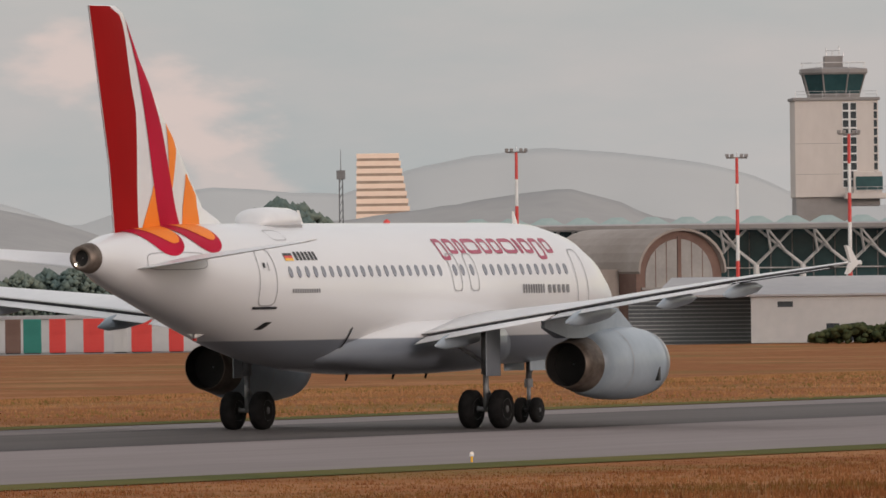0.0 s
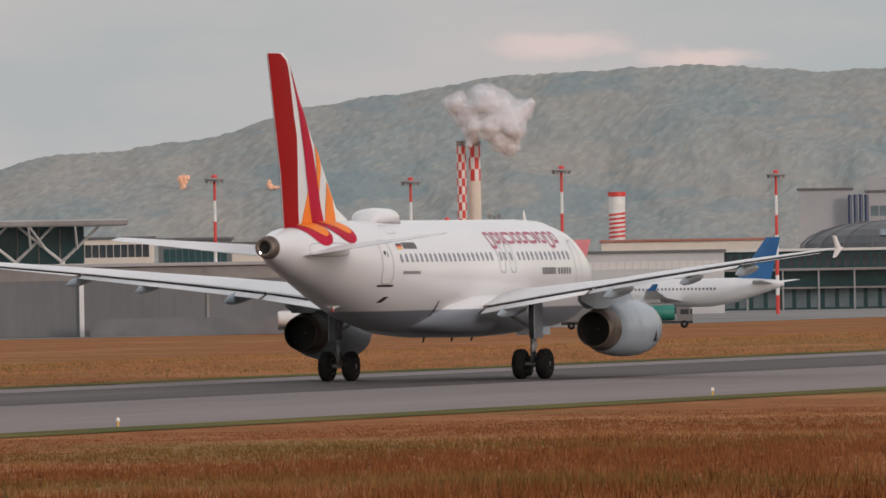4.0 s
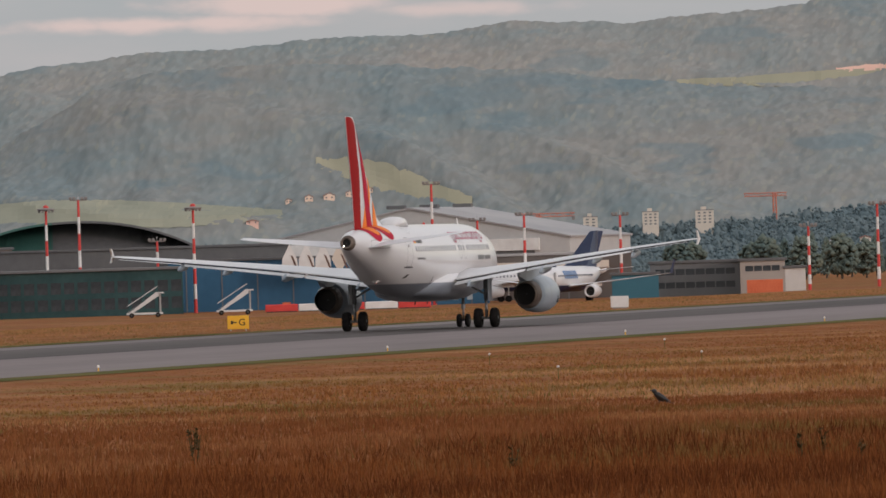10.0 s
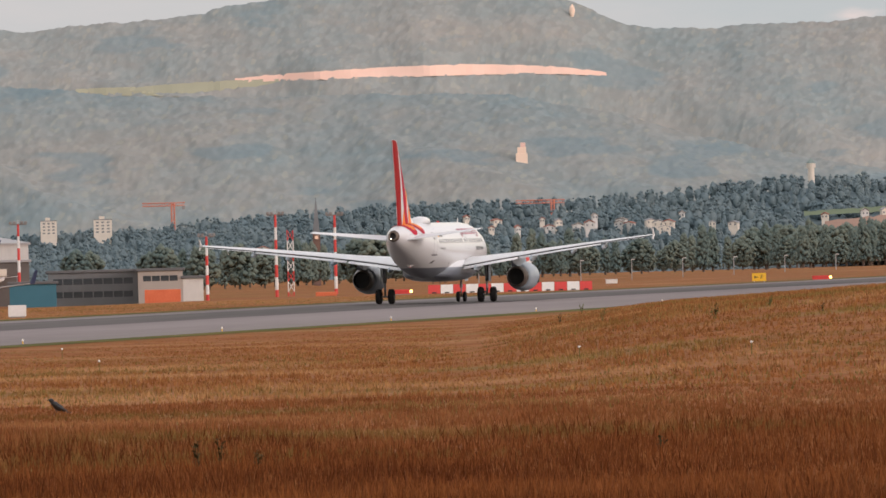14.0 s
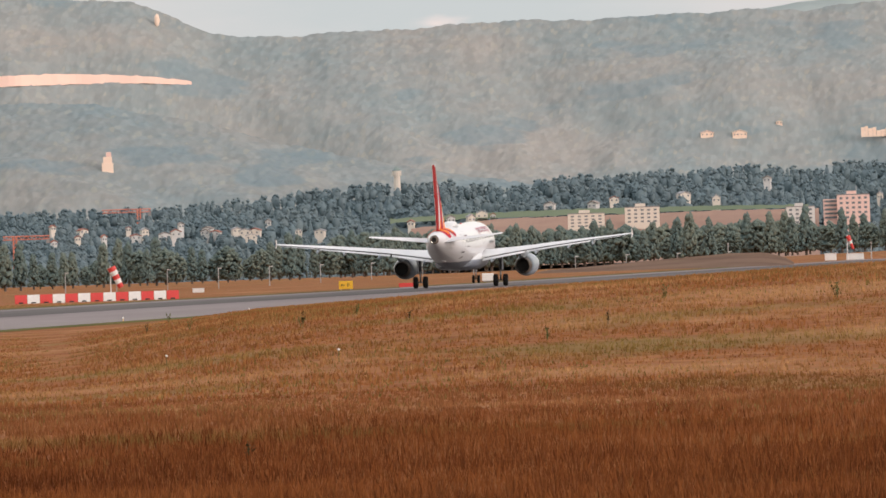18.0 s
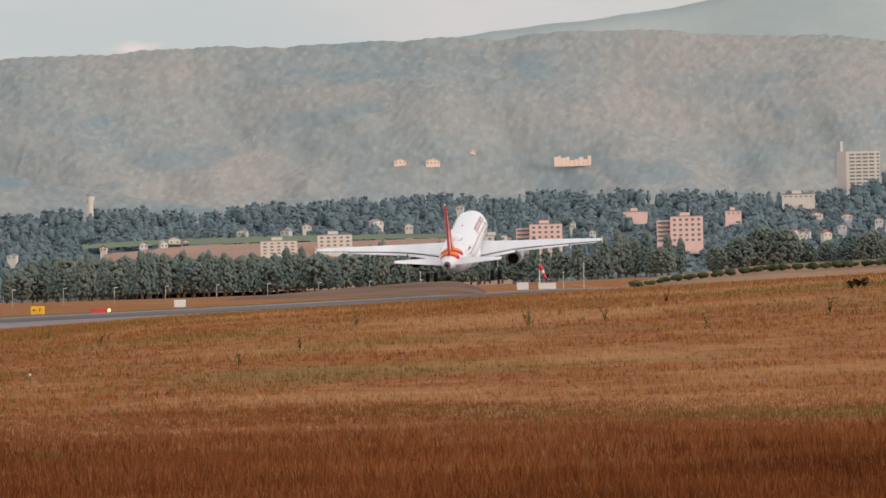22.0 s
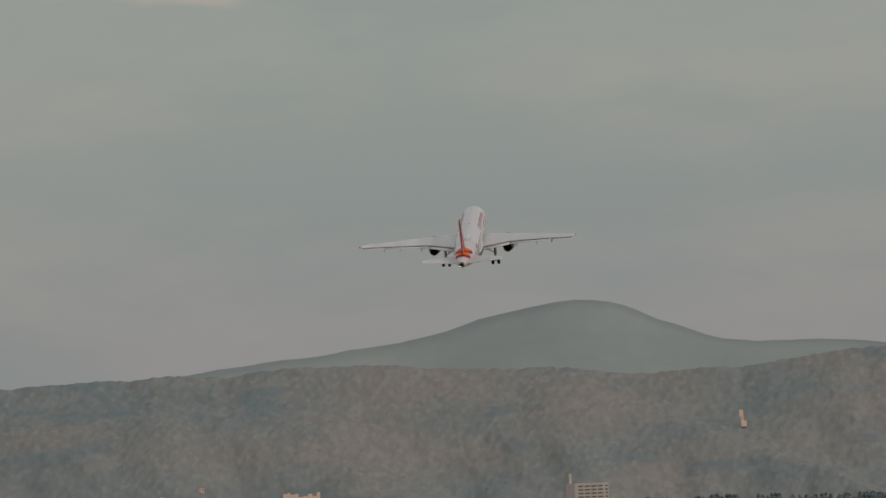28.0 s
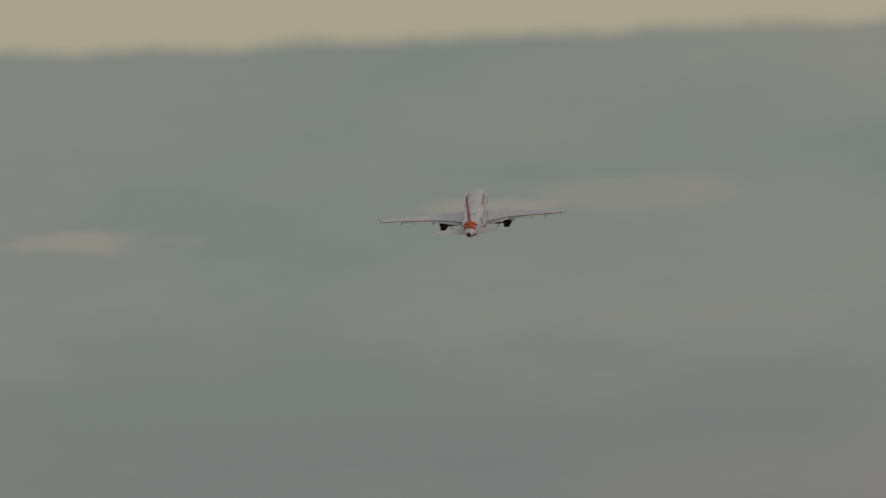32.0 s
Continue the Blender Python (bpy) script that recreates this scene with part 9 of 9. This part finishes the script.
def grass(name, b0, b1, r0, r1, density, blades, tall, wide, material, label, seed, patchy=0.0, red=False, strip_x=None):
    rng = np.random.default_rng(seed)
    area = math.radians(b1 - b0) * (r1 * r1 - r0 * r0) / 2
    n = int(area * density)
    b = np.radians(b0 + (b1 - b0) * rng.random(n))
    r = np.sqrt(r0 * r0 + (r1 * r1 - r0 * r0) * rng.random(n))
    x, y = r * np.sin(b), r * np.cos(b)
    if strip_x:
        n = int((strip_x[1] - strip_x[0]) * (r1 - r0) * density)
        x, y = strip_x[0] + (strip_x[1] - strip_x[0]) * rng.random(n), r0 + (r1 - r0) * rng.random(n) ** 1.3
    keep = (x > RUNWAY_NEAR + 3.0) | (x < RUNWAY_FAR - 1)
    if red:
        keep &= (x > -76 + 24 * rng.random(n)) & (r < 206 + 62 * rng.random(n) ** 2 + 9 * np.clip(np.degrees(b) + 10, 0, 6) + 9 * np.sin(x * 0.31) + 14 * np.sin(x * 0.13 + 1) + 6 * np.sin(x * 0.9 + y * 0.2))
    if patchy:
        keep &= (np.sin(x * 0.21 + 1.3 * np.sin(y * 0.05)) + np.sin(y * 0.043 + 0.9 * np.sin(x * 0.13)) + rng.normal(0, 0.5, n)) > patchy
    x, y = x[keep], y[keep]
    n = len(x)
    z = np.array([ground_z(float(p), float(q)) for p, q in zip(x, y)]) - 0.02
    swell = 0.75 + 0.5 * rng.random(n) + 0.25 * np.sin(x * 0.35) * np.sin(y * 0.11)
    verts, total = [], n * blades
    base = np.repeat(np.stack([x, y, z], -1), blades, 0) + np.concatenate([rng.normal(0, 0.10, (total, 2)), np.zeros((total, 1))], 1)
    near = np.clip((np.repeat(x, blades) - RUNWAY_NEAR - 2) / 40, 0, 1) if not strip_x else 1.0
    far = np.clip((math.hypot(RUNWAY_NEAR, 300) + 12 - np.hypot(np.repeat(x, blades), np.repeat(y, blades))) / 80, 0, 1) if r1 < 400 and not strip_x else 1.0
    h = tall * (0.15 + 0.85 * near) * (0.55 + 0.45 * far) * np.repeat(swell, blades) * (0.55 + 0.75 * rng.random(total))
    a = rng.random(total) * 6.283
    w = wide * (0.6 + 0.8 * rng.random(total))
    side = np.stack([np.cos(a), np.sin(a), np.zeros(total)], -1) * w[:, None] / 2
    lean = rng.normal(0, 0.22, (total, 2)) * h[:, None]
    tip = base + np.concatenate([lean, h[:, None]], 1)
    v = np.stack([base - side, base + side, tip], 1).reshape(-1, 3)
    me = bpy.data.meshes.new(name)
    me.vertices.add(len(v))
    me.vertices.foreach_set("co", v.ravel())
    me.loops.add(total * 3)
    me.loops.foreach_set("vertex_index", np.arange(total * 3))
    me.polygons.add(total)
    me.polygons.foreach_set("loop_start", np.arange(total) * 3)
    me.polygons.foreach_set("loop_total", np.full(total, 3))
    me.update()
    me.materials.append(material)
    return tagged(new(name, me), label, "grass", kind="stuff")


def weed(name, where, tall, spread, leaves, material, label, seed, group="weeds in the grass"):
    rng = random.Random(seed)
    th = thing(name, pose(where.x, where.y, where.z, 0, 0, rng.uniform(0, 360)), label, "plant", group)
    bm = bmesh.new()
    stems = []
    for k in range(max(1, leaves // 12)):
        a = rng.uniform(0, 6.28)
        end = Vector((spread * 0.6 * math.cos(a) * rng.random(), spread * 0.6 * math.sin(a) * rng.random(), tall * rng.uniform(0.6, 1.0)))
        tube(bm, (0, 0, -0.05), end, 0.018, 0.008, n=5)
        stems.append(end)
    part("stem", bm, material, th)
    bm = bmesh.new()
    for k in range(leaves):
        end = stems[k % len(stems)] * rng.uniform(0.15, 1.0)
        a, s = rng.uniform(0, 6.28), spread * rng.uniform(0.18, 0.40)
        out = Vector((math.cos(a), math.sin(a), rng.uniform(0.0, 0.9))) * s
        across = Vector((-math.sin(a), math.cos(a), 0)) * s * 0.32
        bm.faces.new([bm.verts.new(p) for p in (end, end + out * 0.5 + across, end + out, end + out * 0.5 - across)])
    part("leaves", bm, material, th)
    return th


def build_plants():
    grass("grass_near", -28.2, -2.0, 174, 338, 6.0, 4, 0.24, 0.045, BLADE, "tall dry red-brown grass", 41)
    grass("grass_front", -28.2, -2.0, 172, 290, 9.0, 4, 0.36, 0.045, REDBLADE, "tall dark red seeding grass", 44, 0.0, True)
    grass("grass_far", 0, 0, 240, 1000, 1.2, 3, 0.09, 0.08, STRAWBLADE, "short dry grass beyond the runway", 45, 0.0, False, (-250, RUNWAY_FAR - 2))
    grass("grass_far_tufts", 0, 0, 330, 1000, 0.4, 3, 0.10, 0.07, BLADEGREEN, "greenish tufts in the grass beyond the runway", 46, 0.1, False, (-250, RUNWAY_FAR - 2))
    grass("grass_middle", -16.0, -2.0, 335, 640, 2.6, 3, 0.15, 0.07, MIDBLADE, "short dry orange-brown airfield grass", 42)
    grass("grass_tufts", -28.2, -2.2, 200, 640, 0.5, 3, 0.15, 0.06, BLADEGREEN, "greenish tufts among the dry grass", 43, 0.3)
    spots = [((-64.1, 259), 0.75, 0.30, 40, WEED), ((-59.7, 241), 0.8, 0.3, 40, WEED), ((-44.3, 229), 0.7, 0.35, 44, WEED), ((-44.2, 231), 0.7, 0.3, 44, WEED), ((-76.5, 191), 0.75, 0.18, 30, GREENWEED), ((-62.5, 252), 0.7, 0.3, 40, WEED),
             ((-88.4, 302), 0.32, 0.8, 60, GREENWEED), ((-42.5, 226), 0.6, 0.4, 36, WEED), ((-36, 236), 0.6, 0.35, 36, WEED), ((-50, 228), 0.6, 0.35, 36, WEED)]
    for i, ((x, y), tall, spread, n, m) in enumerate(spots):
        weed("weed_plant", Vector((x, y, ground_z(x, y))), tall, spread, n, m, "dark dock plant standing in dry grass" if m is WEED else "green weed in dry grass", i)
    for i, (b, lift) in enumerate(((-9.05, -0.37), (-8.40, -0.40), (-8.13, -0.36), (-7.87, -0.40), (-8.40, -0.425), (-9.16, -0.425), (-8.95, -0.415), (-5.78, -0.355), (-5.77, -0.36), (-5.40, -0.33), (-6.62, -0.335), (-5.1, -0.26), (-4.9, -0.38), (-6.9, -0.45), (-7.2, -0.52), (-4.3, -0.33))):
        weed("weed_plant", on_ground(b, lift), 0.55, 0.35, 30, WEED if i % 2 else GREENWEED, "branching dry weed on the grass swell", 60 + i)
    rng = random.Random(12)
    for i in range(11):
        b = -3.98 + 0.025 * i
        s = 0.40 + 0.28 * math.sin(math.pi * i / 10) + 0.2 * rng.random()
        weed("leafy_bush", on_ground(b, -0.192 + 0.004 * rng.random()), s * 0.62, s * 0.75, 150, WEED if i in (0, 5, 12) else GREENWEED, "dense low green bush on the grass swell", 90 + i, "bushes on the swell")
    for i in range(3):
        weed("leafy_bush", on_ground(-4.19 + 0.03 * i, -0.205), 0.34, 0.5, 70, WEED, "low dry brown bush on the grass swell", 110 + i, "bushes on the swell")
    # pale flower heads
    rng = random.Random(3)
    petal = SIGNWHITE
    for i in range(7):
        b, lift = rng.uniform(-13.5, -8.2), rng.uniform(-0.72, -0.46)
        if i < 3:
            b, lift = ((-11.42, -0.60), (-12.46, -0.58), (-11.6, -0.53))[i]
        q = on_ground(b, lift)
        if q.x < RUNWAY_NEAR + 3:
            continue
        th = thing("white_flower", pose(q.x, q.y, q.z), "white flower head above dry grass", "flower", "white flowers")
        part("stalk", tube(bmesh.new(), (0, 0, 0), (0, 0, 0.42), 0.012, n=4), GREENWEED, th)
        part("head", lathe(bmesh.new(), [(0.38, 0.02), (0.42, 0.055), (0.44, 0.045), (0.46, 0.01)], axis="Z", n=9, cap_start=True, cap_end=True), petal, th)
    # a crow on the grass
    q = polar(-11.64, 322, 0.0)
    th = thing("crow", pose(q.x, q.y, 0.02, 12, 0, 125), "black crow standing in dry grass", "bird")
    loops = []
    for y, zc, r in ((0.20, 0.30, 0.02), (0.14, 0.29, 0.07), (0.02, 0.24, 0.11), (-0.12, 0.20, 0.09), (-0.28, 0.16, 0.03)):
        loops.append([(r * math.cos(2 * math.pi * i / 12), y, zc + r * math.sin(2 * math.pi * i / 12)) for i in range(12)])
    part("body", rings(bmesh.new(), loops), BLACK, th, smooth=True)
    part("head", lathe(bmesh.new(), [(0.12, 0.02), (0.16, 0.06), (0.22, 0.06), (0.27, 0.02)], n=12, cap_start=True, cap_end=True, centre=(0, 0, 0.36)), BLACK, th, smooth=True)
    part("beak", tube(bmesh.new(), (0, 0.26, 0.36), (0, 0.34, 0.34), 0.02, 0.005, n=6), BLACK, th)
    part("tail", boxed(-0.05, 0.05, -0.42, -0.24, 0.11, 0.15), BLACK, th)
    for s in (-1, 1):
        part("wing", rings(bmesh.new(), [[(s * 0.10, 0.08, 0.28), (s * 0.12, 0.0, 0.22), (s * 0.09, -0.30, 0.15), (s * 0.06, -0.28, 0.20)], [(s * 0.085, 0.08, 0.28), (s * 0.105, 0.0, 0.22), (s * 0.075, -0.30, 0.15), (s * 0.045, -0.28, 0.20)]]), BLACK, th)
        part("leg", tube(bmesh.new(), (s * 0.04, 0, 0.14), (s * 0.04, 0.02, -0.16), 0.012, n=5), BLACK, th)


build_plants()

# ---- what moves ----


def motions():
    x = CENTRE
    walk(AIRLINER, [
        (0, pose(x, 301.8, 0, 0, 0)), (0.5, pose(x, 312.4, 0, 0, 0)), (1, pose(x, 323.5, 0, 0, 0)), (1.5, pose(x, 335.2, 0, 0, 0)),
        (2, pose(x, 347.8, 0, 0, 0)), (2.5, pose(x, 361.3, 0, 0, 0)), (3.5, pose(x, 390.6, 0, 0, 0)), (4.5, pose(x, 421.8, 0, 0, 0)),
        (5, pose(x, 438.6, 0, 0, 0)), (5.5, pose(x, 456.4, 0, 0, 0)), (6, pose(x, 474.8, 0, 0, 0)), (6.5, pose(x, 493.6, 0, 0, 0)),
        (7, pose(x, 513.1, 0, 0, 0)), (7.5, pose(x, 533.1, 0, 0, 0)), (8, pose(x, 552.9, 0, 0, 0)), (8.5, pose(x, 573.9, 0, 0, 0)),
        (9, pose(x, 595.7, 0, 0, 0)), (9.5, pose(x, 618, 0, 0, 0)), (10, pose(x, 640.9, 0, 0, 0)), (10.5, pose(x, 664.5, 0, 0, 0)),
        (11, pose(x, 688.6, 0, 0, 0)), (11.5, pose(x, 713.7, 0, 0, 0)), (12, pose(x, 737.9, 0, 0, 0)), (12.5, pose(x, 763.4, 0, 0, 0)),
        (13, pose(x, 789.6, 0, 0, 0)), (13.5, pose(x, 817.2, 0, 0, 0)), (14, pose(x, 845.8, 0, 0, 0)), (14.5, pose(x, 874.9, 0, 0, 0)),
        (16.5, pose(x, 993.6, -0.08, 0, 0)), (17, pose(x, 1024, -0.1, 0, 0)), (17.5, pose(x, 1055, -0.12, 0.25, 0)),
        (18, pose(x, 1088.4, -0.14, 1.5, 0)), (18.5, pose(x, 1121, -0.16, 3, 0)), (19, pose(x, 1154.3, -0.18, 4.3, 0)),
        (19.5, pose(x, 1187.6, -0.17, 5.9, 0)), (20, pose(x, 1220.9, -0.16, 7.6, 0)), (20.5, pose(x + 0.2, 1255.4, -0.04, 9.1, -0.25)),
        (21, pose(x + 0.4, 1290, 0.33, 9.8, -0.5)), (21.5, pose(x + 0.45, 1324, 0.95, 10.5, -0.65)), (22, pose(x + 0.5, 1360, 2, 11.2, -0.8)),
        (22.5, pose(x + 0.5, 1396.7, 3.4, 12.2, -0.95)), (23, pose(x + 0.5, 1433.7, 5.4, 13.4, -1.1)),
        (23.5, pose(x + 0.43, 1471.6, 8.25, 14.5, -1.37)), (24, pose(x + 0.37, 1509, 11.3, 14.9, -1.63)),
        (24.5, pose(x + 0.3, 1546.4, 15.1, 15.2, -1.9)), (25, pose(x + 0.2, 1582.4, 19.4, 15.7, -2.13)),
        (25.5, pose(x + 0.1, 1619.8, 24.1, 16.3, -2.37)), (26, pose(x, 1656, 29.3, 16.7, -2.6)), (26.5, pose(x - 0.4, 1692.8, 34.9, 17.3, -2.3)),
        (28.5, pose(x - 2, 1841.8, 61, 18.2, -0.4)), (29, pose(x - 2, 1875, 67.9, 18.2, -0.43)), (29.5, pose(x - 2, 1912, 74.8, 18.2, -0.46)),
        (30, pose(x - 2, 1951.4, 82.1, 18.2, -0.49)), (30.5, pose(x - 2, 1991.7, 89.4, 18.2, -0.51)), (31, pose(x - 2, 2033, 96.9, 18.2, -0.54)),
        (31.5, pose(x - 2, 2074, 104.2, 18.2, -0.57)), (32, pose(x - 2, 2110, 111.3, 18.2, -0.6))])
    walk(TAXIER, [(0, jet_pose(-11.6, 1945, 150)), (8, jet_pose(-11.98, 1935, 168)), (9, jet_pose(-12.03, 1932, 166)), (10, jet_pose(-12.06, 1930, 162)), (11, jet_pose(-12.10, 1928, 157)),
                  (12, jet_pose(-12.14, 1926, 153)), (13, jet_pose(-12.18, 1924, 149)), (14.5, jet_pose(-12.24, 1920, 147)), (20, jet_pose(-12.6, 1900, 140)), (32, jet_pose(-13.3, 1880, 130))])
    for side in (-1, 1):
        leg = GEAR[side]
        hinge = [(0, 0), (19.8, 0), (20.5, 0), (21.4, 0), (27.4, 0), (28.4, -side * 6), (29.2, -side * 32), (30.2, -side * 68), (30.8, -side * 86), (32, -side * 87)]
        walk(leg, [(t, pose(side * 3.795, 0, 2.55 - 0.38 * ease(t, 20, 21.4), 0, a, 0)) for t, a in hinge])
    walk(GEAR[0], [(t, pose(0, 11.05, 2.0, a, 0, 0)) for t, a in ((0, 0), (27.4, 0), (28.5, 20), (29.5, 60), (30.2, 88), (32, 89))])


motions()
